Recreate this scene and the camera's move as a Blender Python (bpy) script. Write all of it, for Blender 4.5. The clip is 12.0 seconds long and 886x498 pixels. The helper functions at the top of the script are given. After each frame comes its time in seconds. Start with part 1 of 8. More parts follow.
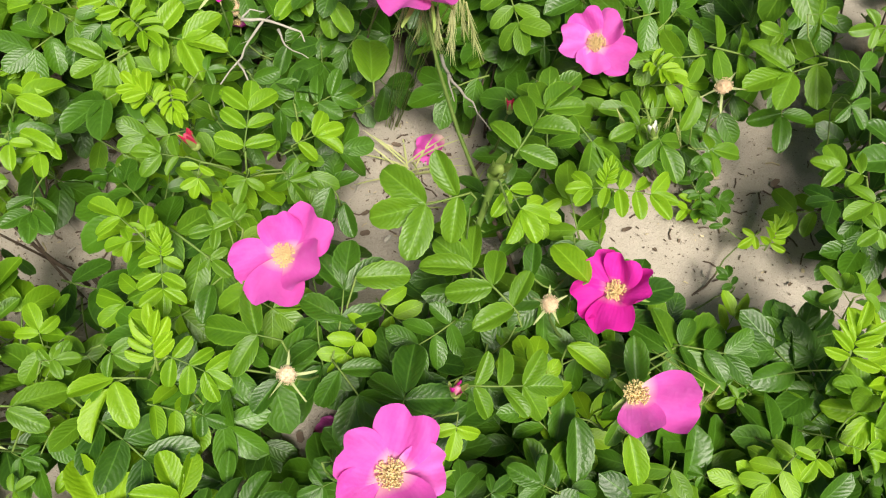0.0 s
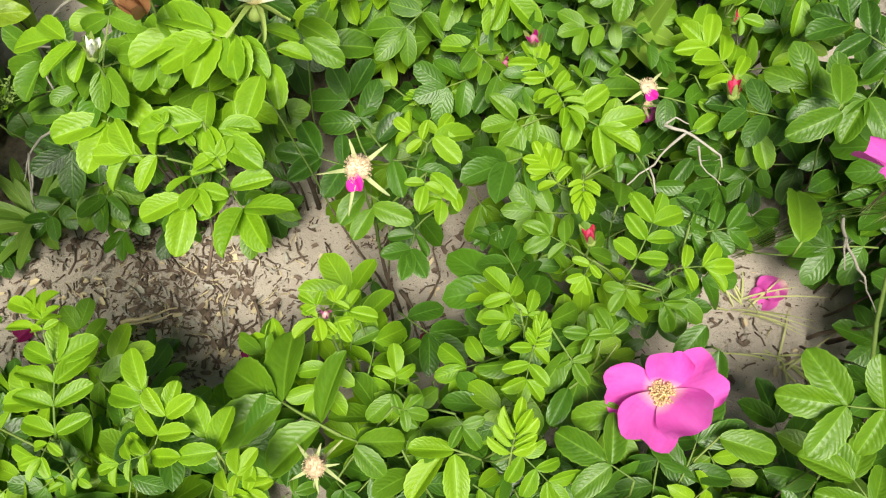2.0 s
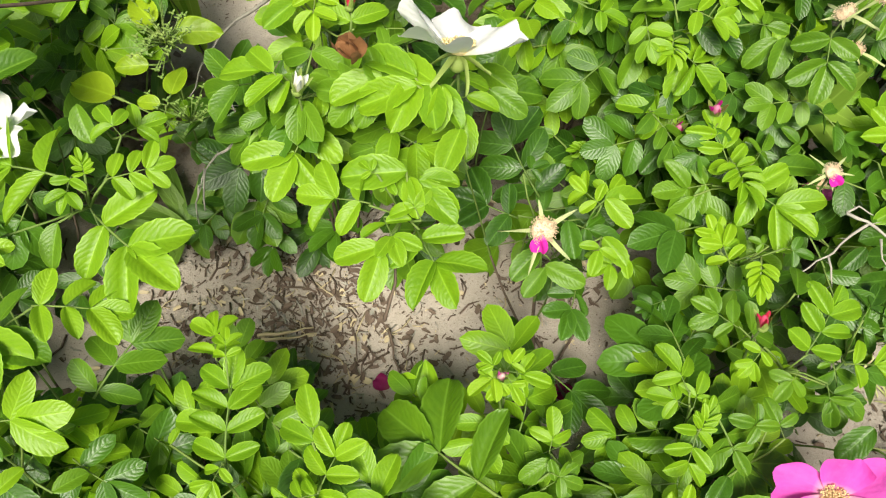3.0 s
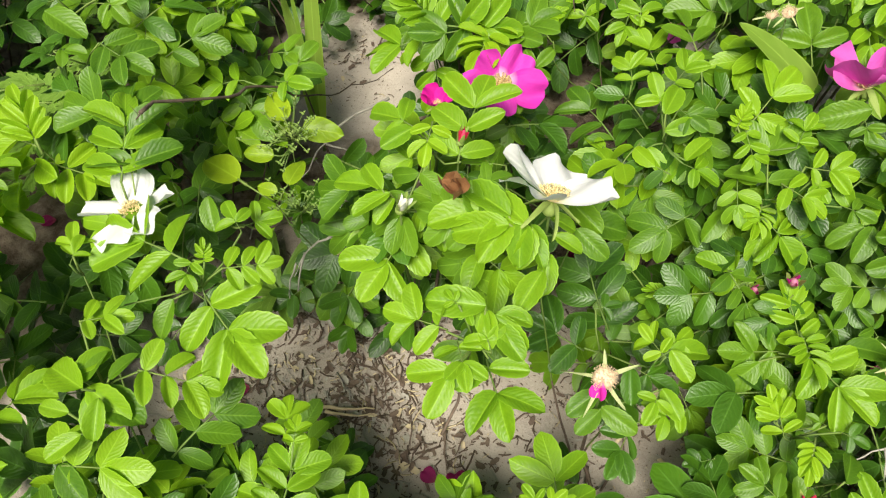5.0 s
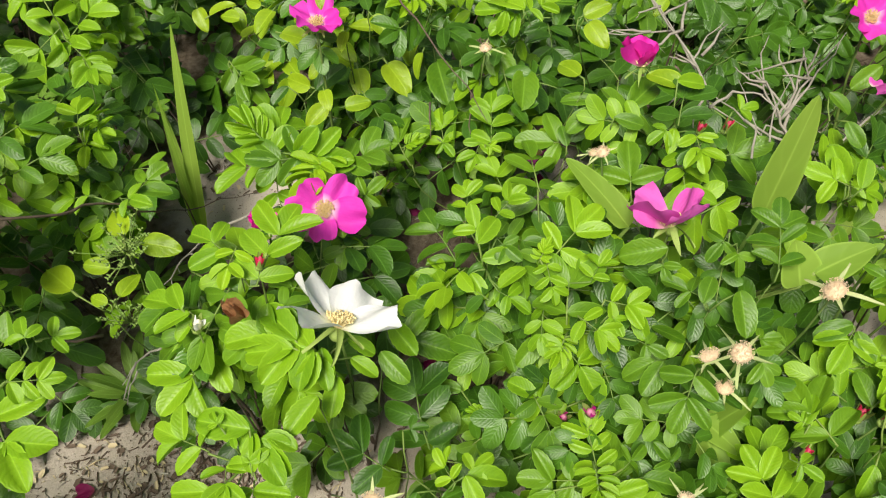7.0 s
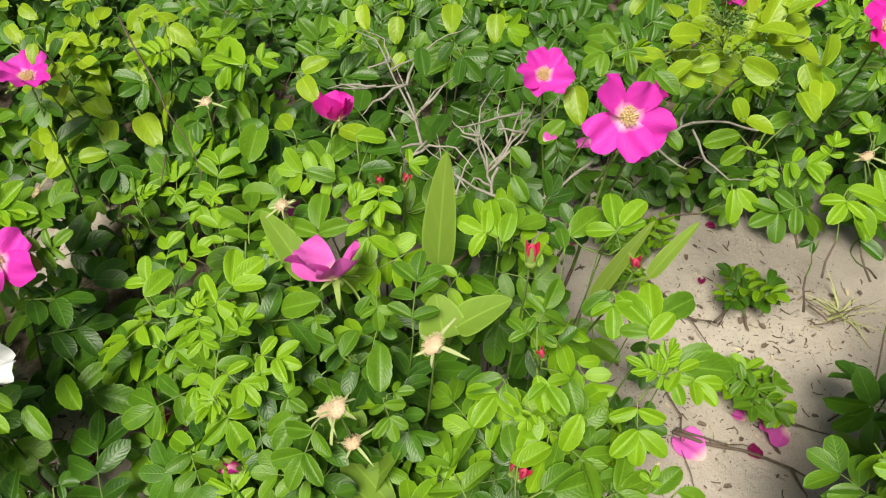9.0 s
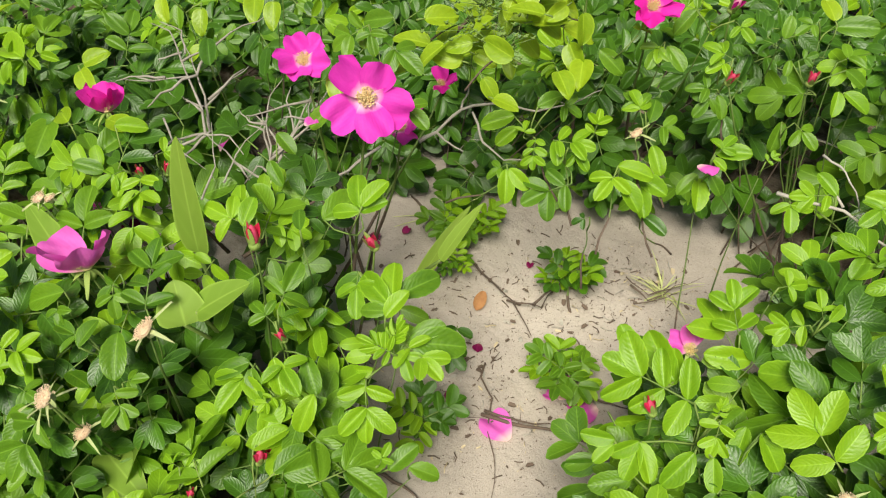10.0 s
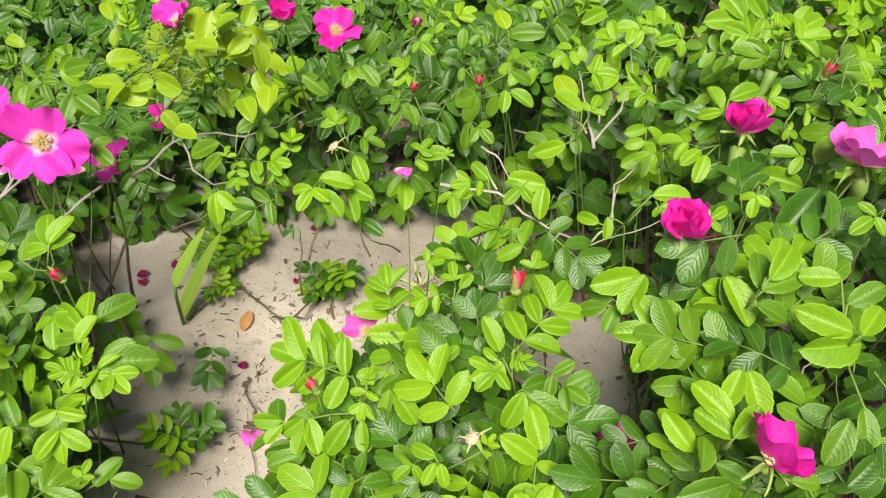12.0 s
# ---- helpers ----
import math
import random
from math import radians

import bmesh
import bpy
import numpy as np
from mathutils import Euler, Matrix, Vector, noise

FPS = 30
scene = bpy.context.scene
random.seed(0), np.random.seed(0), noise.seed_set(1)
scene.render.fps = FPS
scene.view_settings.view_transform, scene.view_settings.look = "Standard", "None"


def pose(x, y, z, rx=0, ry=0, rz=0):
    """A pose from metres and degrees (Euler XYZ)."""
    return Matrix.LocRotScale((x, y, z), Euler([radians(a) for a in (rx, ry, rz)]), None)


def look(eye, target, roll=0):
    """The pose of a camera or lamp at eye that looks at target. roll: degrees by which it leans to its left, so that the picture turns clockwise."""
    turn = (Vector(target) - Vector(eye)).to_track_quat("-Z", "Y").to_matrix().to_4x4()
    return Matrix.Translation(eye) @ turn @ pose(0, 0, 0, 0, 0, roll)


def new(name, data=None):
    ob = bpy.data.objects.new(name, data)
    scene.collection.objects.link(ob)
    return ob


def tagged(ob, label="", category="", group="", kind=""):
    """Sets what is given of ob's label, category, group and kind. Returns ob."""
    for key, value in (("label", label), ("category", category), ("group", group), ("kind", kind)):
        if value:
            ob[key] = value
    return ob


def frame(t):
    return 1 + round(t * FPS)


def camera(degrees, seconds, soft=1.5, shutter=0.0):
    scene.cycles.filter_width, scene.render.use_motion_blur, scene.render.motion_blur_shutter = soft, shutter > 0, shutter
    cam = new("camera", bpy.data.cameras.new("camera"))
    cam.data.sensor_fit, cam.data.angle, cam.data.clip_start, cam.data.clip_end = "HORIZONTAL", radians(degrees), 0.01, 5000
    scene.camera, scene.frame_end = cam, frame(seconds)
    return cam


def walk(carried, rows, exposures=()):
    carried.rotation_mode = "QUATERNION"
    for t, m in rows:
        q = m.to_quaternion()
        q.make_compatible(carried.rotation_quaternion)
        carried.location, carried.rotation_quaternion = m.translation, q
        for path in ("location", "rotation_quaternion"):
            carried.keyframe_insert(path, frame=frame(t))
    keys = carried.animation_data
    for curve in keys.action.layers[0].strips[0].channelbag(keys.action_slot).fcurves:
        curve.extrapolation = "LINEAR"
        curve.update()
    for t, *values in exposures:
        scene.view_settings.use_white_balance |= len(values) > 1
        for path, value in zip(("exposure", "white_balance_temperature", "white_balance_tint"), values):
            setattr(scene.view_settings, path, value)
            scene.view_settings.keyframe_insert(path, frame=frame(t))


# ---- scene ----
cam = camera(61.2, 12.0, soft=1.2)
METRES, EYE, TILT, LEAN, TURN = 1.4, 0.72, -64.0, 0.0, 0.0
ROWS = [
    (0.0, 0.0, 0.0, 0.0, 0.0, -0.0, -0.0),
    (0.5, -0.027, -0.0046, 0.0124, 3.12, 0.17, -6.07),
    (1.0, -0.0622, -0.0016, 0.0158, 5.99, 0.54, -11.65),
    (1.5, -0.1139, 0.004, 0.0227, 8.42, 0.4, -16.02),
    (2.0, -0.1474, 0.0051, 0.0297, 10.41, -0.11, -19.59),
    (2.5, -0.1821, 0.0029, 0.0319, 12.39, -0.78, -22.97),
    (3.0, -0.2226, -0.0091, 0.0308, 14.49, -1.47, -26.28),
    (3.5, -0.2486, -0.015, 0.0315, 16.56, -2.34, -29.61),
    (5.5, -0.2241, -0.0459, 0.0841, 21.83, 0.42, -36.98),
    (6.0, -0.2047, -0.0391, 0.1004, 21.95, 2.05, -37.44),
    (6.5, -0.1766, -0.0376, 0.1177, 22.17, 3.07, -37.77),
    (7.0, -0.1425, -0.0316, 0.1665, 22.33, 4.71, -38.2),
    (9.0, 0.0214, 0.0298, 0.3136, 21.39, 8.45, -38.04),
    (9.5, 0.0876, 0.056, 0.3593, 20.64, 9.11, -37.48),
    (10.0, 0.1433, 0.0765, 0.3941, 19.02, 10.12, -35.83),
    (10.5, 0.191, 0.0773, 0.422, 17.31, 11.1, -33.8),
    (11.0, 0.2304, 0.0793, 0.4436, 15.61, 12.31, -31.54),
    (11.5, 0.2655, 0.0795, 0.4497, 13.87, 13.98, -29.07),
    (12.0, 0.2967, 0.0715, 0.4492, 12.37, 15.78, -26.64),
]
walk(cam, [(t, pose(0, 0, EYE, TILT, LEAN, TURN) @ pose(METRES * x, METRES * y, METRES * z, 90 + pitch, roll, yaw)) for t, x, y, z, yaw, pitch, roll in ROWS], [(0.0, 0.76), (2.5, 0.86), (5.5, 0.74), (7.0, 0.68), (9.5, 0.62), (11.0, 0.88), (12.0, 0.92)])

# ---- world and sun ----
world = bpy.data.worlds.new("sky")
scene.world = world
world.use_nodes = True
wn = world.node_tree.nodes
sky = wn.new("ShaderNodeTexSky")
sky.sky_type, sky.sun_disc = "NISHITA", False
SUN_UP, SUN_ROUND = radians(60), radians(158)
sky.sun_elevation, sky.sun_rotation = SUN_UP, SUN_ROUND
sky.air_density, sky.dust_density, sky.ozone_density = 1.0, 4.0, 1.0
wn["Background"].inputs[1].default_value = 0.040
world.node_tree.links.new(sky.outputs[0], wn["Background"].inputs[0])
sun = new("sun", bpy.data.lights.new("sun", "SUN"))
sun.data.energy, sun.data.angle, sun.data.color = 3.55, radians(22), (1.0, 0.945, 0.82)
to_sun = Vector((math.sin(SUN_ROUND) * math.cos(SUN_UP), math.cos(SUN_ROUND) * math.cos(SUN_UP), math.sin(SUN_UP)))
sun.matrix_world = look(to_sun * 20, (0, 0, 0))


# ---- materials ----
def material(name):
    m = bpy.data.materials.new(name)
    m.use_nodes = True
    return m, m.node_tree.nodes, m.node_tree.links, m.node_tree.nodes["Principled BSDF"]


def ramp(nodes, links, source, *stops):
    r = nodes.new("ShaderNodeValToRGB")
    while len(r.color_ramp.elements) < len(stops):
        r.color_ramp.elements.new(0.5)
    for e, (at, c) in zip(r.color_ramp.elements, stops):
        e.position, e.color = at, (*c, 1) if len(c) == 3 else c
    links.new(source, r.inputs[0])
    return r.outputs[0]


def noise_tex(nodes, links, scale, detail=4, rough=0.6, coords="Object", warp=0.0):
    n = nodes.new("ShaderNodeTexNoise")
    n.inputs["Scale"].default_value, n.inputs["Detail"].default_value, n.inputs["Roughness"].default_value = scale, detail, rough
    n.inputs["Distortion"].default_value = warp
    tc = nodes.new("ShaderNodeTexCoord")
    links.new(tc.outputs[coords], n.inputs["Vector"])
    return n.outputs["Fac"]


def calc(nodes, links, op, a, b=None):
    n = nodes.new("ShaderNodeMath")
    n.operation = op
    for k, v in enumerate((a, b)):
        if v is None:
            continue
        if isinstance(v, (int, float)):
            n.inputs[k].default_value = v
        else:
            links.new(v, n.inputs[k])
    return n.outputs[0]


def mix(nodes, links, fac, a, b, mode="MIX"):
    n = nodes.new("ShaderNodeMix")
    n.data_type, n.blend_type = "RGBA", mode
    for sock, v in ((n.inputs[0], fac), (n.inputs[6], a), (n.inputs[7], b)):
        if isinstance(v, (int, float)):
            sock.default_value = v
        elif isinstance(v, tuple):
            sock.default_value = (*v, 1)
        else:
            links.new(v, sock)
    return n.outputs[2]


def bump(nodes, links, height, strength, distance, shader):
    b = nodes.new("ShaderNodeBump")
    b.inputs["Strength"].default_value, b.inputs["Distance"].default_value = strength, distance
    links.new(height, b.inputs["Height"])
    links.new(b.outputs[0], shader.inputs["Normal"])


def thin(nodes, links, shader, colour, share):
    """Lets a share of the light through a leaf or petal."""
    t = nodes.new("ShaderNodeBsdfTranslucent")
    if isinstance(colour, tuple):
        t.inputs[0].default_value = (*colour, 1)
    else:
        links.new(colour, t.inputs[0])
    m = nodes.new("ShaderNodeMixShader")
    m.inputs[0].default_value = share
    links.new(shader.outputs[0], m.inputs[1])
    links.new(t.outputs[0], m.inputs[2])
    links.new(m.outputs[0], nodes["Material Output"].inputs[0])


def leaf_material(name, dark, light, rough=0.42, share=0.3, veins=8.0, deep=0.16):
    """A pleated leaflet: side veins sunk between raised cells, a pale midrib, tint varied by leaf and leaflet."""
    m, n, l, p = material(name)
    uv = n.new("ShaderNodeUVMap")
    uv.uv_map = "leaf"
    sep = n.new("ShaderNodeSeparateXYZ")
    l.new(uv.outputs[0], sep.inputs[0])
    across = calc(n, l, "ABSOLUTE", calc(n, l, "SUBTRACT", sep.outputs[0], 0.5))
    bow = calc(n, l, "MULTIPLY", calc(n, l, "POWER", across, 1.4), veins * 0.95)
    slant = calc(n, l, "SUBTRACT", calc(n, l, "MULTIPLY", sep.outputs[1], veins), bow)
    slant = calc(n, l, "ADD", slant, calc(n, l, "MULTIPLY", noise_tex(n, l, 12, 2), 1.2))
    wave = calc(n, l, "MULTIPLY", calc(n, l, "ADD", calc(n, l, "SINE", calc(n, l, "MULTIPLY", slant, 2 * math.pi)), 1.0), 0.5)
    wave = calc(n, l, "POWER", wave, 0.7)
    vein = calc(n, l, "POWER", calc(n, l, "SUBTRACT", 1.0, wave), 3.0)
    rib = calc(n, l, "SUBTRACT", 1.0, calc(n, l, "MINIMUM", calc(n, l, "MULTIPLY", across, 22.0), 1.0))
    geo, info = n.new("ShaderNodeNewGeometry"), n.new("ShaderNodeObjectInfo")
    vary = calc(n, l, "ADD", calc(n, l, "MULTIPLY", info.outputs["Random"], 0.55), calc(n, l, "MULTIPLY", geo.outputs["Random Per Island"], 0.3))
    grain = noise_tex(n, l, 7, 3)
    vary = calc(n, l, "ADD", vary, calc(n, l, "MULTIPLY", calc(n, l, "SUBTRACT", grain, 0.35), 0.7))
    base = mix(n, l, vary, dark, light)
    pale = tuple(min(1, c * 1.5 + 0.03) for c in light)
    base = mix(n, l, calc(n, l, "MULTIPLY", calc(n, l, "MAXIMUM", calc(n, l, "MULTIPLY", vein, 0.14), rib), 0.5), base, pale)
    rim = ramp(n, l, across, (0.43, (0, 0, 0)), (0.485, (1, 1, 1)))
    base = mix(n, l, calc(n, l, "MULTIPLY", rim, 0.4), base, pale)
    spots = ramp(n, l, noise_tex(n, l, 22, 2), (0.72, (0, 0, 0)), (0.78, (1, 1, 1)))
    base = mix(n, l, calc(n, l, "MULTIPLY", spots, 0.15), base, (0.22, 0.15, 0.04))
    l.new(base, p.inputs["Base Color"])
    p.inputs["Roughness"].default_value = rough
    p.inputs["Specular IOR Level"].default_value = 0.45
    cells = calc(n, l, "MULTIPLY", noise_tex(n, l, 26, 3, 0.6), 1.1)
    bump(n, l, calc(n, l, "ADD", cells, calc(n, l, "SUBTRACT", wave, calc(n, l, "MULTIPLY", rib, 1.0))), deep, 0.0014, p)
    thin(n, l, p, mix(n, l, 0.5, base, light), share)
    return m


def plain_material(name, dark, light, scale=60, rough=0.6, depth=0.3, share=0.0, fine=400):
    m, n, l, p = material(name)
    info = n.new("ShaderNodeObjectInfo")
    f = noise_tex(n, l, scale, 5)
    f = calc(n, l, "ADD", calc(n, l, "MULTIPLY", f, 1.3), calc(n, l, "SUBTRACT", calc(n, l, "MULTIPLY", info.outputs["Random"], 0.5), 0.4))
    base = mix(n, l, f, dark, light)
    l.new(base, p.inputs["Base Color"])
    p.inputs["Roughness"].default_value = rough
    bump(n, l, noise_tex(n, l, fine, 3), depth, 0.001, p)
    if share:
        thin(n, l, p, base, share)
    return m


def petal_material(name, dark, light, throat, share=0.35):
    """Silky petal: pale at the claw, fine ribs from claw to rim, faint blotches."""
    m, n, l, p = material(name)
    uv = n.new("ShaderNodeUVMap")
    uv.uv_map = "leaf"
    sep = n.new("ShaderNodeSeparateXYZ")
    l.new(uv.outputs[0], sep.inputs[0])
    info = n.new("ShaderNodeObjectInfo")
    f = calc(n, l, "ADD", noise_tex(n, l, 2.5, 4), calc(n, l, "MULTIPLY", calc(n, l, "SUBTRACT", info.outputs["Random"], 0.5), 0.5))
    ribs = calc(n, l, "SINE", calc(n, l, "MULTIPLY", sep.outputs[0], 75.0))
    f = calc(n, l, "ADD", f, calc(n, l, "MULTIPLY", ribs, 0.012))
    base = mix(n, l, f, dark, light)
    base = mix(n, l, ramp(n, l, sep.outputs[1], (0.08, (1, 1, 1)), (0.34, (0, 0, 0))), base, throat)
    l.new(base, p.inputs["Base Color"])
    p.inputs["Roughness"].default_value = 0.6
    p.inputs["Specular IOR Level"].default_value = 0.25
    bump(n, l, calc(n, l, "ADD", calc(n, l, "MULTIPLY", ribs, 0.12), calc(n, l, "MULTIPLY", noise_tex(n, l, 5, 3), 3.0)), 0.35, 0.001, p)
    thin(n, l, p, base, share)
    return m


# mature leaves; made darker still so that low leaves carry the bushes' shade
LEAF_DARK = leaf_material("leaf_mature_and_shaded", (0.018, 0.062, 0.005), (0.074, 0.190, 0.008), 0.40, 0.16, 7.0, 0.16)
LEAF_MID = leaf_material("leaf_green", (0.050, 0.145, 0.008), (0.165, 0.325, 0.012), 0.42, 0.30)
LEAF_FRESH = leaf_material("leaf_fresh", (0.125, 0.29, 0.008), (0.28, 0.49, 0.012), 0.44, 0.34)
LEAF_YOUNG = leaf_material("leaf_young", (0.15, 0.33, 0.006), (0.32, 0.53, 0.012), 0.48, 0.36)
STEM_GREEN = plain_material("green_stem", (0.10, 0.20, 0.03), (0.24, 0.32, 0.07), 90, 0.6, 0.4)
STEM_CANE = plain_material("green_cane", (0.05, 0.10, 0.015), (0.15, 0.22, 0.04), 90, 0.65, 0.4)
STEM_WOOD = plain_material("brown_stem", (0.05, 0.035, 0.025), (0.17, 0.12, 0.085), 120, 0.8, 0.6)
TWIG_GREY = plain_material("grey_twig", (0.20, 0.18, 0.145), (0.50, 0.47, 0.40), 90, 0.85, 0.8)
SEPAL = plain_material("sepal", (0.20, 0.34, 0.05), (0.42, 0.52, 0.14), 80, 0.6, 0.3, 0.2)
SEPAL_DRY = plain_material("dry_sepal", (0.36, 0.45, 0.15), (0.62, 0.66, 0.34), 80, 0.7, 0.3, 0.2)
STAMEN = plain_material("stamen", (0.80, 0.60, 0.24), (0.95, 0.82, 0.44), 300, 0.7, 0.4)
STAMEN_DRY = plain_material("dry_stamen", (0.80, 0.58, 0.36), (0.92, 0.75, 0.53), 300, 0.8, 0.4)
PETAL_PINK = petal_material("pink_petal", (0.74, 0.07, 0.48), (0.88, 0.20, 0.68), (0.92, 0.62, 0.60), 0.3)
PETAL_ROSE = petal_material("rose_petal", (0.68, 0.025, 0.43), (0.86, 0.08, 0.61), (0.95, 0.80, 0.82), 0.3)
PETAL_DEEP = petal_material("magenta_petal", (0.74, 0.008, 0.33), (0.92, 0.045, 0.56), (0.88, 0.34, 0.54), 0.35)
PETAL_WHITE = petal_material("white_petal", (0.95, 0.95, 0.94), (0.97, 0.97, 0.96), (0.94, 0.93, 0.72), 0.3)
PETAL_RED = petal_material("bud_petal", (0.66, 0.012, 0.06), (0.86, 0.06, 0.17), (0.8, 0.1, 0.2))
PETAL_WILT = petal_material("wilted_petal", (0.16, 0.005, 0.05), (0.34, 0.02, 0.14), (0.3, 0.05, 0.1))
PETAL_BROWN = plain_material("dried_petal", (0.24, 0.09, 0.03), (0.50, 0.26, 0.10), 100, 0.8, 0.5)


def sand_material():
    m, n, l, p = material("sand")
    big = noise_tex(n, l, 3.2, 5, 0.6)
    mid = noise_tex(n, l, 40, 4, 0.65)
    fine = noise_tex(n, l, 900, 2, 0.7)
    base = mix(n, l, ramp(n, l, big, (0.35, (0, 0, 0)), (0.65, (1, 1, 1))), (0.40, 0.345, 0.285), (0.52, 0.46, 0.39))
    base = mix(n, l, calc(n, l, "MULTIPLY", ramp(n, l, mid, (0.45, (0, 0, 0)), (0.7, (1, 1, 1))), 0.35), base, (0.31, 0.255, 0.20))
    base = mix(n, l, calc(n, l, "MULTIPLY", ramp(n, l, fine, (0.35, (0, 0, 0)), (0.65, (1, 1, 1))), 0.5), base, (0.60, 0.54, 0.47))
    dark = ramp(n, l, noise_tex(n, l, 420, 2, 0.5), (0.66, (0, 0, 0)), (0.70, (1, 1, 1)))
    base = mix(n, l, calc(n, l, "MULTIPLY", dark, 0.6), base, (0.12, 0.09, 0.07))
    # dark litter of rotted leaves under the bushes, with the shade there put into its colour; bare pale sand in the
    # open patches
    shaded_soil = mix(n, l, ramp(n, l, mid, (0.38, (0, 0, 0)), (0.66, (1, 1, 1))), (0.085, 0.062, 0.042), (0.27, 0.215, 0.16))
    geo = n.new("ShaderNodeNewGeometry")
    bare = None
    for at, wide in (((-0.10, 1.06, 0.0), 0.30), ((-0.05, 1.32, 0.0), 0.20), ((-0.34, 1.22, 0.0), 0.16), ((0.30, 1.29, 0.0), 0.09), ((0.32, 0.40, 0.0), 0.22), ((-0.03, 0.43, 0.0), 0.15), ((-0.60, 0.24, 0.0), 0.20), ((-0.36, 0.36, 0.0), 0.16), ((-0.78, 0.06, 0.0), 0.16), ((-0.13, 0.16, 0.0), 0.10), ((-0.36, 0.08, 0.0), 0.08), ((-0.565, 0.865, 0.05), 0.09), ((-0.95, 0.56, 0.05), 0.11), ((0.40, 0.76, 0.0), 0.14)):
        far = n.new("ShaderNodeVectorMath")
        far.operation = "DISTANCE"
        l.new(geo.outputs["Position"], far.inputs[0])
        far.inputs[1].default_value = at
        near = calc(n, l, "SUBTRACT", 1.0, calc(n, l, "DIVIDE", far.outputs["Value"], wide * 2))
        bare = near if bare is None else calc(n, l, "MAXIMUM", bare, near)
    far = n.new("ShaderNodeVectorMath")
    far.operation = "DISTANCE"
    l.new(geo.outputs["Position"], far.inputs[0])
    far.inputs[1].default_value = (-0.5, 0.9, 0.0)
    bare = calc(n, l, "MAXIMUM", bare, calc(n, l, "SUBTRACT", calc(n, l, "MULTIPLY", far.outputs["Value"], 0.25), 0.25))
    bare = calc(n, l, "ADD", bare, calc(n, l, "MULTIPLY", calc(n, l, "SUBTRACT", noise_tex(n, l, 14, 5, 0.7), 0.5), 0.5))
    base = mix(n, l, ramp(n, l, bare, (0.32, (0, 0, 0)), (0.52, (1, 1, 1))), shaded_soil, base)
    # faint browner tone round two spots, fading outwards with a ragged edge
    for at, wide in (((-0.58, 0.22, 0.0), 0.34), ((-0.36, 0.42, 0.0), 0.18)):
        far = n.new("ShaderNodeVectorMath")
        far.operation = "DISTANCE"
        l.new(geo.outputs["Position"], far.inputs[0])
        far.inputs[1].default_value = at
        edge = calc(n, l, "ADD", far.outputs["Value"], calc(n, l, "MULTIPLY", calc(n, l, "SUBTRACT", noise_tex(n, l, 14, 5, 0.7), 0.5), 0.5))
        brown_tint = ramp(n, l, edge, (wide * 0.35, (1, 1, 1)), (wide, (0, 0, 0)))
        base = mix(n, l, calc(n, l, "MULTIPLY", brown_tint, 0.10), base, (0.26, 0.205, 0.155))
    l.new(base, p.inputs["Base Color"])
    p.inputs["Roughness"].default_value = 0.95
    p.inputs["Specular IOR Level"].default_value = 0.15
    bump(n, l, calc(n, l, "ADD", calc(n, l, "MULTIPLY", mid, 4.0), calc(n, l, "MULTIPLY", fine, 1.0)), 0.6, 0.003, p)
    return m


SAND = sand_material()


# ---- building helpers ----
def mesh_of(name, bm, *mats, smooth=True):
    me = bpy.data.meshes.new(name)
    bm.to_mesh(me)
    bm.free()
    for m in mats:
        me.materials.append(m)
    if smooth:
        me.polygons.foreach_set("use_smooth", [True] * len(me.polygons))
    return me


def fresh():
    bm = bmesh.new()
    return bm, bm.loops.layers.uv.new("leaf")


def part(name, data, parent, m=None, label=""):
    """One mesh object under a thing or a part."""
    ob = new(name, data)
    ob.parent = parent
    if m is not None:
        ob.matrix_basis = m
    return tagged(ob, label)


def thing(name, at, label, category, group="", kind=""):
    ob = new(name)
    ob.empty_display_size = 0.02
    ob.location = at
    return tagged(ob, label, category, group, kind)


def blade(bm, uv, m, length, width, fold=0.3, curl=0.1, segs=8, half=2, serrate=0.0, shape=0.8, wave=0.0, mat=0, blunt=0.0, phase=0.0):
    """A leaflet, petal or sepal along +y, facing +z: folded along its midrib, curled down to its tip."""
    rows = []
    for i in range(segs + 1):
        v = i / segs if blunt else 0.45 * i / segs + 0.275 * (1 - math.cos(math.pi * i / segs))
        w = max(0.0, math.sin(math.pi * min(1.0, v ** shape))) ** 0.54 if blunt == 0 else math.sin(math.pi * (0.06 + 0.94 * v) * (1 - blunt * 0.5)) ** 0.8
        if i in (0, segs) and blunt == 0:
            w = 0.04
        w *= width / 2 * (1 + (serrate if i % 2 else -serrate))
        row = []
        for j in range(-half, half + 1):
            u = j / half
            z = abs(u) * w * math.tan(fold) - curl * length * v * v + wave * length * math.sin(phase + 4.2 * u + 3 * v) * v
            y = v * length - (0.22 * length * abs(u) ** 2.6 * blunt * v) + blunt * length * v * (0.05 * math.cos(3.5 * u + phase) - 0.13 * math.exp(-(4 * u) ** 2))
            row.append((bm.verts.new(m @ Vector((u * w * math.cos(fold * 0.7), y, z))), (0.5 + u / 2, v)))
        rows.append(row)
    for a, b in zip(rows, rows[1:]):
        for k in range(2 * half):
            quad = (a[k], a[k + 1], b[k + 1], b[k])
            f = bm.faces.new([q[0] for q in quad])
            f.material_index = mat
            for loop, q in zip(f.loops, quad):
                loop[uv].uv = q[1]


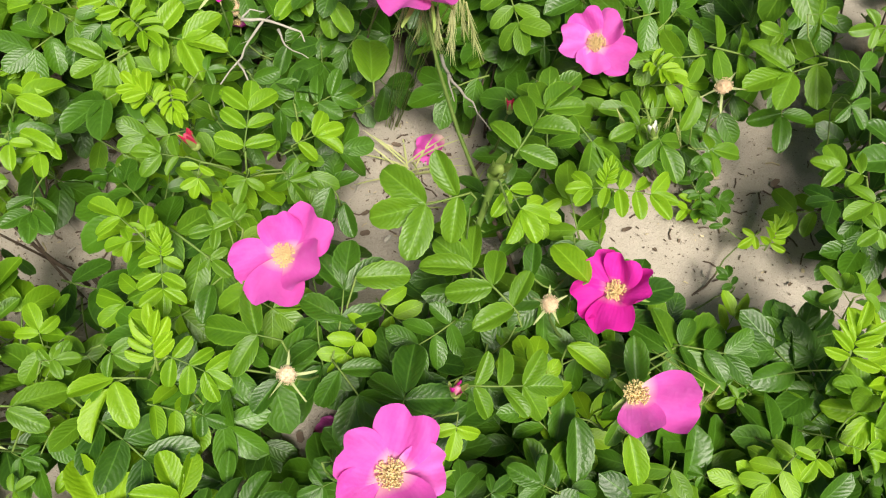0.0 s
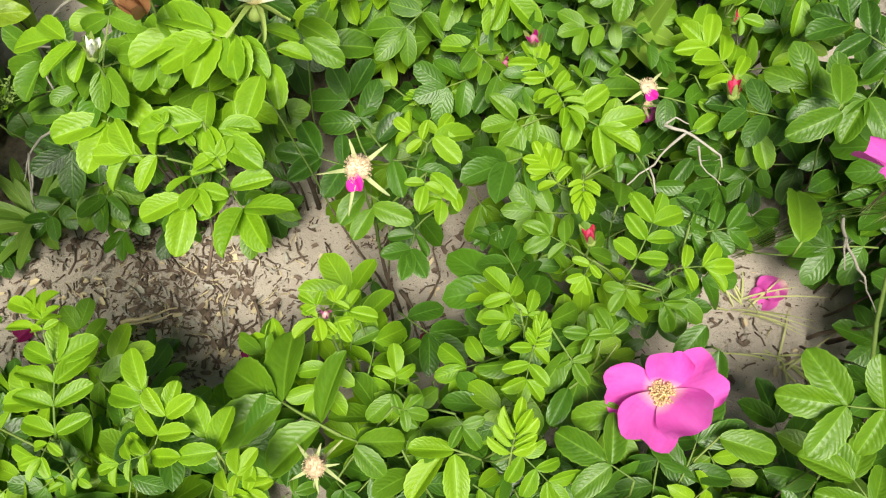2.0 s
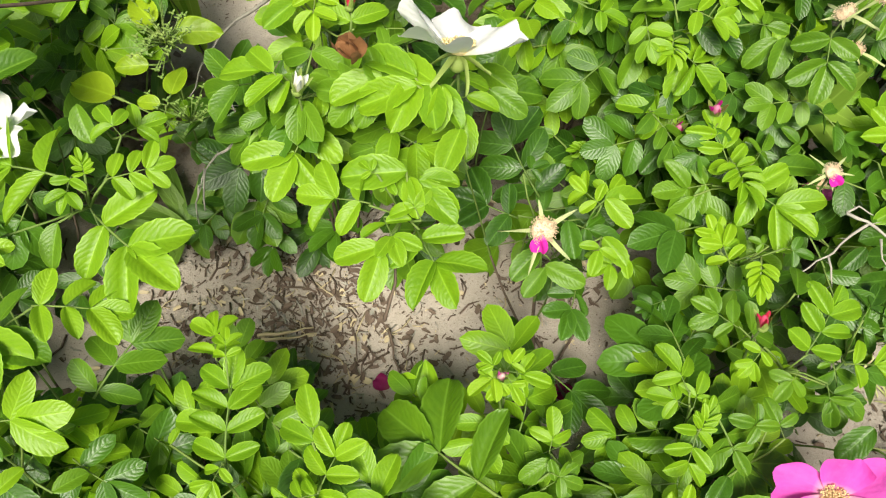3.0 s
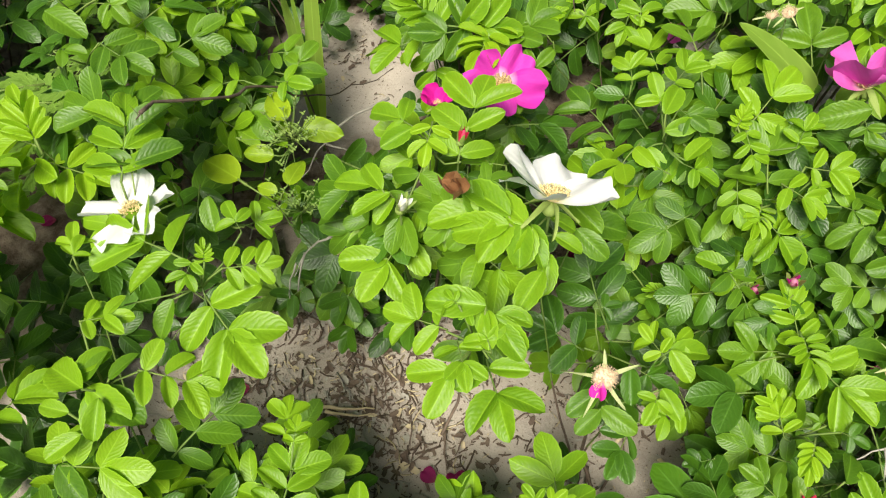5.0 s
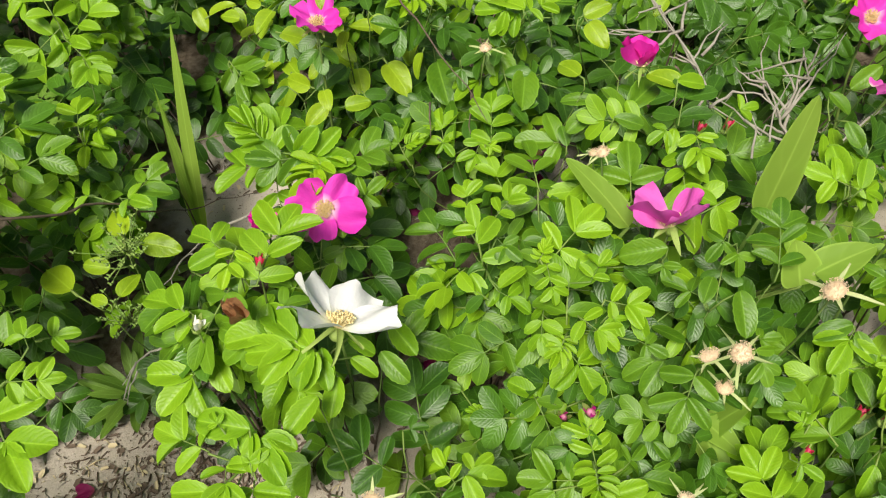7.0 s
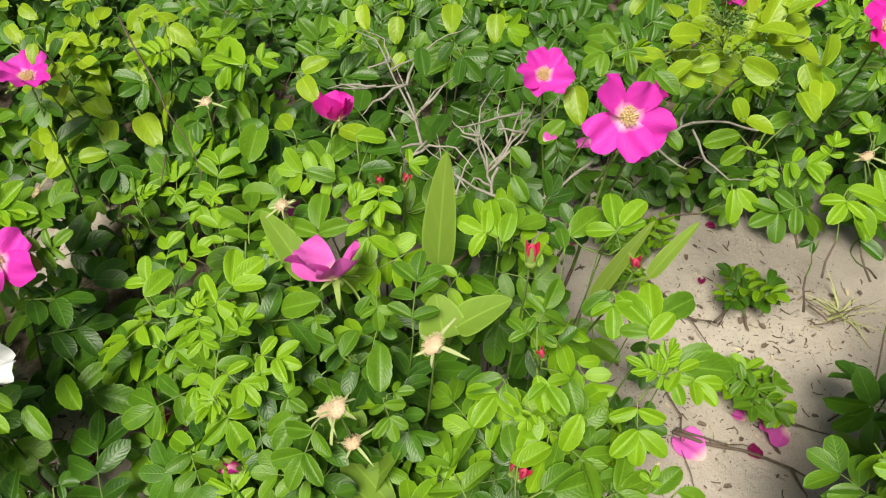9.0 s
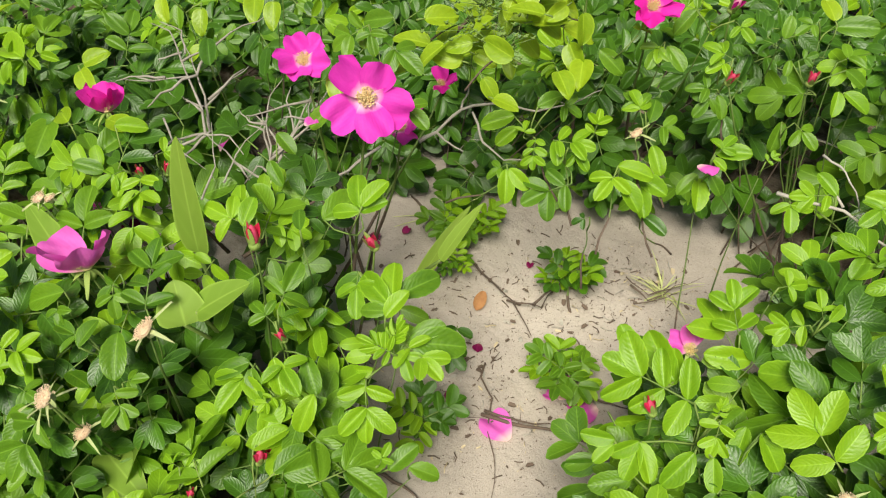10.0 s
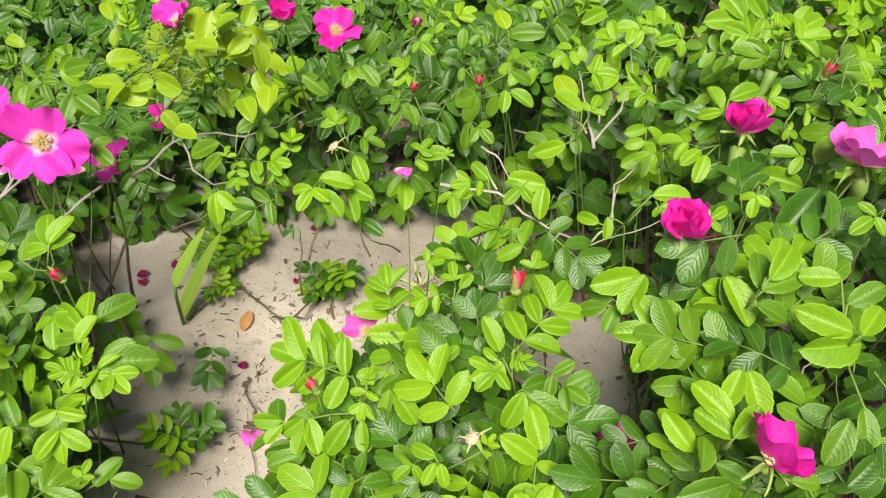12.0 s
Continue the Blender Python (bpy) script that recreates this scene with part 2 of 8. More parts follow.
def tube(bm, points, radii, sides=5, mat=0):
    """A round tapered tube along points."""
    rings = []
    for k, p in enumerate(points):
        p = Vector(p)
        ahead = Vector(points[min(k + 1, len(points) - 1)]) - Vector(points[max(k - 1, 0)])
        turn = ahead.to_track_quat("Z", "Y") if ahead.length > 1e-9 else Euler((0, 0, 0)).to_quaternion()
        rings.append([bm.verts.new(p + turn @ Vector((radii[k] * math.cos(a), radii[k] * math.sin(a), 0))) for a in [2 * math.pi * s / sides for s in range(sides)]])
    for a, b in zip(rings, rings[1:]):
        for s in range(sides):
            f = bm.faces.new((a[s], a[(s + 1) % sides], b[(s + 1) % sides], b[s]))
            f.material_index = mat
    for ring in (rings[0][::-1], rings[-1]):
        bm.faces.new(ring).material_index = mat


def ball(bm, centre, r, squash=1.0, mat=0, rings=6, sides=8, pinch=0.0):
    """A rounded knob standing on centre, along +z."""
    rows = []
    for i in range(rings + 1):
        a = math.pi * i / rings
        rr = max(0.02 * r, r * math.sin(a) * (1 - pinch * i / rings))
        rows.append([bm.verts.new(Vector(centre) + Vector((rr * math.cos(b), rr * math.sin(b), -r * squash * math.cos(a)))) for b in [2 * math.pi * s / sides for s in range(sides)]])
    for a, b in zip(rows, rows[1:]):
        for s in range(sides):
            bm.faces.new((a[s], a[(s + 1) % sides], b[(s + 1) % sides], b[s])).material_index = mat


# ---- rose leaves, of unit length from the lowest pair's foot to the end leaflet's tip, along +y ----
def leaflet(bm, uv, m, length, width, fold, curl, fine=True, phase=0.0, twist=0.0):
    """A rounded, finely toothed leaflet along +y: halves raised from the sunk midrib and bowed down at the rim."""
    segs, half = (14, 3) if fine else (6, 1)
    rows = []
    for i in range(segs + 1):
        v = 0.5 * i / segs + 0.25 * (1 - math.cos(math.pi * i / segs))
        w = 2.07 * v ** 0.56 * (1 - v) ** 0.48 if 0 < i < segs else 0.05
        w *= width / 2 * (1 + (0.03 if i % 2 else -0.03) * fine)
        row = []
        for j in range(-half, half + 1):
            u = j / half
            rise_up = abs(u) - 0.42 * u * u if fine else 0.6 * abs(u)
            z = rise_up * w * math.tan(fold) * 1.5 - curl * length * v * v + 0.035 * length * math.sin(phase + 2.2 * u + 4 * v) * abs(u) + 0.5 * twist * u * w * v
            row.append((bm.verts.new(m @ Vector((u * w * (1 - 0.18 * fold), v * length, z))), (0.5 + u / 2, v)))
        rows.append(row)
    for a, b in zip(rows, rows[1:]):
        for k in range(2 * half):
            quad = (a[k], a[k + 1], b[k + 1], b[k])
            f = bm.faces.new([q[0] for q in quad])
            for loop, q in zip(f.loops, quad):
                loop[uv].uv = q[1]


LEAF_PLAN = {0: (0.0, ()), 1: (0.38, (0.30,)), 2: (0.50, (0.13, 0.45)), 3: (0.61, (0.07, 0.33, 0.57)), 4: (0.68, (0.05, 0.27, 0.47, 0.65))}


def rose_leaf_mesh(name, mat, seed, pairs=3, fold=0.25, fine=True, droop=0.12, curl=0.12):
    r = random.Random(seed)
    bm, uv = fresh()

    def spine(s):
        return Vector((0.03 * math.sin(3 * s + seed), s, 0.05 * math.sin(math.pi * s) - droop * s * s))

    top, feet = LEAF_PLAN[pairs]
    base = {4: 0.37, 3: 0.45, 2: 0.53, 1: 0.62, 0: 1.0}[pairs]
    if pairs:
        tube(bm, [spine(s * top / 4) for s in range(5)], [0.013, 0.012, 0.011, 0.009, 0.008], 4, 1)
    for k, s in enumerate(feet):
        share = k / max(1, pairs - 1)
        for side in (-1, 1):
            long = base * (0.88 + 0.12 * share + r.uniform(-0.09, 0.09))
            turn = side * (70 - 20 * share + r.uniform(-9, 9))
            m = Matrix.Translation(spine(s) + Vector((side * 0.006, 0.02 * r.random(), 0.006))) @ pose(0, 0, 0, r.uniform(-20, 16), side * r.uniform(-34, 18), -turn)
            leaflet(bm, uv, m, long, long * r.uniform(0.52, 0.62), max(0.05, fold + r.uniform(-0.14, 0.3)), curl + r.uniform(-0.08, 0.16), fine, r.random() * 6, r.uniform(-0.5, 0.5))
    end = 1.0 - top
    leaflet(bm, uv, Matrix.Translation(spine(top)) @ pose(0, 0, 0, r.uniform(-10, 4), r.uniform(-12, 12), r.uniform(-6, 6)), end * 1.05, end * (0.60 if pairs == 0 else 0.64), max(0.05, fold + r.uniform(-0.08, 0.2)), curl + r.uniform(-0.04, 0.08), fine, r.random() * 6, r.uniform(-0.4, 0.4))
    return mesh_of(name, bm, mat, STEM_GREEN)


def fan_mesh(name, seed):
    """A young leaf half open: creased narrow leaflets held close along a short stalk, along +y."""
    r = random.Random(seed)
    bm, uv = fresh()
    tube(bm, [(0, -0.15, -0.1), (0, 0.1, 0.0), (0, 0.5, 0.03)], [0.03, 0.028, 0.02], 4, 1)
    tight = 1.0 if seed % 3 else 0.65
    for k in range(9):
        side = (k % 2) * 2 - 1 if k < 8 else 0
        row = k // 2
        turn = side * (86 - 18 * row) * tight + r.uniform(-5, 5)
        long = 0.44 + 0.02 * row + r.uniform(-0.05, 0.05)
        leaflet(bm, uv, Matrix.Translation((side * 0.012, 0.08 + 0.115 * row, 0.02 + 0.012 * row)) @ pose(0, 0, 0, r.uniform(4, 26), side * r.uniform(-5, 34), -turn), long, long * 0.5, 0.8 + r.uniform(-0.15, 0.1), 0.06, True, r.random() * 6)
    return mesh_of(name, bm, LEAF_YOUNG, STEM_GREEN)


def leaf_set(mat, seed, fold, droop, curl, fine=True):
    """Leaves with none to four pairs of leaflets below the end leaflet."""
    return {p: [rose_leaf_mesh("leaf", mat, seed + 10 * p + k, p, fold, fine, droop, curl) for k in range(5)] for p in range(5)}


LEAVES = {
    "d": leaf_set(LEAF_DARK, 100, 0.36, 0.12, 0.12),
    "m": leaf_set(LEAF_MID, 200, 0.40, 0.12, 0.12),
    "n": leaf_set(LEAF_FRESH, 250, 0.44, 0.10, 0.10),
    "y": leaf_set(LEAF_YOUNG, 300, 0.55, 0.05, 0.04),
    # low leaves, their dark colour standing in for deep shade
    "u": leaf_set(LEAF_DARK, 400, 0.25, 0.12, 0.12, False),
    "v": leaf_set(LEAF_MID, 500, 0.28, 0.12, 0.12, False),
    "w": leaf_set(LEAF_FRESH, 600, 0.30, 0.12, 0.12, False),
}
FANS = [fan_mesh("leaf", s) for s in range(31, 37)]


def pick_leaf(kind, pairs, d):
    """A leaf mesh of a kind with so many pairs of leaflets."""
    if kind == "f":
        return FANS[d.randrange(len(FANS))]
    return LEAVES[kind][pairs][d.randrange(len(LEAVES[kind][pairs]))]


# ---- ground ----
def rise(x, y):
    """Height of the sand: a low mound, faint hollows."""
    h = 0.068 * math.exp(-(((x + 0.74) / 0.42) ** 2) - ((y - 0.74) / 0.30) ** 2)
    h += 0.012 * noise.noise((x * 3.1, y * 3.1, 0.4)) + 0.004 * noise.noise((x * 14, y * 14, 2.2))
    return h


def lines(mid):
    near = [mid + 0.0175 * k for k in range(-92, 93)]
    step, far = 0.03, []
    while not far or far[-1] < 400:
        far.append((far[-1] if far else 0) + step)
        step *= 1.45
    return [near[0] - d for d in reversed(far)] + near + [near[-1] + d for d in far]


def build_ground():
    xs, ys = lines(-0.25), lines(0.75)
    co = [(x, y, rise(x, y) if abs(x) < 8 and abs(y) < 8 else 0.0) for y in ys for x in xs]
    w = len(xs)
    faces = [(j * w + i, j * w + i + 1, (j + 1) * w + i + 1, (j + 1) * w + i) for j in range(len(ys) - 1) for i in range(w - 1)]
    me = bpy.data.meshes.new("ground")
    me.from_pydata(co, [], faces)
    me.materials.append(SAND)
    me.polygons.foreach_set("use_smooth", [True] * len(me.polygons))
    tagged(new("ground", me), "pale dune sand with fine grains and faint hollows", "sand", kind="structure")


build_ground()

# open patches of sand between the bushes
CLEARINGS = []


def clearing(lean, *outline):
    """How far the bushes before it lean back from it, and its outline."""
    CLEARINGS.append((lean, list(outline)))


clearing((-0.47, 0.24), (-0.80, 0.11), (-0.76, 0.20), (-0.70, 0.26), (-0.57, 0.27), (-0.49, 0.36), (-0.45, 0.34), (-0.47, 0.27), (-0.45, 0.24), (-0.48, 0.21), (-0.55, 0.18), (-0.58, 0.19), (-0.65, 0.19), (-0.71, 0.15), (-0.75, 0.05))
clearing((0.43, 0.56), (0.19, 0.37), (0.26, 0.43), (0.43, 0.54), (0.41, 0.44), (0.37, 0.40), (0.27, 0.33), (0.23, 0.32))
clearing((0.48, 0.40), (0.30, 0.31), (0.39, 0.32), (0.38, 0.27), (0.34, 0.25), (0.31, 0.27))
clearing((0.33, 0.54), (-0.07, 0.44), (-0.04, 0.52), (0.01, 0.54), (0.04, 0.40), (0.01, 0.36), (-0.03, 0.39))
clearing((-0.06, 0.59), (-0.09, 0.48), (-0.02, 0.54), (0.00, 0.52), (-0.04, 0.45), (-0.04, 0.34), (-0.05, 0.32), (-0.09, 0.35))
clearing((-0.04, 0.53), (-0.08, 0.46), (-0.05, 0.45), (-0.05, 0.37), (-0.07, 0.34))
clearing((-0.12, 0.19), (-0.17, 0.16), (-0.11, 0.18), (-0.09, 0.15), (-0.14, 0.12))
clearing((-0.43, 0.58), (-0.28, 1.08), (-0.31, 1.28), (-0.16, 1.33), (-0.08, 1.40), (0.05, 1.41), (-0.01, 1.29), (0.03, 1.21), (-0.05, 1.11), (-0.06, 1.04), (0.01, 0.97), (0.07, 0.90), (-0.08, 0.79), (-0.12, 0.84), (-0.11, 0.94), (-0.14, 1.03), (-0.21, 1.03))
clearing((-0.05, 0.75), (0.25, 1.30), (0.28, 1.36), (0.34, 1.33), (0.38, 1.24), (0.35, 1.20))
clearing((-0.82, 0.51), (-1.00, 0.53), (-0.93, 0.62), (-0.88, 0.57), (-0.94, 0.50))
clearing((-0.37, 0.87), (-0.59, 0.87), (-0.56, 0.91), (-0.52, 0.84), (-0.56, 0.81))
clearing((-0.50, 0.59), (-0.70, 0.63), (-0.66, 0.65), (-0.63, 0.61), (-0.68, 0.58))
clearing((-0.54, 0.03), (-0.82, 0.01), (-0.82, 0.07), (-0.77, 0.10), (-0.75, 0.14), (-0.71, 0.23), (-0.65, 0.29), (-0.59, 0.23), (-0.53, 0.23), (-0.65, 0.12), (-0.69, 0.10))
clearing((-0.62, 0.58), (-0.49, 1.11), (-0.37, 1.15), (-0.33, 1.24), (-0.28, 1.29), (-0.18, 1.29), (-0.09, 1.35), (-0.03, 1.44), (0.07, 1.41), (0.10, 1.37), (-0.01, 1.30), (-0.03, 1.24), (-0.03, 1.19), (-0.10, 1.15), (-0.08, 1.06), (-0.03, 0.98), (-0.01, 0.94), (0.02, 0.88), (-0.10, 0.81), (-0.17, 0.88), (-0.17, 0.94), (-0.10, 0.99), (-0.21, 1.03), (-0.26, 1.03), (-0.35, 1.10), (-0.45, 1.10))
clearing((0.03, 0.56), (-0.10, 0.49), (-0.05, 0.51), (-0.04, 0.49), (-0.03, 0.33), (-0.07, 0.33), (-0.09, 0.42))
clearing((-0.37, 0.10), (-0.41, 0.09), (-0.38, 0.11), (-0.32, 0.10), (-0.31, 0.08), (-0.39, 0.06))
clearing((-0.06, 0.19), (-0.17, 0.18), (-0.11, 0.20), (-0.10, 0.14), (-0.14, 0.12))
clearing((-0.64, 0.31), (-0.64, 0.28), (-0.53, 0.32), (-0.51, 0.26), (-0.50, 0.22), (-0.56, 0.20), (-0.58, 0.17))
clearing((-0.44, 0.20), (-0.86, 0.05), (-0.77, 0.13), (-0.78, 0.17), (-0.68, 0.28), (-0.59, 0.28), (-0.45, 0.32), (-0.43, 0.29), (-0.45, 0.23), (-0.51, 0.19), (-0.60, 0.17), (-0.65, 0.18), (-0.70, 0.15), (-0.72, 0.07), (-0.79, 0.03))
clearing((-0.02, 0.46), (-0.35, 0.41), (-0.32, 0.47), (-0.30, 0.45), (-0.31, 0.37), (-0.33, 0.28), (-0.35, 0.31))
clearing((-0.10, 0.36), (-0.35, 0.43), (-0.34, 0.46), (-0.30, 0.42), (-0.33, 0.39))
clearing((-0.59, 0.13), (-0.80, 0.21), (-0.74, 0.28), (-0.68, 0.25), (-0.74, 0.18))
clearing((-0.67, 0.06), (-0.62, 0.45), (-0.59, 0.49), (-0.53, 0.51), (-0.50, 0.50), (-0.53, 0.44), (-0.58, 0.43))


def inside(x, y, poly):
    hit = False
    for (ax, ay), (bx, by) in zip(poly, poly[1:] + poly[:1]):
        if (ay > y) != (by > y) and x < (bx - ax) * (y - ay) / (by - ay) + ax:
            hit = not hit
    return hit


def open_sand(x, y):
    return any(inside(x, y, p) for _, p in CLEARINGS)


def before_sand(x, y, h):
    """Whether something that high stands over an open patch or leans before it."""
    return any(inside(x, y, p) or inside(x + u * h, y + v * h, p) for (u, v), p in CLEARINGS)


# ---- rose bushes: stems, leaves, flowers ----
BUSHES = []
SEEN = []
RESERVED = []
dice = random.Random(11)


def bush(x, y, label, name="rose_bush", category="rose bush"):
    ob = thing(name, (x, y, rise(x, y)), label, category, "low bushes on the sand")
    BUSHES.append(ob)
    return ob


def place(b, x, y, z, el=0.0, roll=0.0, az=0.0, size=1.0):
    return Matrix.Translation(-Vector(b.location)) @ pose(x, y, z, el, roll, az) @ Matrix.Scale(size, 4)


def facing(x, y):
    """The way that leaves turn their upper side: up, and the more towards the open sunny side the farther up the slope."""
    tilt = min(0.75, max(0.1, 0.12 + 0.62 * y))
    return Vector((0.30 * tilt, -0.80 * tilt, 1.0)).normalized()


def turned(b, x, y, z, az, el, size, twist=0.0, hang=False):
    """The pose of a leaf along az, el, with its upper side to the light; hang: el counts from the leaf's own plane."""
    sunward = facing(x, y)
    way = Vector((-math.sin(radians(az)), math.cos(radians(az)), 0.0))
    if hang:
        flat = (way - sunward * way.dot(sunward)).normalized()
        way = flat * math.cos(radians(el)) + sunward * math.sin(radians(el))
    else:
        way = way * math.cos(radians(el)) + Vector((0, 0, math.sin(radians(el))))
    up = (sunward - way * sunward.dot(way)).normalized()
    up.rotate(Matrix.Rotation(radians(twist), 3, way))
    side = way.cross(up)
    m = Matrix((side, way, up)).transposed().to_4x4()
    return Matrix.Translation(Vector((x, y, z)) - Vector(b.location)) @ m @ Matrix.Scale(size, 4)


def simple_leaf_mesh(seed):
    bm, uv = fresh()
    tube(bm, [(0, 0, 0), (0, 0.1, 0.01), (0, 0.2, 0.0)], [0.03, 0.025, 0.02], 4, 1)
    blade(bm, uv, Matrix.Translation((0, 0.17, 0)), 0.83, 0.54, 0.34, 0.2, 10, 2, 0.0, 0.8, 0.06, 0, 0.0, seed)
    return mesh_of("leaf", bm, LEAF_VINE, STEM_GREEN)


LEAF_VINE = leaf_material("leaf_smooth", (0.16, 0.31, 0.008), (0.34, 0.49, 0.015), 0.42, 0.35, 5.0, 0.15)
LEAVES["s"] = {p: [simple_leaf_mesh(s + 5 * p) for s in range(61, 64)] for p in range(4)}


HUB = []
BARE = []
LOWER = []


def leaf(b, kind, pairs, x, y, z, az, el, size):
    """A leaf on a thin stalk from the last shoot's tip; its place is kept for the leaves put below it."""
    z, size = max(z, rise(x, y) + 0.03), size * (1.35 if kind == "f" else 1.0)
    ob = part("leaf", pick_leaf(kind, pairs, dice), b, turned(b, x, y, z, az, el, size, dice.uniform(-15, 15)))
    foot = ob.matrix_basis.inverted() @ (HUB[-1] - b.location)
    if 0.05 < foot.length < 6:
        bm, uv = fresh()
        thick = 0.0009 / size
        tube(bm, [foot, foot * 0.5 + Vector((0, -0.06, -0.04)), (0, 0.01, 0)], [thick * 1.2, thick, thick], 4)
        part("stalk", mesh_of("stalk", bm, STEM_GREEN), ob)
    mx, my = x - math.sin(radians(az)) * size / 2, y + math.cos(radians(az)) * size / 2
    SEEN.append((mx, my))
    LOWER.append((b, kind, mx, my, z, az))


def stem_mesh(x, y, z, r=0.0026, thorn=False, seed=0, foot=None):
    """A cane from the sand, brown below, green above, bent a little."""
    d = random.Random(seed)
    bm, uv = fresh()
    pts = []
    bx, by = -0.045 + d.uniform(-0.03, 0.03), 0.07 + d.uniform(-0.03, 0.03)
    ways = []
    if foot is not None:
        share = min(0.75, 0.2 / max(0.01, math.hypot(foot[0] - x, foot[1] - y)))
        ways.append(((foot[0] - x) * share, (foot[1] - y) * share))
    turn = d.uniform(0, 6.28)
    ways += [(long * math.cos(turn + a), long * math.sin(turn + a)) for long in (0.1, 0.16, 0.22) for a in (0, 1.05, 2.1, 3.14, 4.2, 5.25)]
    tall = z - rise(x, y)
    bare = [sum(before_sand(x + u * q ** 1.25, y + v * q ** 1.25, tall * (1 - q)) for q in (0.3, 0.45, 0.6, 0.75, 0.9, 1.0)) for u, v in ways]
    bx, by = ways[bare.index(min(bare))]
    bx, by = bx + d.uniform(-0.015, 0.015), by + d.uniform(-0.015, 0.015)
    low = rise(x + bx, y + by) - 0.01
    if min(bare) > 1:
        bx, by, low = bx * 0.3, by * 0.3, max(low, z - 0.045)
    for k in range(7):
        s = k / 6
        e = 1 - s
        pts.append((bx * e ** 1.25 + 0.016 * math.sin(6 * s + seed) * e * s, by * e ** 1.25 + 0.016 * math.cos(7 * s + seed) * e * s, (low - z) * (1 - s ** 0.9)))
    tube(bm, pts, [r * (1.35 - 0.8 * k / 6) for k in range(7)], 5, 0)
    for f in bm.faces:
        f.material_index = 1 if f.calc_center_median().z < (low - z) * 0.45 else 0
    if thorn:
        for k in range(46):
            s = 0.25 + 0.75 * d.random()
            i = min(5, int(s * 6))
            p = Vector(pts[i]).lerp(Vector(pts[i + 1]), s * 6 - i)
            a = d.uniform(0, 6.28)
            tube(bm, [p, p + Vector((math.cos(a), math.sin(a), -0.2)) * d.uniform(0.004, 0.008)], [0.0007, 0.0001], 3, 0)
    return mesh_of("stem", bm, STEM_CANE, STEM_WOOD)


def shoot(b, x, y, z, r=0.0011, thorn=False, foot=None):
    z = max(z, rise(x, y) + 0.03)
    HUB.append(Vector((x, y, z)))
    part("stem", stem_mesh(x, y, z, r, thorn, len(b.children) + int(1000 * abs(x)), foot or b.location[:2]), b, place(b, x, y, z))


def nearest(x, y):
    return min((o for o in BUSHES if o["category"] == "rose bush"), key=lambda o: (o.location.x - x) ** 2 + (o.location.y - y) ** 2)


def petal_mesh(mat, seed, wide=1.0):
    bm, uv = fresh()
    blade(bm, uv, Matrix.Identity(4), 1.0, 0.98 * wide, 0.2, -0.16 + 0.13 * (seed % 3), 12, 5, 0.0, 0.8, 0.11, 0, 0.72, seed * 1.7)
    return mesh_of("petal", bm, mat)


PETALS = {
    "p": [petal_mesh(PETAL_PINK, s) for s in range(4)],
    "q": [petal_mesh(PETAL_ROSE, s + 2, 0.88) for s in range(4)],
    "d": [petal_mesh(PETAL_DEEP, s) for s in range(4, 8)],
    "w": [petal_mesh(PETAL_WHITE, s, 0.9) for s in range(8, 12)],
    "r": [petal_mesh(PETAL_RED, s) for s in range(12, 14)],
    "x": [petal_mesh(PETAL_WILT, s) for s in range(14, 17)],
}


def stamen_mesh(mat, seed, spread=0.23, count=150):
    """A dense tuft of threads with a knob at each end, round a low disc."""
    d = random.Random(seed)
    bm, uv = fresh()
    ball(bm, (0, 0, 0.02), 0.12 if spread < 0.4 else 0.34, 0.5 if spread < 0.4 else 0.3, 0, 4, 9)
    for k in range(count):
        a, q = d.uniform(0, 6.28), spread * math.sqrt(d.random())
        top = Vector((q * math.cos(a), q * math.sin(a), 0.16 + 0.08 * d.random() - 0.25 * q))
        tube(bm, [(top.x * 0.3, top.y * 0.3, 0.03), top], [0.006, 0.005], 3, 0)
        ball(bm, top, 0.021, 0.8, 0, 2, 4)
    return mesh_of("stamen_tuft", bm, mat)


STAMENS = [stamen_mesh(STAMEN, s) for s in (1, 2)]
STAMENS_DRY = stamen_mesh(STAMEN_DRY, 3, 0.42, 220)


def calyx_mesh(mat, long=1.0, out=80, hip=0.14, seed=0):
    """The green hip below a flower with its five narrow sepals."""
    d = random.Random(seed)
    bm, uv = fresh()
    ball(bm, (0, 0, -hip * 0.8), hip, 0.95, 0, 6, 8)
    for k in range(5):
        m = pose(0, 0, 0, 0, 0, 72 * k + d.uniform(-12, 12)) @ pose(0, hip * 0.4, 0, 90 - out + d.uniform(-15, 15), d.uniform(-20, 20), 0)
        blade(bm, uv, m, long * d.uniform(0.55, 1.05), 0.14, 0.4, d.uniform(-0.15, 0.35), 8, 1, 0.0, 0.42, 0.06, 0, 0.0, d.uniform(0, 6))
    return mesh_of("calyx", bm, mat)


CALYX = [calyx_mesh(SEPAL, 0.7, 112, 0.13, s) for s in (1, 2)]
CALYX_DRY = [calyx_mesh(SEPAL_DRY, 1.2, 80, 0.17, s) for s in (3, 4, 5)]
FLOWER_WORDS = {"q": "rose-pink open flower with pale centre", "p": "open pink rose flower with yellow stamens", "d": "deep magenta rose flower", "w": "white rose flower"}


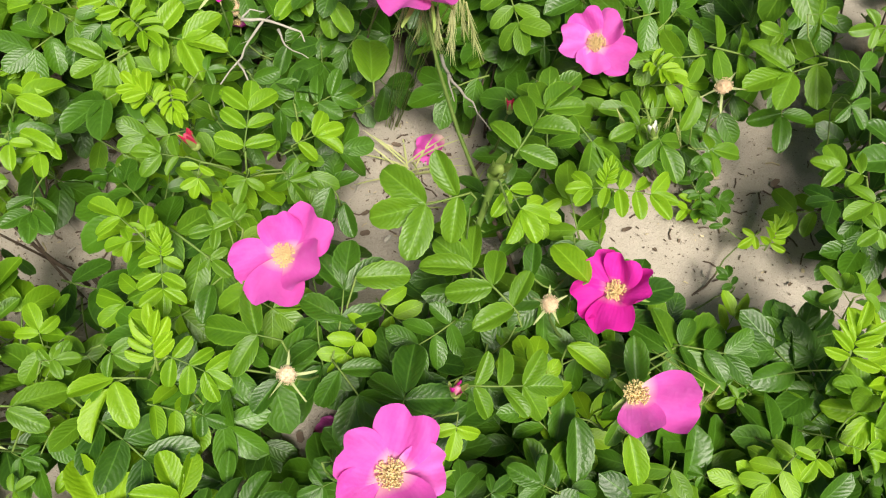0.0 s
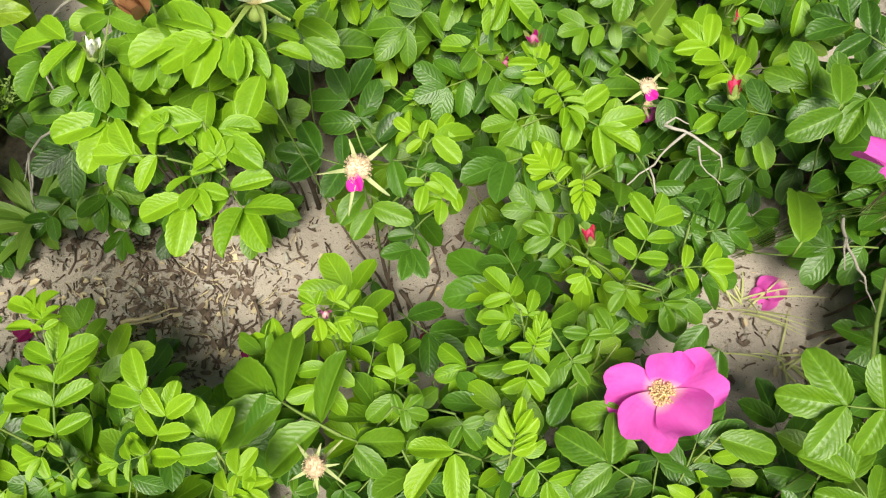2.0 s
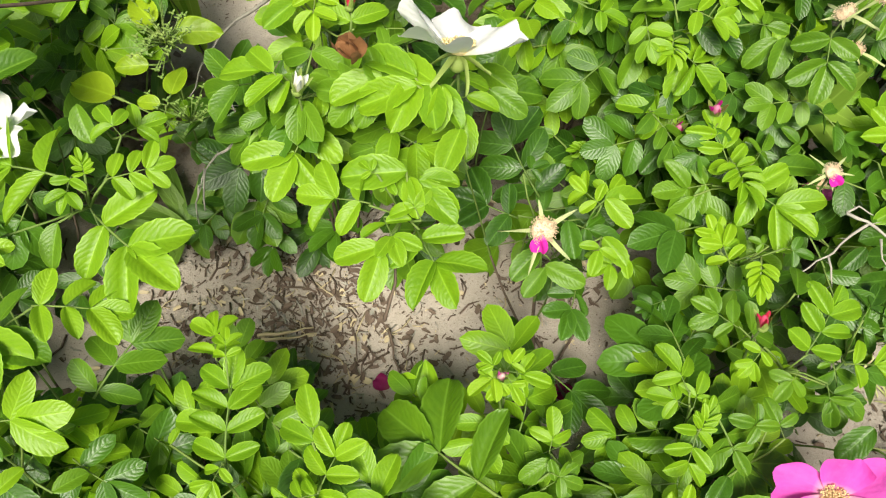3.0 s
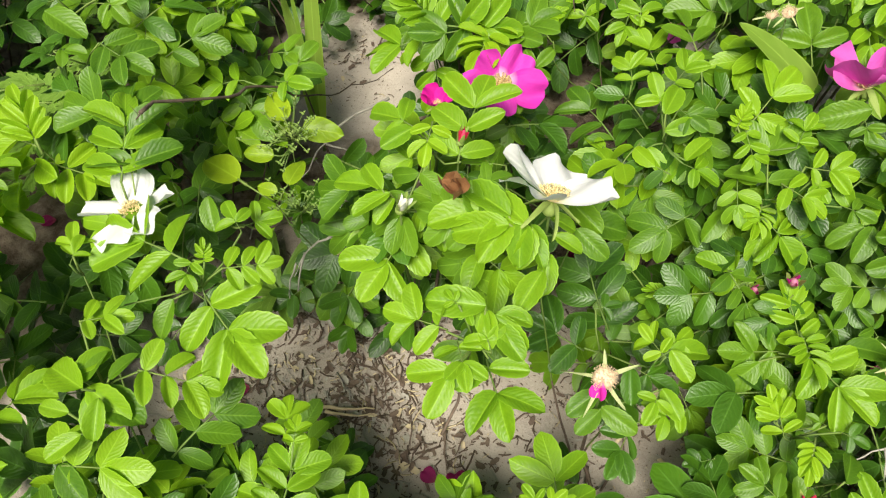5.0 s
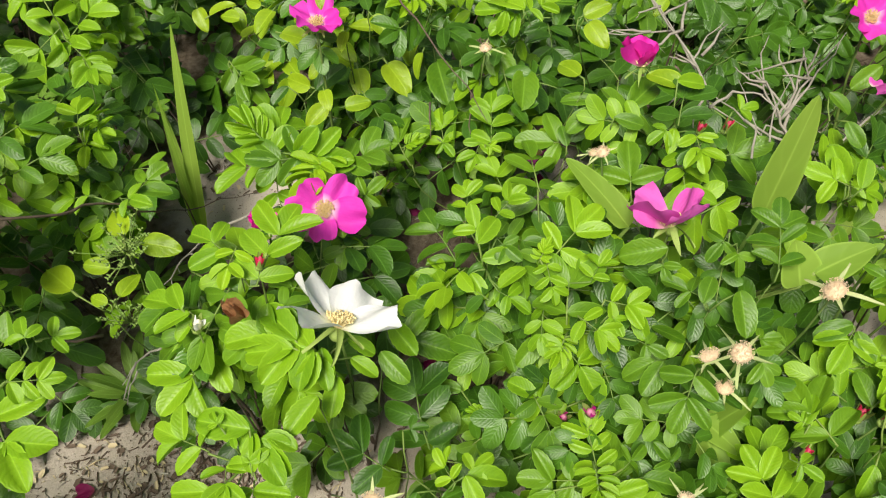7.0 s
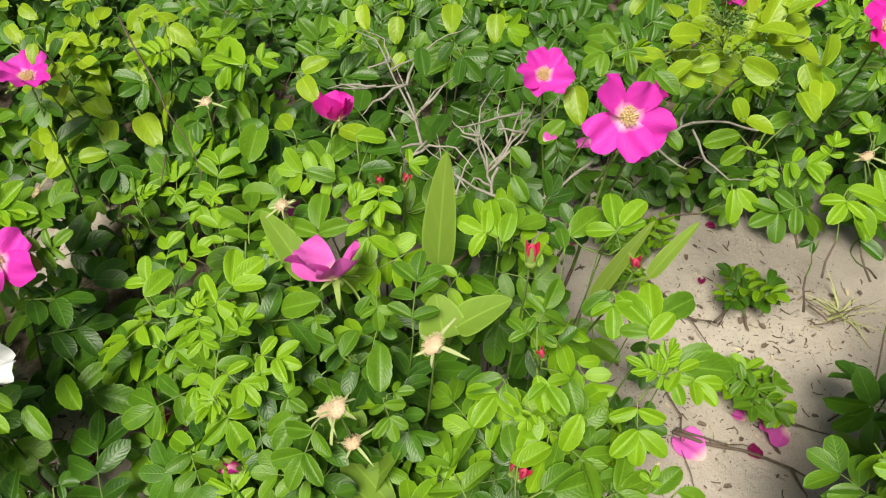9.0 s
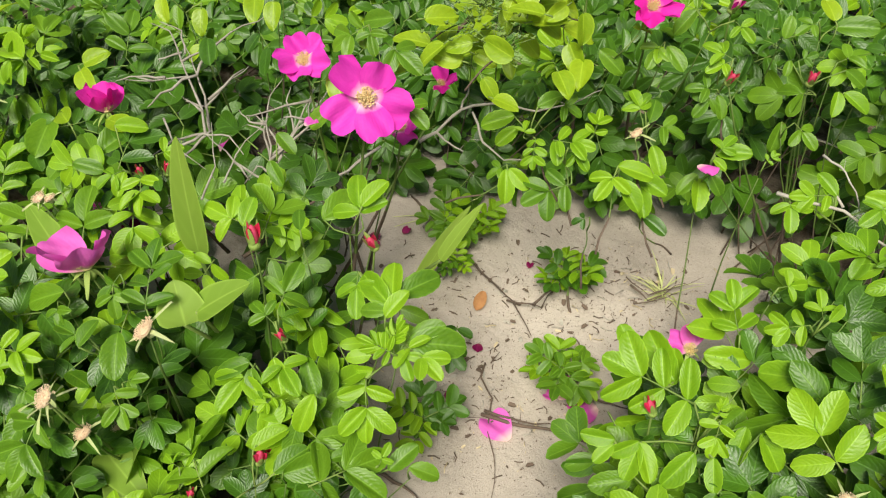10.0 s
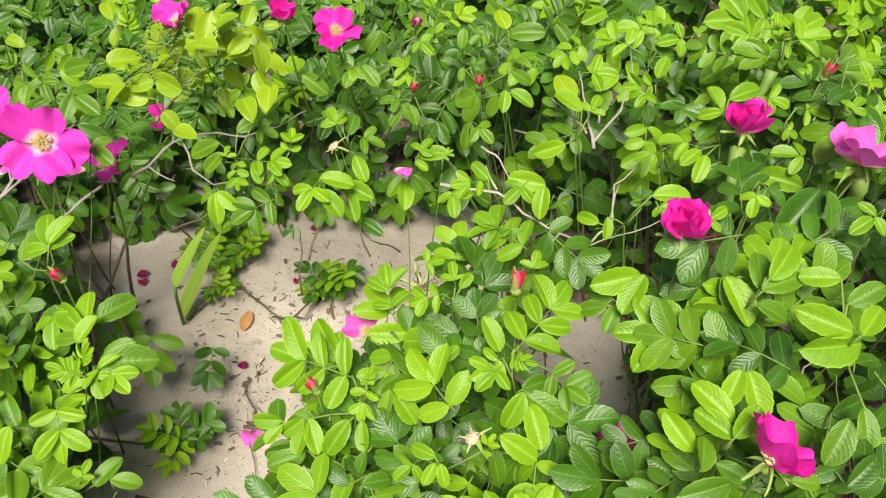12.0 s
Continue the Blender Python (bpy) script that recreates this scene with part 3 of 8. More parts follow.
def flower(x, y, z, r, colour, lean, az, cup=14, count=5, first=0):
    b, own = nearest(x, y), random.Random(int(abs(x) * 9000) + int(y * 7000))
    SEEN.extend(((x, y), (x + 0.03, y - 0.05), (x, y - 0.05), (x + 0.05, y)))
    BARE.extend(((x, y), (x, y - 0.04)))
    shoot(b, x, y, z - 0.012, 0.0022)
    m = place(b, x, y, z, 0, 0, az) @ pose(0, 0, 0, -lean) @ Matrix.Scale(r, 4)
    fl = part("flower", CALYX[own.randrange(2)], b, m, FLOWER_WORDS[colour])
    for k in range(count):
        me = PETALS[colour][own.randrange(4)]
        turn = first + 72 * k + own.uniform(-9, 9)
        part("petal", me, fl, pose(0, 0, 0.02 + 0.012 * (k % 2), 0, 0, turn) @ pose(0, 0.03, 0, cup + own.uniform(-15, 15), own.uniform(-20, 20), 0) @ Matrix.Scale(own.uniform(0.80, 1.10), 4))
    if colour == "d" and cup > 55:
        for k in range(4):
            part("petal", PETALS["d"][k], fl, pose(0, 0, 0.1, 0, 0, 36 + 90 * k) @ pose(0, 0.02, 0, cup + 14, 0, 0) @ Matrix.Scale(0.8, 4))
    else:
        part("stamen_tuft", STAMENS[own.randrange(2)], fl, pose(0, 0, 0.04), "yellow tuft of stamens")


def bud_mesh(mat, seed):
    """Pointed bud: furled petals between upright sepals on a small hip, along +z."""
    d = random.Random(seed)
    bm, uv = fresh()
    ball(bm, (0, 0, -0.05), 0.24, 0.9, 0, 6, 9)
    for k in range(5):
        m = pose(0, 0, 0, 0, 0, 72 * k + d.uniform(-8, 8)) @ pose(0, 0.22, 0.05, 76 + d.uniform(-10, 8), 0, 0)
        blade(bm, uv, m, 0.78 + d.uniform(-0.1, 0.2), 0.25, 0.35, -0.06, 8, 1, 0.0, 0.55)
    ball(bm, (0, 0, 0.40), 0.26, 1.7, 1, 8, 9, 0.5)
    for k in range(3):
        blade(bm, uv, pose(0, 0, 0, 0, 0, 120 * k + 20) @ pose(0, 0.2, 0.12, 92, 18, 0), 0.80, 0.34, 0.5, -0.04, 8, 2, 0.0, 0.75, 0, 1)
    return mesh_of("bud", bm, SEPAL, mat)


BUDS = {"r": bud_mesh(PETAL_RED, 1), "d": bud_mesh(PETAL_DEEP, 2), "p": bud_mesh(PETAL_PINK, 3), "w": bud_mesh(PETAL_WHITE, 4), "g": bud_mesh(SEPAL, 5)}
BUD_WORDS = {"r": "pointed red rose bud", "d": "round crimson rose bud", "p": "small pink rose bud", "w": "pale closed rose bud", "g": "round green rose bud with hairy sepals"}


def bud(x, y, z, colour="r", size=1.0):
    b = nearest(x, y)
    SEEN.extend(((x, y), (x + 0.02, y - 0.03)))
    shoot(b, x, y, z - 0.008, 0.0017, colour == "g")
    part("bud", BUDS[colour], b, place(b, x, y, z - 0.008, dice.uniform(-25, 15), dice.uniform(-20, 20), dice.uniform(0, 360), 0.0195 * size), BUD_WORDS[colour])


def spent_flower(x, y, z, size=1.0, petal=""):
    b = nearest(x, y)
    SEEN.extend(((x, y), (x + 0.02, y - 0.03)))
    shoot(b, x, y, z - 0.008, 0.0017)
    fl = part("spent_flower", CALYX_DRY[dice.randrange(3)], b, place(b, x, y, z, dice.uniform(-45, -10), dice.uniform(-15, 15), dice.uniform(100, 220), 0.021 * size), "spent rose flower with pale dry sepals")
    part("stamen_tuft", STAMENS_DRY, fl, pose(0, 0, 0.06), "peach-coloured dry stamens")
    if petal:
        part("petal", PETALS[petal][1], fl, pose(0.05, 0.12, 0.16, 8, 30, 20) @ Matrix.Scale(0.55, 4), "last curled petal")


def dried_flower(x, y, z):
    b = nearest(x, y)
    bm, uv = fresh()
    for k in range(7):
        blade(bm, uv, pose(0, 0, 0, 0, 0, 51 * k) @ pose(0, 0, 0, 40 + 8 * (k % 3), 20 * (k % 2), 0), 1.0, 0.9, 0.6, -0.5, 6, 2, 0.0, 0.8, 0.12, 0, 0.6, k)
    part("dried_flower", mesh_of("dried_flower", bm, PETAL_BROWN), b, place(b, x, y, z, -20, 0, 140, 0.019), "shrivelled brown rose flower")


def fallen_petal(x, y, z, colour, size):
    me = PETALS[colour][dice.randrange(len(PETALS[colour]))]
    ob = new("fallen_petal", me)
    low = rise(x, y)
    z = low + 0.004 if z < 0.1 else z
    ob.matrix_basis = pose(x, y, z, dice.uniform(-4, 8), dice.uniform(-8, 8), dice.uniform(0, 360)) @ Matrix.Scale(0.03 * size, 4)
    word = {"p": "fallen pink rose petal", "x": "shrivelled dark crimson rose petal", "d": "fallen magenta rose petal"}[colour]
    tagged(ob, word + (" lying on pale sand" if z < 0.1 else " caught on rose leaves"), "petal", "fallen petals")


# ---- dead twigs ----
STRAW = plain_material("straw", (0.42, 0.33, 0.18), (0.66, 0.56, 0.36), 60, 0.7, 0.3)
TWIG_WORDS = {"grey": "weathered grey dead rose twig with side shoots", "brown": "dry dark brown twig on the sand", "thorny": "bristly grey-brown rose cane", "cane": "thick green bristly rose cane", "straw": "dry straw-coloured stalk lying on sand"}


def dead_twig(look_of, r, *branches):
    d = random.Random(len(branches) * 7 + int(r * 1e5))
    bm, uv = fresh()
    start = Vector(branches[0][0])
    for k, line in enumerate(branches):
        SEEN.extend((p[0], p[1]) for p in line)
        BARE.extend((p[0], p[1]) for p in line)
        pts = []
        for p, q in zip(line, line[1:]):
            p, q = Vector(p) - start, Vector(q) - start
            pts += [p, p.lerp(q, 0.35) + Vector([d.uniform(-1, 1) * 0.05 * (q - p).length for _ in "xyz"]), p.lerp(q, 0.7) + Vector([d.uniform(-1, 1) * 0.05 * (q - p).length for _ in "xyz"])]
        pts.append(Vector(line[-1]) - start)
        thick = r * (0.5 if k == 0 else 0.36) * (1.1 if look_of != "grey" else 1.35 if r < 0.0036 else 0.95)
        n = len(pts)
        tube(bm, pts, [thick * (1 - 0.82 * i / n) * d.uniform(0.85, 1.15) for i in range(n)], 6, 0)
        for i in range(2, n - 1, 2 if look_of in ("thorny", "cane") else 4):
            if look_of == "straw":
                break
            for _ in range(9 if look_of in ("thorny", "cane") else 1):
                a = Vector([d.uniform(-1, 1) for _ in "xyz"]).normalized()
                p = pts[i].lerp(pts[i + 1], d.random())
                tube(bm, [p, p + a * d.uniform(0.5, 1.0) * (0.008 if look_of in ("thorny", "cane") else 0.014)], [thick * 0.25, thick * 0.08], 4, 0)
    mat = {"grey": TWIG_GREY, "brown": STEM_WOOD, "thorny": TWIG_GREY, "cane": STEM_GREEN, "straw": STRAW}[look_of]
    name = "rose_cane" if look_of in ("thorny", "cane") else "dry_stalk" if look_of == "straw" else "dead_twig"
    ob = new(name, mesh_of(name, bm, mat))
    ob.location = start
    tagged(ob, TWIG_WORDS[look_of], "twig", "twigs and canes")


b = bush(-0.454, 0.539, "low rose bush with fresh green pleated leaves in sand")
shoot(b, -0.413, 0.576, 0.277)
leaf(b, "n", 2, -0.424, 0.583, 0.296, -6, 21, 0.070)
leaf(b, "f", 0, -0.430, 0.570, 0.299, 10, 30, 0.017)
leaf(b, "n", 3, -0.422, 0.572, 0.300, -126, -29, 0.041)
leaf(b, "y", 2, -0.378, 0.580, 0.302, 8, 22, 0.035)
shoot(b, -0.485, 0.560, 0.243)
leaf(b, "n", 1, -0.496, 0.558, 0.278, 63, 34, 0.041)
leaf(b, "n", 0, -0.491, 0.552, 0.287, 8, 9, 0.036)
leaf(b, "n", 2, -0.513, 0.605, 0.268, -8, 31, 0.043)
leaf(b, "n", 0, -0.486, 0.553, 0.265, -45, 14, 0.031)
leaf(b, "m", 1, -0.489, 0.577, 0.275, -93, -1, 0.035)
leaf(b, "n", 0, -0.495, 0.548, 0.239, -109, -13, 0.029)
leaf(b, "n", 1, -0.456, 0.543, 0.251, -76, -6, 0.039)
leaf(b, "n", 0, -0.455, 0.544, 0.255, -7, 20, 0.033)
shoot(b, -0.470, 0.564, 0.179)
leaf(b, "n", 0, -0.469, 0.565, 0.222, -176, -19, 0.023)
leaf(b, "m", 0, -0.471, 0.562, 0.179, -122, -16, 0.031)
shoot(b, -0.516, 0.506, 0.135)
leaf(b, "m", 1, -0.516, 0.506, 0.157, -44, 13, 0.053)
shoot(b, -0.480, 0.565, 0.139)
leaf(b, "m", 0, -0.480, 0.565, 0.161, -154, -2, 0.050)
shoot(b, -0.401, 0.551, 0.196)
leaf(b, "m", 0, -0.401, 0.551, 0.218, -177, -13, 0.038)
shoot(b, -0.419, 0.476, 0.126)
leaf(b, "n", 3, -0.406, 0.471, 0.159, -61, -3, 0.049)
leaf(b, "f", 0, -0.405, 0.477, 0.146, 118, -2, 0.017)
leaf(b, "m", 0, -0.445, 0.482, 0.138, 117, -2, 0.028)
b = bush(0.454, 1.050, "low rose bush with fresh green pleated leaves in sand")
shoot(b, 0.373, 1.095, 0.476)
leaf(b, "n", 1, 0.352, 1.109, 0.490, -105, -27, 0.020)
leaf(b, "n", 1, 0.394, 1.081, 0.505, -34, 21, 0.025)
shoot(b, 0.423, 1.115, 0.511)
leaf(b, "n", 1, 0.423, 1.115, 0.533, 180, -37, 0.025)
shoot(b, 0.422, 1.175, 0.472)
leaf(b, "d", 1, 0.422, 1.175, 0.494, -102, -21, 0.030)
shoot(b, 0.517, 1.168, 0.489)
leaf(b, "n", 1, 0.517, 1.168, 0.511, 146, -25, 0.033)
shoot(b, 0.356, 1.055, 0.408)
leaf(b, "m", 0, 0.347, 1.043, 0.419, 114, -17, 0.025)
leaf(b, "n", 0, 0.364, 1.069, 0.441, 132, -2, 0.042)
leaf(b, "n", 0, 0.366, 1.066, 0.447, 170, -23, 0.037)
leaf(b, "m", 0, 0.350, 1.047, 0.425, 93, -8, 0.021)
leaf(b, "m", 0, 0.353, 1.049, 0.417, -177, -12, 0.025)
shoot(b, 0.432, 1.064, 0.418)
leaf(b, "n", 3, 0.440, 1.049, 0.422, 116, 3, 0.084)
leaf(b, "m", 0, 0.424, 1.079, 0.457, 154, -34, 0.030)
shoot(b, 0.448, 1.055, 0.464)
leaf(b, "n", 0, 0.426, 1.068, 0.476, -130, -21, 0.040)
leaf(b, "m", 0, 0.452, 1.058, 0.484, 23, 20, 0.032)
leaf(b, "n", 0, 0.454, 1.057, 0.499, -20, 22, 0.035)
leaf(b, "m", 0, 0.453, 1.051, 0.491, -47, 21, 0.034)
leaf(b, "m", 0, 0.453, 1.043, 0.483, -81, -5, 0.026)
shoot(b, 0.468, 0.954, 0.416)
leaf(b, "n", 0, 0.467, 0.965, 0.440, 71, 25, 0.036)
leaf(b, "n", 0, 0.471, 0.954, 0.440, 79, 12, 0.030)
leaf(b, "n", 0, 0.464, 1.000, 0.460, -137, -27, 0.036)
leaf(b, "n", 0, 0.460, 0.997, 0.462, 174, -33, 0.029)
leaf(b, "n", 0, 0.471, 0.951, 0.444, -23, 36, 0.028)
leaf(b, "n", 0, 0.450, 0.942, 0.420, 71, 35, 0.032)
leaf(b, "m", 0, 0.458, 0.922, 0.432, 1, 15, 0.027)
leaf(b, "m", 0, 0.457, 0.944, 0.399, 82, 9, 0.027)
leaf(b, "d", 0, 0.466, 0.935, 0.430, -89, -13, 0.023)
leaf(b, "m", 0, 0.511, 0.934, 0.449, -73, 11, 0.019)
shoot(b, 0.417, 0.996, 0.245)
leaf(b, "m", 0, 0.424, 1.013, 0.271, 55, 42, 0.026)
leaf(b, "m", 1, 0.424, 1.002, 0.284, -12, 26, 0.030)
leaf(b, "m", 1, 0.404, 0.973, 0.247, 19, 35, 0.022)
shoot(b, 0.521, 1.052, 0.462)
leaf(b, "n", 0, 0.520, 1.050, 0.485, 96, 11, 0.039)
leaf(b, "n", 0, 0.530, 1.056, 0.471, 133, 8, 0.047)
leaf(b, "n", 0, 0.524, 1.044, 0.491, -18, 20, 0.030)
leaf(b, "m", 0, 0.542, 1.007, 0.463, -147, -27, 0.027)
leaf(b, "n", 0, 0.500, 1.082, 0.503, 110, -5, 0.028)
leaf(b, "m", 0, 0.511, 1.072, 0.489, -49, 32, 0.029)
shoot(b, 0.535, 0.984, 0.428)
leaf(b, "m", 0, 0.531, 0.984, 0.472, 177, -21, 0.033)
leaf(b, "d", 0, 0.529, 1.014, 0.436, -41, 10, 0.030)
leaf(b, "d", 0, 0.546, 0.954, 0.442, -35, 26, 0.028)
shoot(b, 0.381, 0.977, 0.235)
leaf(b, "m", 1, 0.397, 0.971, 0.244, 90, 20, 0.037)
leaf(b, "n", 0, 0.365, 0.983, 0.270, -110, -28, 0.020)
shoot(b, 0.352, 0.976, 0.257)
leaf(b, "m", 0, 0.352, 0.976, 0.279, -65, 21, 0.025)
shoot(b, 0.451, 0.903, 0.399)
leaf(b, "m", 0, 0.451, 0.903, 0.421, -53, 14, 0.036)
b = bush(-0.418, 0.372, "low rose bush with fresh green pleated leaves in sand")
shoot(b, -0.415, 0.372, 0.164)
leaf(b, "d", 2, -0.426, 0.361, 0.172, 109, 19, 0.069)
leaf(b, "d", 1, -0.438, 0.389, 0.194, -39, 10, 0.025)
leaf(b, "d", 1, -0.381, 0.366, 0.193, -83, -6, 0.047)
shoot(b, -0.368, 0.375, 0.191)
leaf(b, "d", 0, -0.379, 0.350, 0.220, -145, -14, 0.031)
leaf(b, "y", 2, -0.362, 0.381, 0.214, 75, 7, 0.035)
leaf(b, "n", 0, -0.363, 0.394, 0.204, -112, -8, 0.031)
shoot(b, -0.365, 0.397, 0.172)
leaf(b, "n", 1, -0.365, 0.396, 0.192, -8, 2, 0.035)
leaf(b, "n", 0, -0.364, 0.398, 0.196, -49, -9, 0.038)
b = bush(-0.777, 0.599, "low rose bush with fresh green pleated leaves in sand")
shoot(b, -0.795, 0.559, 0.203)
leaf(b, "m", 1, -0.801, 0.542, 0.243, 123, 5, 0.038)
leaf(b, "m", 2, -0.782, 0.550, 0.240, 176, -15, 0.052)
leaf(b, "m", 2, -0.802, 0.578, 0.205, -65, -10, 0.035)
leaf(b, "m", 1, -0.794, 0.565, 0.214, -130, -31, 0.033)
shoot(b, -0.847, 0.616, 0.220)
leaf(b, "d", 0, -0.860, 0.605, 0.243, -179, -21, 0.030)
leaf(b, "d", 0, -0.833, 0.627, 0.240, -13, 20, 0.047)
shoot(b, -0.697, 0.650, 0.194)
leaf(b, "f", 0, -0.697, 0.650, 0.216, -30, 12, 0.023)
b = bush(-0.307, 0.519, "low rose bush with fresh green pleated leaves in sand")
shoot(b, -0.356, 0.571, 0.248)
leaf(b, "n", 2, -0.364, 0.589, 0.279, -63, 2, 0.046)
leaf(b, "f", 0, -0.374, 0.548, 0.249, -166, -21, 0.026)
leaf(b, "n", 2, -0.371, 0.556, 0.280, -88, -13, 0.048)
leaf(b, "n", 1, -0.352, 0.582, 0.276, -115, -10, 0.025)
leaf(b, "m", 1, -0.319, 0.579, 0.267, -81, 5, 0.031)
shoot(b, -0.364, 0.539, 0.222)
leaf(b, "n", 1, -0.368, 0.537, 0.250, -97, -26, 0.063)
leaf(b, "n", 0, -0.360, 0.541, 0.237, -170, -34, 0.037)
shoot(b, -0.291, 0.576, 0.245)
leaf(b, "m", 0, -0.294, 0.574, 0.265, 149, -32, 0.033)
leaf(b, "m", 0, -0.288, 0.577, 0.268, -174, -14, 0.035)
shoot(b, -0.344, 0.498, 0.168)
leaf(b, "n", 1, -0.346, 0.506, 0.206, 104, 0, 0.051)
leaf(b, "d", 0, -0.342, 0.490, 0.174, 162, -12, 0.028)
shoot(b, -0.275, 0.481, 0.172)
leaf(b, "n", 3, -0.280, 0.487, 0.193, 63, 29, 0.056)
leaf(b, "f", 0, -0.280, 0.478, 0.211, -134, -17, 0.033)
leaf(b, "n", 2, -0.267, 0.473, 0.196, -101, 1, 0.074)
leaf(b, "m", 2, -0.287, 0.470, 0.181, 131, 9, 0.058)
leaf(b, "m", 0, -0.298, 0.444, 0.191, 167, -26, 0.042)
leaf(b, "m", 0, -0.246, 0.511, 0.189, -60, 1, 0.040)
leaf(b, "m", 1, -0.264, 0.502, 0.194, -8, 14, 0.032)
shoot(b, -0.228, 0.536, 0.171)
leaf(b, "m", 1, -0.228, 0.536, 0.193, 83, 33, 0.032)
b = bush(0.221, 0.903, "low rose bush with fresh green pleated leaves in sand")
shoot(b, 0.181, 0.900, 0.315)
leaf(b, "n", 3, 0.164, 0.920, 0.336, 106, 6, 0.080)
leaf(b, "n", 2, 0.188, 0.909, 0.350, -166, -36, 0.031)
leaf(b, "f", 0, 0.184, 0.914, 0.346, 14, 39, 0.011)
leaf(b, "n", 0, 0.205, 0.918, 0.347, -169, -33, 0.029)
leaf(b, "n", 0, 0.146, 0.873, 0.315, -129, -15, 0.031)
leaf(b, "n", 0, 0.185, 0.884, 0.328, 165, -27, 0.035)
leaf(b, "n", 0, 0.197, 0.884, 0.337, -148, -24, 0.025)
shoot(b, 0.236, 0.957, 0.356)
leaf(b, "n", 0, 0.230, 0.969, 0.379, 101, -23, 0.043)
leaf(b, "n", 0, 0.238, 0.954, 0.377, 119, -29, 0.020)
leaf(b, "n", 0, 0.242, 0.947, 0.380, -26, 29, 0.018)
shoot(b, 0.216, 0.895, 0.326)
leaf(b, "m", 0, 0.217, 0.908, 0.360, -45, 2, 0.034)
leaf(b, "n", 0, 0.216, 0.910, 0.362, -109, -31, 0.032)
leaf(b, "m", 0, 0.213, 0.868, 0.323, 173, -32, 0.020)
shoot(b, 0.147, 0.859, 0.289)
leaf(b, "n", 0, 0.146, 0.869, 0.317, -173, -32, 0.030)
leaf(b, "n", 0, 0.146, 0.869, 0.321, 147, -26, 0.026)
leaf(b, "n", 0, 0.130, 0.857, 0.321, 121, 1, 0.026)
leaf(b, "n", 0, 0.130, 0.856, 0.317, 165, -15, 0.021)
leaf(b, "m", 0, 0.154, 0.854, 0.292, 143, 5, 0.034)
leaf(b, "m", 0, 0.174, 0.851, 0.295, -86, 4, 0.022)
shoot(b, 0.164, 0.822, 0.266)
leaf(b, "n", 2, 0.164, 0.822, 0.288, 47, 21, 0.023)
shoot(b, 0.224, 0.842, 0.296)
leaf(b, "m", 0, 0.224, 0.842, 0.318, -47, -0, 0.025)
shoot(b, 0.277, 0.884, 0.323)
leaf(b, "n", 1, 0.259, 0.880, 0.338, 155, -22, 0.029)
leaf(b, "n", 0, 0.273, 0.880, 0.340, 177, -17, 0.019)
leaf(b, "n", 0, 0.272, 0.881, 0.347, 91, 0, 0.022)
leaf(b, "n", 0, 0.278, 0.880, 0.344, -140, -30, 0.019)
leaf(b, "y", 2, 0.304, 0.899, 0.356, -21, 36, 0.019)
shoot(b, 0.308, 0.954, 0.370)
leaf(b, "n", 2, 0.291, 0.959, 0.404, 152, -8, 0.032)
leaf(b, "n", 1, 0.294, 0.956, 0.405, 164, -19, 0.033)
leaf(b, "f", 0, 0.298, 0.960, 0.407, -73, -1, 0.015)
leaf(b, "n", 0, 0.318, 0.946, 0.391, 169, -40, 0.033)
leaf(b, "m", 0, 0.316, 0.955, 0.378, -89, -16, 0.040)
leaf(b, "n", 0, 0.323, 0.948, 0.376, -138, -19, 0.036)
leaf(b, "m", 0, 0.313, 0.954, 0.381, -43, 4, 0.026)
shoot(b, 0.313, 0.916, 0.344)
leaf(b, "n", 0, 0.313, 0.916, 0.366, -90, -21, 0.035)
shoot(b, 0.354, 0.948, 0.303)
leaf(b, "m", 0, 0.354, 0.948, 0.325, -151, -39, 0.022)
b = bush(-0.197, 0.309, "low rose bush with fresh green pleated leaves in sand")
shoot(b, -0.172, 0.347, 0.154)
leaf(b, "n", 3, -0.167, 0.351, 0.187, -0, 20, 0.063)
leaf(b, "n", 2, -0.200, 0.336, 0.196, 164, -28, 0.031)
leaf(b, "m", 2, -0.220, 0.352, 0.179, 88, 11, 0.044)
leaf(b, "m", 1, -0.166, 0.342, 0.174, 168, -4, 0.032)
leaf(b, "m", 1, -0.139, 0.351, 0.155, -114, 3, 0.031)
leaf(b, "m", 1, -0.140, 0.348, 0.165, -145, -29, 0.037)
shoot(b, -0.229, 0.260, 0.174)
leaf(b, "n", 1, -0.239, 0.269, 0.206, 55, 15, 0.041)
leaf(b, "n", 1, -0.232, 0.261, 0.198, 4, 7, 0.030)
leaf(b, "n", 1, -0.234, 0.263, 0.197, 94, -2, 0.032)
leaf(b, "f", 0, -0.220, 0.250, 0.192, 3, 18, 0.021)
leaf(b, "n", 3, -0.220, 0.255, 0.187, -175, -9, 0.049)
shoot(b, -0.172, 0.259, 0.156)
leaf(b, "m", 1, -0.161, 0.279, 0.185, 44, 12, 0.032)
leaf(b, "m", 1, -0.174, 0.283, 0.183, 106, 12, 0.031)
leaf(b, "m", 0, -0.142, 0.230, 0.184, 118, -16, 0.038)
leaf(b, "d", 0, -0.185, 0.237, 0.168, 168, -0, 0.030)
leaf(b, "m", 1, -0.197, 0.265, 0.168, -128, -1, 0.031)
shoot(b, -0.090, 0.322, 0.143)
leaf(b, "d", 0, -0.097, 0.332, 0.162, 156, -30, 0.037)
leaf(b, "d", 0, -0.083, 0.312, 0.168, -163, -14, 0.028)
b = bush(-0.142, 0.597, "low rose bush with fresh green pleated leaves in sand")
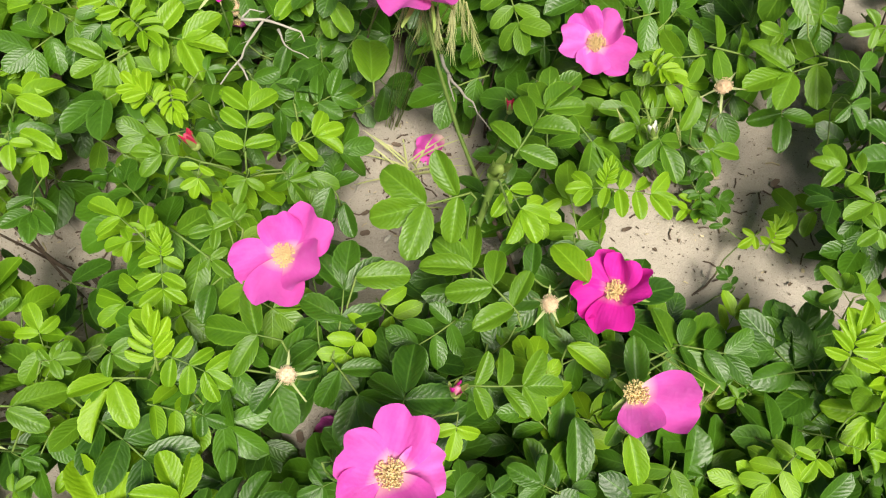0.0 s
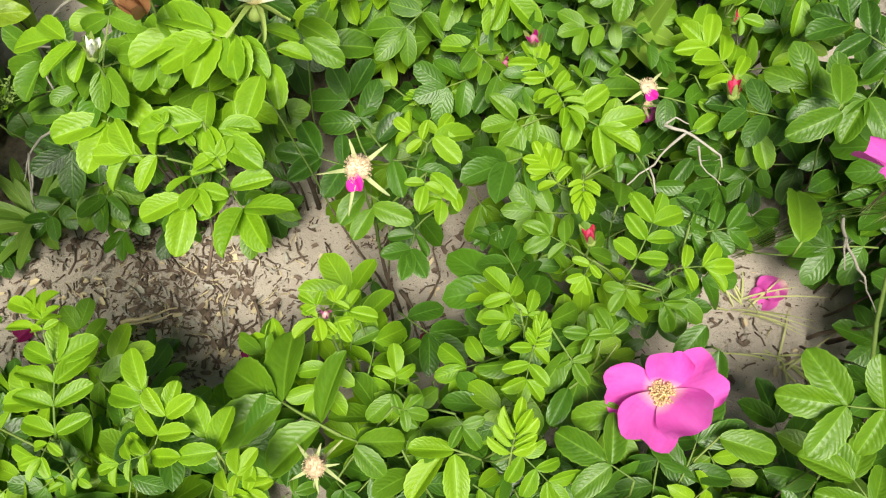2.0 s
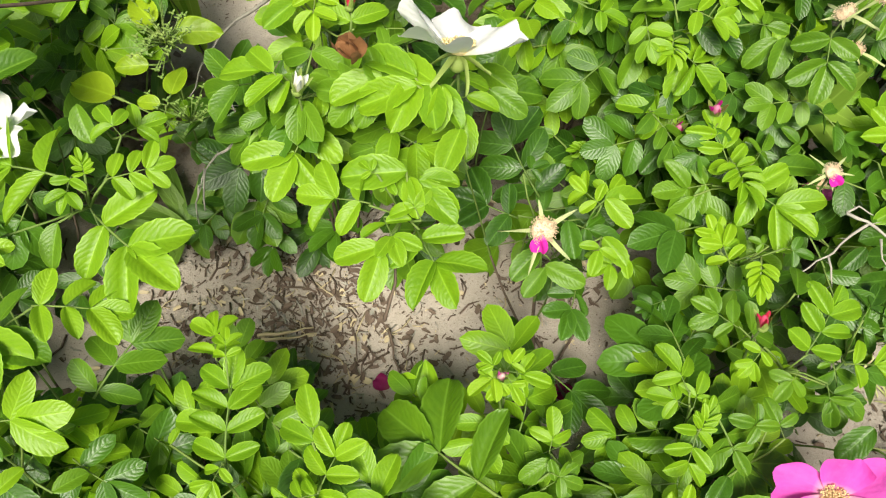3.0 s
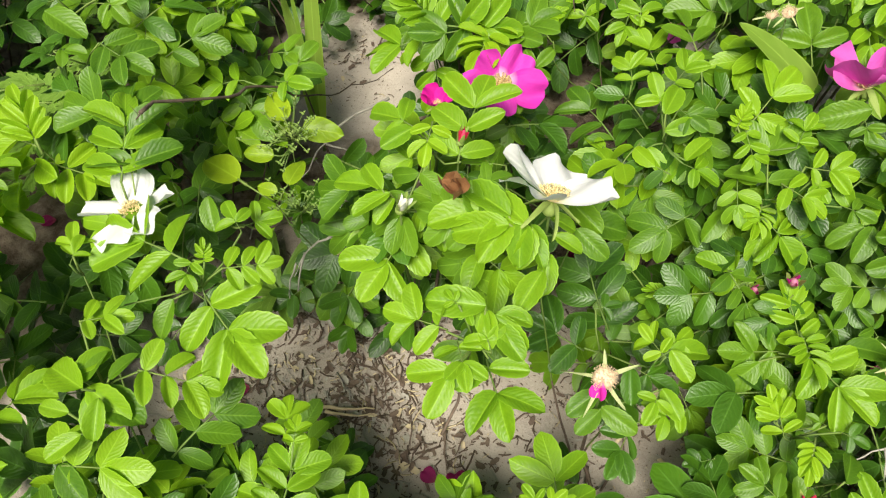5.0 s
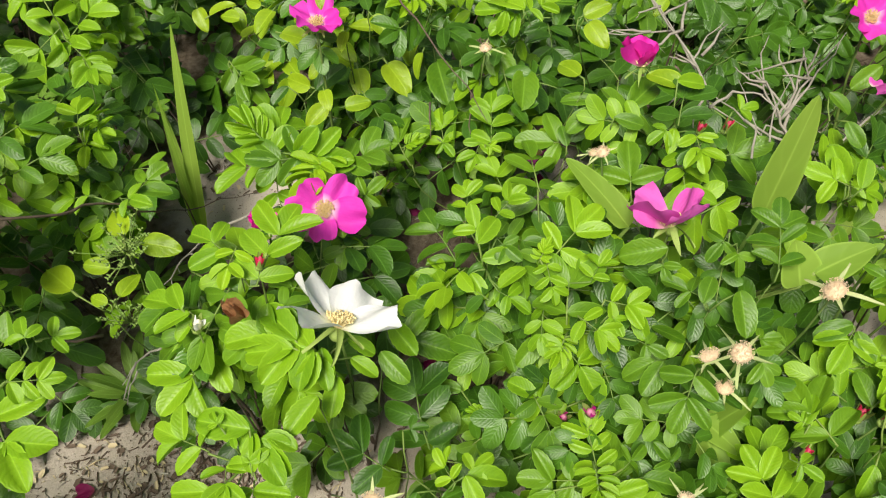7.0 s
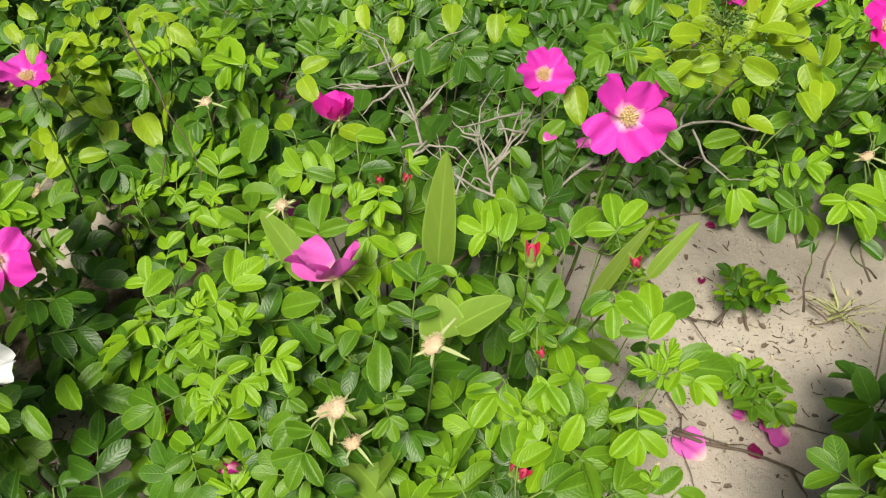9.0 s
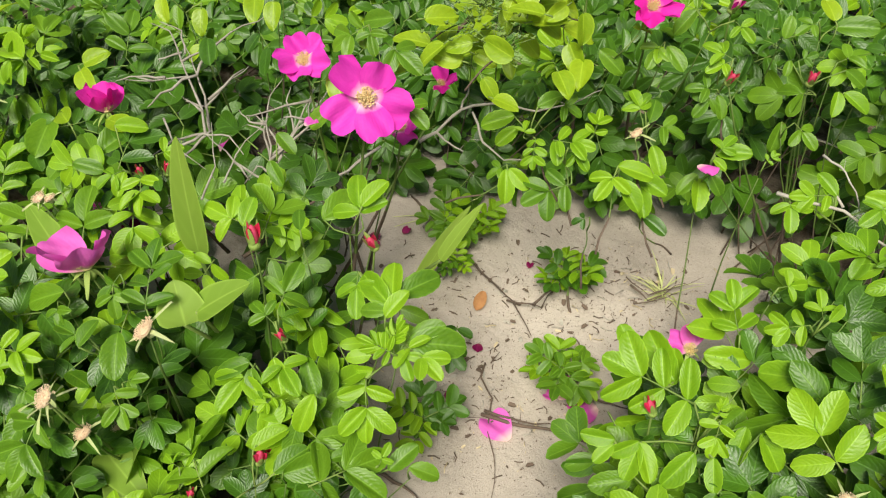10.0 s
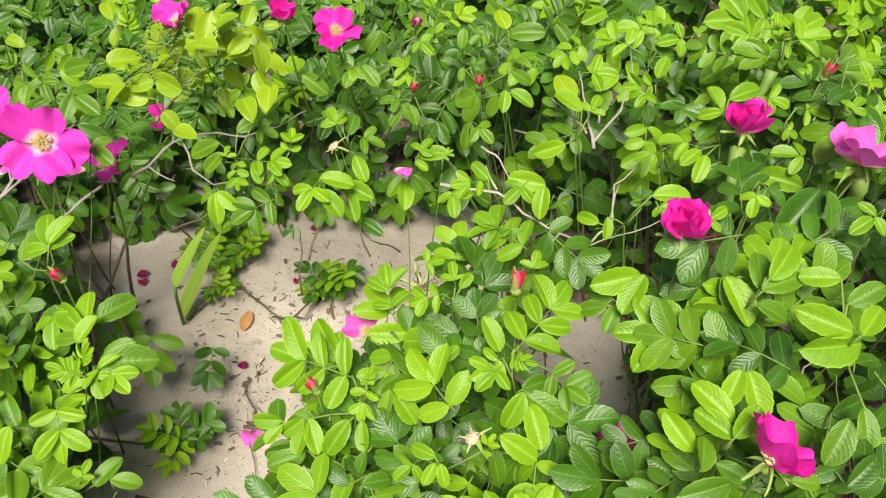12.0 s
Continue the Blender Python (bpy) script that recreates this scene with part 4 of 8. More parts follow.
shoot(b, -0.134, 0.631, 0.233)
leaf(b, "m", 2, -0.134, 0.631, 0.233, 66, -1, 0.074)
shoot(b, -0.139, 0.537, 0.169)
leaf(b, "d", 1, -0.156, 0.537, 0.166, 125, 2, 0.036)
leaf(b, "m", 1, -0.168, 0.553, 0.196, 84, -2, 0.022)
leaf(b, "n", 3, -0.133, 0.552, 0.201, 65, 24, 0.072)
leaf(b, "n", 1, -0.133, 0.532, 0.196, 151, -7, 0.041)
leaf(b, "n", 0, -0.135, 0.523, 0.201, -155, -20, 0.027)
leaf(b, "d", 0, -0.106, 0.523, 0.183, -87, -6, 0.033)
shoot(b, -0.160, 0.620, 0.210)
leaf(b, "n", 1, -0.159, 0.589, 0.239, -87, 5, 0.030)
leaf(b, "n", 1, -0.161, 0.630, 0.240, 95, -2, 0.020)
leaf(b, "n", 0, -0.165, 0.635, 0.227, 14, 33, 0.029)
leaf(b, "n", 0, -0.156, 0.625, 0.222, -18, 25, 0.031)
shoot(b, -0.049, 0.540, 0.206)
leaf(b, "m", 0, -0.049, 0.547, 0.225, 72, 10, 0.054)
leaf(b, "d", 0, -0.050, 0.533, 0.230, 118, -9, 0.042)
shoot(b, -0.108, 0.516, 0.172)
leaf(b, "m", 0, -0.108, 0.516, 0.194, -173, -30, 0.034)
shoot(b, -0.103, 0.664, 0.225)
leaf(b, "n", 0, -0.102, 0.635, 0.239, -170, -37, 0.031)
leaf(b, "n", 0, -0.118, 0.680, 0.253, -20, 16, 0.034)
leaf(b, "m", 0, -0.088, 0.678, 0.250, -13, 24, 0.034)
shoot(b, -0.080, 0.682, 0.235)
leaf(b, "m", 0, -0.080, 0.682, 0.257, -42, 10, 0.045)
b = bush(-0.158, 0.426, "low rose bush with fresh green pleated leaves in sand")
shoot(b, -0.239, 0.411, 0.170)
leaf(b, "y", 2, -0.258, 0.406, 0.185, 51, 22, 0.033)
leaf(b, "n", 1, -0.260, 0.406, 0.184, -38, 13, 0.021)
leaf(b, "m", 1, -0.224, 0.432, 0.185, 100, 13, 0.018)
leaf(b, "y", 2, -0.246, 0.398, 0.186, 51, 14, 0.039)
leaf(b, "f", 0, -0.229, 0.395, 0.214, -161, -19, 0.026)
leaf(b, "d", 1, -0.215, 0.427, 0.197, -78, 3, 0.025)
shoot(b, -0.168, 0.492, 0.137)
leaf(b, "d", 0, -0.190, 0.499, 0.150, -29, 27, 0.025)
leaf(b, "d", 0, -0.147, 0.485, 0.167, 159, -13, 0.028)
shoot(b, -0.104, 0.507, 0.178)
leaf(b, "n", 0, -0.104, 0.507, 0.200, -145, -20, 0.032)
shoot(b, -0.128, 0.393, 0.145)
leaf(b, "d", 3, -0.132, 0.408, 0.164, -59, 8, 0.060)
leaf(b, "d", 1, -0.133, 0.410, 0.175, -9, 3, 0.039)
leaf(b, "n", 2, -0.133, 0.368, 0.169, -63, -1, 0.049)
leaf(b, "m", 1, -0.101, 0.421, 0.156, -49, 3, 0.037)
leaf(b, "m", 1, -0.139, 0.359, 0.171, 69, 2, 0.021)
shoot(b, -0.196, 0.384, 0.187)
leaf(b, "m", 0, -0.196, 0.384, 0.209, 1, -6, 0.033)
shoot(b, -0.057, 0.393, 0.205)
leaf(b, "m", 0, -0.057, 0.393, 0.227, 1, 3, 0.056)
b = bush(0.238, 1.072, "low rose bush with fresh green pleated leaves in sand")
shoot(b, 0.173, 1.179, 0.349)
leaf(b, "n", 2, 0.162, 1.187, 0.372, 124, -5, 0.039)
leaf(b, "n", 0, 0.165, 1.187, 0.373, 76, 28, 0.026)
leaf(b, "n", 1, 0.128, 1.172, 0.364, -140, -25, 0.039)
leaf(b, "n", 1, 0.208, 1.195, 0.386, 166, -21, 0.036)
leaf(b, "m", 0, 0.200, 1.153, 0.358, 106, 12, 0.020)
shoot(b, 0.226, 1.199, 0.361)
leaf(b, "n", 0, 0.227, 1.198, 0.384, -170, -28, 0.034)
leaf(b, "n", 0, 0.226, 1.200, 0.383, 113, 12, 0.039)
shoot(b, 0.221, 1.115, 0.375)
leaf(b, "m", 1, 0.215, 1.123, 0.391, 172, -10, 0.040)
leaf(b, "m", 1, 0.227, 1.108, 0.404, -140, -39, 0.021)
shoot(b, 0.332, 1.112, 0.450)
leaf(b, "n", 0, 0.347, 1.117, 0.488, -70, 9, 0.031)
leaf(b, "n", 0, 0.317, 1.107, 0.456, -152, -37, 0.019)
shoot(b, 0.210, 1.022, 0.359)
leaf(b, "n", 2, 0.205, 1.013, 0.381, 125, -25, 0.034)
leaf(b, "y", 1, 0.211, 1.025, 0.380, 36, 24, 0.026)
leaf(b, "n", 0, 0.216, 1.026, 0.382, -14, 22, 0.018)
shoot(b, 0.289, 0.990, 0.375)
leaf(b, "n", 3, 0.295, 0.983, 0.396, -11, 18, 0.074)
leaf(b, "n", 0, 0.259, 0.985, 0.411, -120, -22, 0.031)
leaf(b, "m", 1, 0.278, 1.010, 0.397, 93, 12, 0.027)
leaf(b, "m", 2, 0.324, 0.982, 0.383, -108, 1, 0.044)
shoot(b, 0.280, 1.039, 0.400)
leaf(b, "n", 1, 0.280, 1.039, 0.422, 21, 27, 0.024)
b = bush(-0.618, 1.062, "low rose bush with dark green pleated leaves in sand")
shoot(b, -0.521, 0.977, 0.334)
leaf(b, "d", 0, -0.521, 0.977, 0.356, -131, -18, 0.039)
b = bush(0.339, 1.490, "low rose bush with fresh green pleated leaves in sand")
shoot(b, 0.241, 1.502, 0.386)
leaf(b, "n", 2, 0.223, 1.476, 0.408, 79, 4, 0.055)
leaf(b, "n", 1, 0.238, 1.517, 0.413, 105, 10, 0.051)
leaf(b, "n", 1, 0.238, 1.517, 0.413, 39, 19, 0.040)
leaf(b, "n", 0, 0.264, 1.496, 0.399, 179, -20, 0.032)
shoot(b, 0.277, 1.396, 0.395)
leaf(b, "n", 2, 0.277, 1.396, 0.417, 109, -14, 0.037)
shoot(b, 0.263, 1.500, 0.345)
leaf(b, "n", 0, 0.263, 1.500, 0.367, -79, -4, 0.046)
shoot(b, 0.283, 1.540, 0.387)
leaf(b, "n", 1, 0.280, 1.548, 0.406, 122, -12, 0.045)
leaf(b, "n", 0, 0.285, 1.542, 0.407, -125, -22, 0.025)
leaf(b, "n", 1, 0.282, 1.532, 0.415, -44, 28, 0.022)
shoot(b, 0.172, 1.508, 0.408)
leaf(b, "n", 0, 0.172, 1.508, 0.430, 146, -8, 0.036)
shoot(b, 0.376, 1.456, 0.452)
leaf(b, "n", 1, 0.369, 1.466, 0.470, 91, 2, 0.047)
leaf(b, "n", 1, 0.370, 1.461, 0.469, 127, -22, 0.021)
leaf(b, "y", 2, 0.388, 1.441, 0.484, 31, 32, 0.029)
shoot(b, 0.404, 1.405, 0.474)
leaf(b, "n", 1, 0.392, 1.414, 0.499, -36, 24, 0.051)
leaf(b, "n", 1, 0.396, 1.402, 0.503, -54, 16, 0.045)
leaf(b, "n", 2, 0.395, 1.415, 0.496, -80, -12, 0.027)
leaf(b, "n", 1, 0.435, 1.390, 0.488, 106, -9, 0.020)
shoot(b, 0.343, 1.522, 0.380)
leaf(b, "n", 0, 0.343, 1.522, 0.402, 141, -16, 0.047)
shoot(b, 0.446, 1.394, 0.513)
leaf(b, "n", 0, 0.446, 1.394, 0.535, 126, 3, 0.013)
b = bush(-0.609, 0.583, "low rose bush with fresh green pleated leaves in sand")
shoot(b, -0.676, 0.642, 0.181)
leaf(b, "m", 2, -0.676, 0.642, 0.203, 71, 15, 0.075)
shoot(b, -0.679, 0.609, 0.241)
leaf(b, "m", 1, -0.679, 0.609, 0.263, -169, -30, 0.037)
shoot(b, -0.552, 0.602, 0.223)
leaf(b, "n", 2, -0.552, 0.602, 0.245, 40, 11, 0.042)
shoot(b, -0.538, 0.568, 0.168)
leaf(b, "m", 3, -0.537, 0.579, 0.182, 76, 6, 0.092)
leaf(b, "n", 1, -0.533, 0.573, 0.189, 141, -10, 0.058)
leaf(b, "m", 0, -0.543, 0.553, 0.198, -122, -36, 0.029)
shoot(b, -0.627, 0.512, 0.240)
leaf(b, "m", 1, -0.625, 0.513, 0.276, -18, 27, 0.038)
leaf(b, "m", 0, -0.628, 0.513, 0.286, -96, -11, 0.027)
leaf(b, "d", 2, -0.628, 0.511, 0.223, -86, -6, 0.036)
b = bush(0.217, 0.587, "low rose bush with dark green pleated leaves in sand")
shoot(b, 0.217, 0.638, 0.124)
leaf(b, "d", 2, 0.217, 0.638, 0.124, -112, -25, 0.074)
shoot(b, 0.165, 0.576, 0.143)
leaf(b, "d", 2, 0.165, 0.576, 0.143, 33, -18, 0.074)
b = bush(-0.075, 1.168, "low rose bush with fresh green pleated leaves in sand")
shoot(b, -0.130, 1.275, 0.352)
leaf(b, "m", 0, -0.149, 1.271, 0.359, -93, -23, 0.039)
leaf(b, "n", 1, -0.110, 1.279, 0.389, -6, 33, 0.026)
shoot(b, -0.084, 1.304, 0.347)
leaf(b, "n", 0, -0.081, 1.287, 0.360, 22, 33, 0.023)
leaf(b, "m", 1, -0.089, 1.314, 0.373, -178, -24, 0.039)
leaf(b, "m", 0, -0.083, 1.311, 0.372, -104, -22, 0.034)
shoot(b, -0.140, 1.117, 0.323)
leaf(b, "n", 0, -0.164, 1.120, 0.338, 135, -11, 0.038)
leaf(b, "n", 0, -0.151, 1.110, 0.335, 155, -27, 0.030)
leaf(b, "n", 3, -0.125, 1.104, 0.338, -144, -41, 0.035)
leaf(b, "y", 1, -0.134, 1.096, 0.338, 27, 24, 0.022)
leaf(b, "m", 0, -0.142, 1.130, 0.356, -36, 27, 0.030)
leaf(b, "m", 1, -0.126, 1.143, 0.366, -77, -15, 0.032)
shoot(b, -0.089, 1.117, 0.311)
leaf(b, "n", 0, -0.105, 1.115, 0.339, -138, -25, 0.027)
leaf(b, "n", 2, -0.107, 1.113, 0.340, -67, 3, 0.046)
leaf(b, "n", 1, -0.089, 1.116, 0.337, -95, -24, 0.033)
leaf(b, "y", 2, -0.075, 1.141, 0.345, 19, 44, 0.030)
leaf(b, "m", 2, -0.069, 1.102, 0.305, 146, -15, 0.059)
shoot(b, -0.136, 1.073, 0.287)
leaf(b, "m", 1, -0.142, 1.080, 0.306, 142, -33, 0.028)
leaf(b, "n", 0, -0.135, 1.070, 0.309, -145, -37, 0.036)
leaf(b, "n", 0, -0.132, 1.069, 0.312, -94, -25, 0.030)
shoot(b, -0.037, 1.145, 0.291)
leaf(b, "n", 1, -0.037, 1.143, 0.319, -177, -23, 0.045)
leaf(b, "n", 0, -0.030, 1.138, 0.310, -106, -30, 0.039)
leaf(b, "n", 0, -0.044, 1.155, 0.311, -69, -3, 0.040)
shoot(b, -0.037, 1.096, 0.257)
leaf(b, "d", 1, -0.037, 1.096, 0.279, 130, -19, 0.021)
shoot(b, -0.047, 1.222, 0.305)
leaf(b, "m", 1, -0.053, 1.218, 0.343, 66, 11, 0.037)
leaf(b, "n", 1, -0.052, 1.211, 0.339, 51, 31, 0.037)
leaf(b, "m", 0, -0.049, 1.224, 0.328, 10, 31, 0.033)
leaf(b, "m", 1, -0.049, 1.241, 0.317, -78, -5, 0.040)
leaf(b, "n", 0, -0.033, 1.216, 0.307, -127, -29, 0.034)
shoot(b, -0.030, 1.187, 0.257)
leaf(b, "n", 0, -0.033, 1.188, 0.282, -89, -11, 0.040)
leaf(b, "n", 0, -0.028, 1.186, 0.276, -137, -23, 0.042)
shoot(b, -0.010, 1.187, 0.207)
leaf(b, "d", 0, -0.010, 1.187, 0.229, -102, -8, 0.033)
shoot(b, 0.024, 1.245, 0.252)
leaf(b, "m", 0, 0.019, 1.247, 0.271, 164, -29, 0.031)
leaf(b, "n", 0, 0.022, 1.247, 0.267, -152, -17, 0.040)
leaf(b, "m", 0, 0.032, 1.241, 0.285, -108, -30, 0.028)
b = bush(0.253, 0.444, "low rose bush with dark green pleated leaves in sand")
shoot(b, 0.191, 0.451, 0.132)
leaf(b, "m", 2, 0.194, 0.466, 0.145, 68, 9, 0.041)
leaf(b, "f", 0, 0.192, 0.460, 0.172, -135, -7, 0.029)
leaf(b, "m", 1, 0.180, 0.494, 0.172, -83, -12, 0.051)
leaf(b, "m", 1, 0.196, 0.422, 0.137, 88, 18, 0.051)
leaf(b, "m", 1, 0.192, 0.412, 0.146, 116, 9, 0.045)
shoot(b, 0.235, 0.403, 0.121)
leaf(b, "m", 0, 0.234, 0.428, 0.163, 169, -24, 0.032)
leaf(b, "m", 1, 0.238, 0.395, 0.124, -89, -8, 0.047)
leaf(b, "d", 1, 0.232, 0.384, 0.141, -152, -12, 0.025)
shoot(b, 0.338, 0.466, 0.157)
leaf(b, "m", 2, 0.357, 0.458, 0.171, 106, 1, 0.085)
leaf(b, "n", 1, 0.319, 0.473, 0.188, 75, 12, 0.031)
shoot(b, 0.343, 0.472, 0.080)
leaf(b, "d", 1, 0.343, 0.472, 0.102, 176, -12, 0.057)
shoot(b, 0.188, 0.399, 0.134)
leaf(b, "m", 1, 0.188, 0.399, 0.156, -154, -11, 0.056)
shoot(b, 0.310, 0.342, 0.027)
leaf(b, "d", 2, 0.286, 0.350, 0.049, 32, 5, 0.032)
leaf(b, "y", 1, 0.318, 0.345, 0.053, 126, -13, 0.027)
leaf(b, "f", 0, 0.326, 0.332, 0.047, -24, 14, 0.027)
shoot(b, 0.366, 0.313, 0.152)
leaf(b, "m", 2, 0.364, 0.336, 0.169, 73, 5, 0.048)
leaf(b, "m", 1, 0.369, 0.312, 0.178, 118, 3, 0.042)
leaf(b, "m", 1, 0.365, 0.290, 0.174, 127, -0, 0.031)
shoot(b, 0.323, 0.435, 0.210)
leaf(b, "m", 1, 0.306, 0.453, 0.241, -76, -19, 0.041)
leaf(b, "d", 1, 0.340, 0.417, 0.223, -112, -27, 0.043)
shoot(b, 0.371, 0.441, 0.215)
leaf(b, "m", 1, 0.371, 0.441, 0.237, 101, 5, 0.031)
shoot(b, 0.343, 0.400, 0.177)
leaf(b, "d", 1, 0.343, 0.400, 0.199, -145, -17, 0.033)
b = bush(0.130, 0.987, "low rose bush with fresh green pleated leaves in sand")
shoot(b, 0.130, 0.927, 0.311)
leaf(b, "n", 0, 0.108, 0.921, 0.345, 67, 30, 0.029)
leaf(b, "n", 0, 0.141, 0.931, 0.329, 65, 23, 0.045)
leaf(b, "n", 0, 0.141, 0.930, 0.325, 32, 33, 0.030)
shoot(b, 0.173, 0.993, 0.318)
leaf(b, "n", 0, 0.181, 0.991, 0.331, 129, 11, 0.037)
leaf(b, "n", 2, 0.164, 0.994, 0.349, 46, 30, 0.048)
shoot(b, 0.170, 1.027, 0.366)
leaf(b, "n", 1, 0.170, 1.027, 0.388, -39, -3, 0.027)
b = bush(-0.159, 0.845, "low rose bush with fresh green pleated leaves in sand")
shoot(b, -0.182, 0.874, 0.329)
leaf(b, "m", 0, -0.211, 0.867, 0.335, -10, 18, 0.047)
leaf(b, "n", 1, -0.162, 0.873, 0.351, 48, 22, 0.056)
leaf(b, "n", 0, -0.171, 0.883, 0.368, -10, 29, 0.033)
shoot(b, -0.192, 0.824, 0.346)
leaf(b, "m", 0, -0.192, 0.824, 0.368, 57, 23, 0.023)
shoot(b, -0.116, 0.846, 0.296)
leaf(b, "n", 1, -0.147, 0.849, 0.322, -135, -19, 0.045)
leaf(b, "m", 0, -0.153, 0.857, 0.310, 163, -25, 0.033)
leaf(b, "n", 0, -0.099, 0.840, 0.318, 79, 14, 0.042)
leaf(b, "n", 0, -0.099, 0.844, 0.318, 42, 24, 0.041)
leaf(b, "m", 0, -0.095, 0.833, 0.320, 118, -12, 0.026)
leaf(b, "m", 0, -0.102, 0.854, 0.319, -19, 6, 0.044)
shoot(b, -0.092, 0.827, 0.299)
leaf(b, "n", 0, -0.092, 0.827, 0.321, -12, 35, 0.030)
b = bush(-0.031, 0.778, "low rose bush with fresh green pleated leaves in sand")
shoot(b, -0.052, 0.686, 0.266)
leaf(b, "m", 2, -0.052, 0.686, 0.266, -23, -12, 0.074)
shoot(b, -0.022, 0.734, 0.243)
leaf(b, "d", 2, -0.022, 0.734, 0.243, 132, -19, 0.074)
shoot(b, -0.064, 0.811, 0.293)
leaf(b, "f", 0, -0.062, 0.803, 0.320, 101, -3, 0.024)
leaf(b, "f", 0, -0.066, 0.809, 0.322, 15, 29, 0.020)
leaf(b, "n", 2, -0.062, 0.820, 0.315, -98, -2, 0.047)
leaf(b, "n", 1, -0.062, 0.818, 0.317, -134, -23, 0.033)
leaf(b, "m", 0, -0.060, 0.821, 0.315, -56, 5, 0.051)
leaf(b, "m", 0, -0.065, 0.830, 0.313, -38, 22, 0.032)
leaf(b, "n", 2, -0.067, 0.777, 0.306, -137, -40, 0.056)
shoot(b, -0.099, 0.742, 0.265)
leaf(b, "n", 0, -0.099, 0.742, 0.287, -173, -33, 0.035)
shoot(b, -0.037, 0.728, 0.229)
leaf(b, "m", 0, -0.057, 0.716, 0.259, -28, 14, 0.025)
leaf(b, "n", 1, -0.023, 0.740, 0.254, 10, 24, 0.022)
leaf(b, "m", 0, -0.019, 0.748, 0.240, -19, 35, 0.032)
leaf(b, "m", 1, -0.049, 0.710, 0.251, -23, -9, 0.035)
shoot(b, -0.002, 0.757, 0.230)
leaf(b, "m", 0, -0.002, 0.757, 0.252, -65, -3, 0.027)
b = bush(-0.314, 0.164, "low rose bush with dark green pleated leaves in sand")
shoot(b, -0.315, 0.147, 0.148)
leaf(b, "m", 2, -0.330, 0.136, 0.181, 78, -9, 0.118)
leaf(b, "m", 0, -0.318, 0.137, 0.175, -58, -12, 0.039)
leaf(b, "m", 0, -0.317, 0.134, 0.179, -110, -19, 0.030)
leaf(b, "m", 0, -0.307, 0.182, 0.171, 152, -3, 0.028)
leaf(b, "m", 1, -0.301, 0.162, 0.166, -34, 12, 0.030)
leaf(b, "m", 1, -0.304, 0.171, 0.175, -77, -10, 0.028)
leaf(b, "d", 1, -0.327, 0.111, 0.142, -114, -13, 0.028)
shoot(b, -0.283, 0.185, 0.150)
leaf(b, "n", 1, -0.309, 0.187, 0.164, 18, 26, 0.036)
leaf(b, "m", 1, -0.258, 0.183, 0.180, -119, -16, 0.032)
shoot(b, -0.363, 0.203, 0.216)
leaf(b, "y", 1, -0.364, 0.203, 0.239, 152, 4, 0.030)
leaf(b, "y", 1, -0.365, 0.201, 0.244, 79, 13, 0.021)
leaf(b, "y", 1, -0.363, 0.205, 0.239, -17, 26, 0.020)
leaf(b, "y", 1, -0.362, 0.206, 0.234, -76, 1, 0.032)
leaf(b, "y", 1, -0.361, 0.204, 0.235, -122, -8, 0.024)
leaf(b, "y", 1, -0.363, 0.201, 0.240, 176, -20, 0.021)
shoot(b, -0.259, 0.161, 0.139)
leaf(b, "m", 0, -0.259, 0.161, 0.161, 135, -9, 0.022)
shoot(b, -0.281, 0.125, 0.105)
leaf(b, "n", 2, -0.281, 0.125, 0.127, -173, -14, 0.046)
shoot(b, -0.325, 0.078, 0.116)
leaf(b, "m", 1, -0.325, 0.078, 0.138, -61, 12, 0.024)
b = bush(-0.270, 0.650, "low rose bush with fresh green pleated leaves in sand")
shoot(b, -0.348, 0.654, 0.284)
leaf(b, "m", 0, -0.347, 0.659, 0.308, 140, -13, 0.045)
leaf(b, "m", 1, -0.348, 0.650, 0.303, -127, -32, 0.030)
shoot(b, -0.286, 0.648, 0.275)
leaf(b, "m", 1, -0.296, 0.645, 0.290, 104, 9, 0.039)
leaf(b, "m", 0, -0.290, 0.634, 0.298, 19, 29, 0.028)
leaf(b, "m", 0, -0.272, 0.666, 0.303, -138, -4, 0.041)
shoot(b, -0.305, 0.694, 0.305)
leaf(b, "m", 1, -0.311, 0.701, 0.324, 178, -30, 0.034)
leaf(b, "m", 1, -0.298, 0.687, 0.331, -129, -35, 0.031)
shoot(b, -0.339, 0.604, 0.248)
leaf(b, "n", 0, -0.339, 0.604, 0.270, -127, -9, 0.030)
shoot(b, -0.258, 0.578, 0.269)
leaf(b, "m", 2, -0.258, 0.578, 0.291, -163, -28, 0.060)
shoot(b, -0.256, 0.691, 0.304)
leaf(b, "m", 3, -0.256, 0.691, 0.326, 41, 29, 0.067)
shoot(b, -0.238, 0.637, 0.264)
leaf(b, "m", 1, -0.240, 0.640, 0.282, -46, 22, 0.026)
leaf(b, "m", 2, -0.236, 0.633, 0.291, -119, -30, 0.039)
b = bush(0.054, 1.369, "low rose bush with fresh green pleated leaves in sand")
shoot(b, -0.054, 1.356, 0.382)
leaf(b, "m", 0, -0.075, 1.349, 0.405, 165, -35, 0.034)
leaf(b, "n", 1, -0.033, 1.364, 0.402, -102, -22, 0.034)
shoot(b, -0.008, 1.310, 0.338)
leaf(b, "n", 1, -0.008, 1.322, 0.382, 95, 4, 0.038)
leaf(b, "n", 1, -0.009, 1.324, 0.377, 152, -15, 0.032)
leaf(b, "m", 1, -0.008, 1.300, 0.352, 114, -5, 0.035)
leaf(b, "m", 1, -0.009, 1.303, 0.346, 169, -31, 0.038)
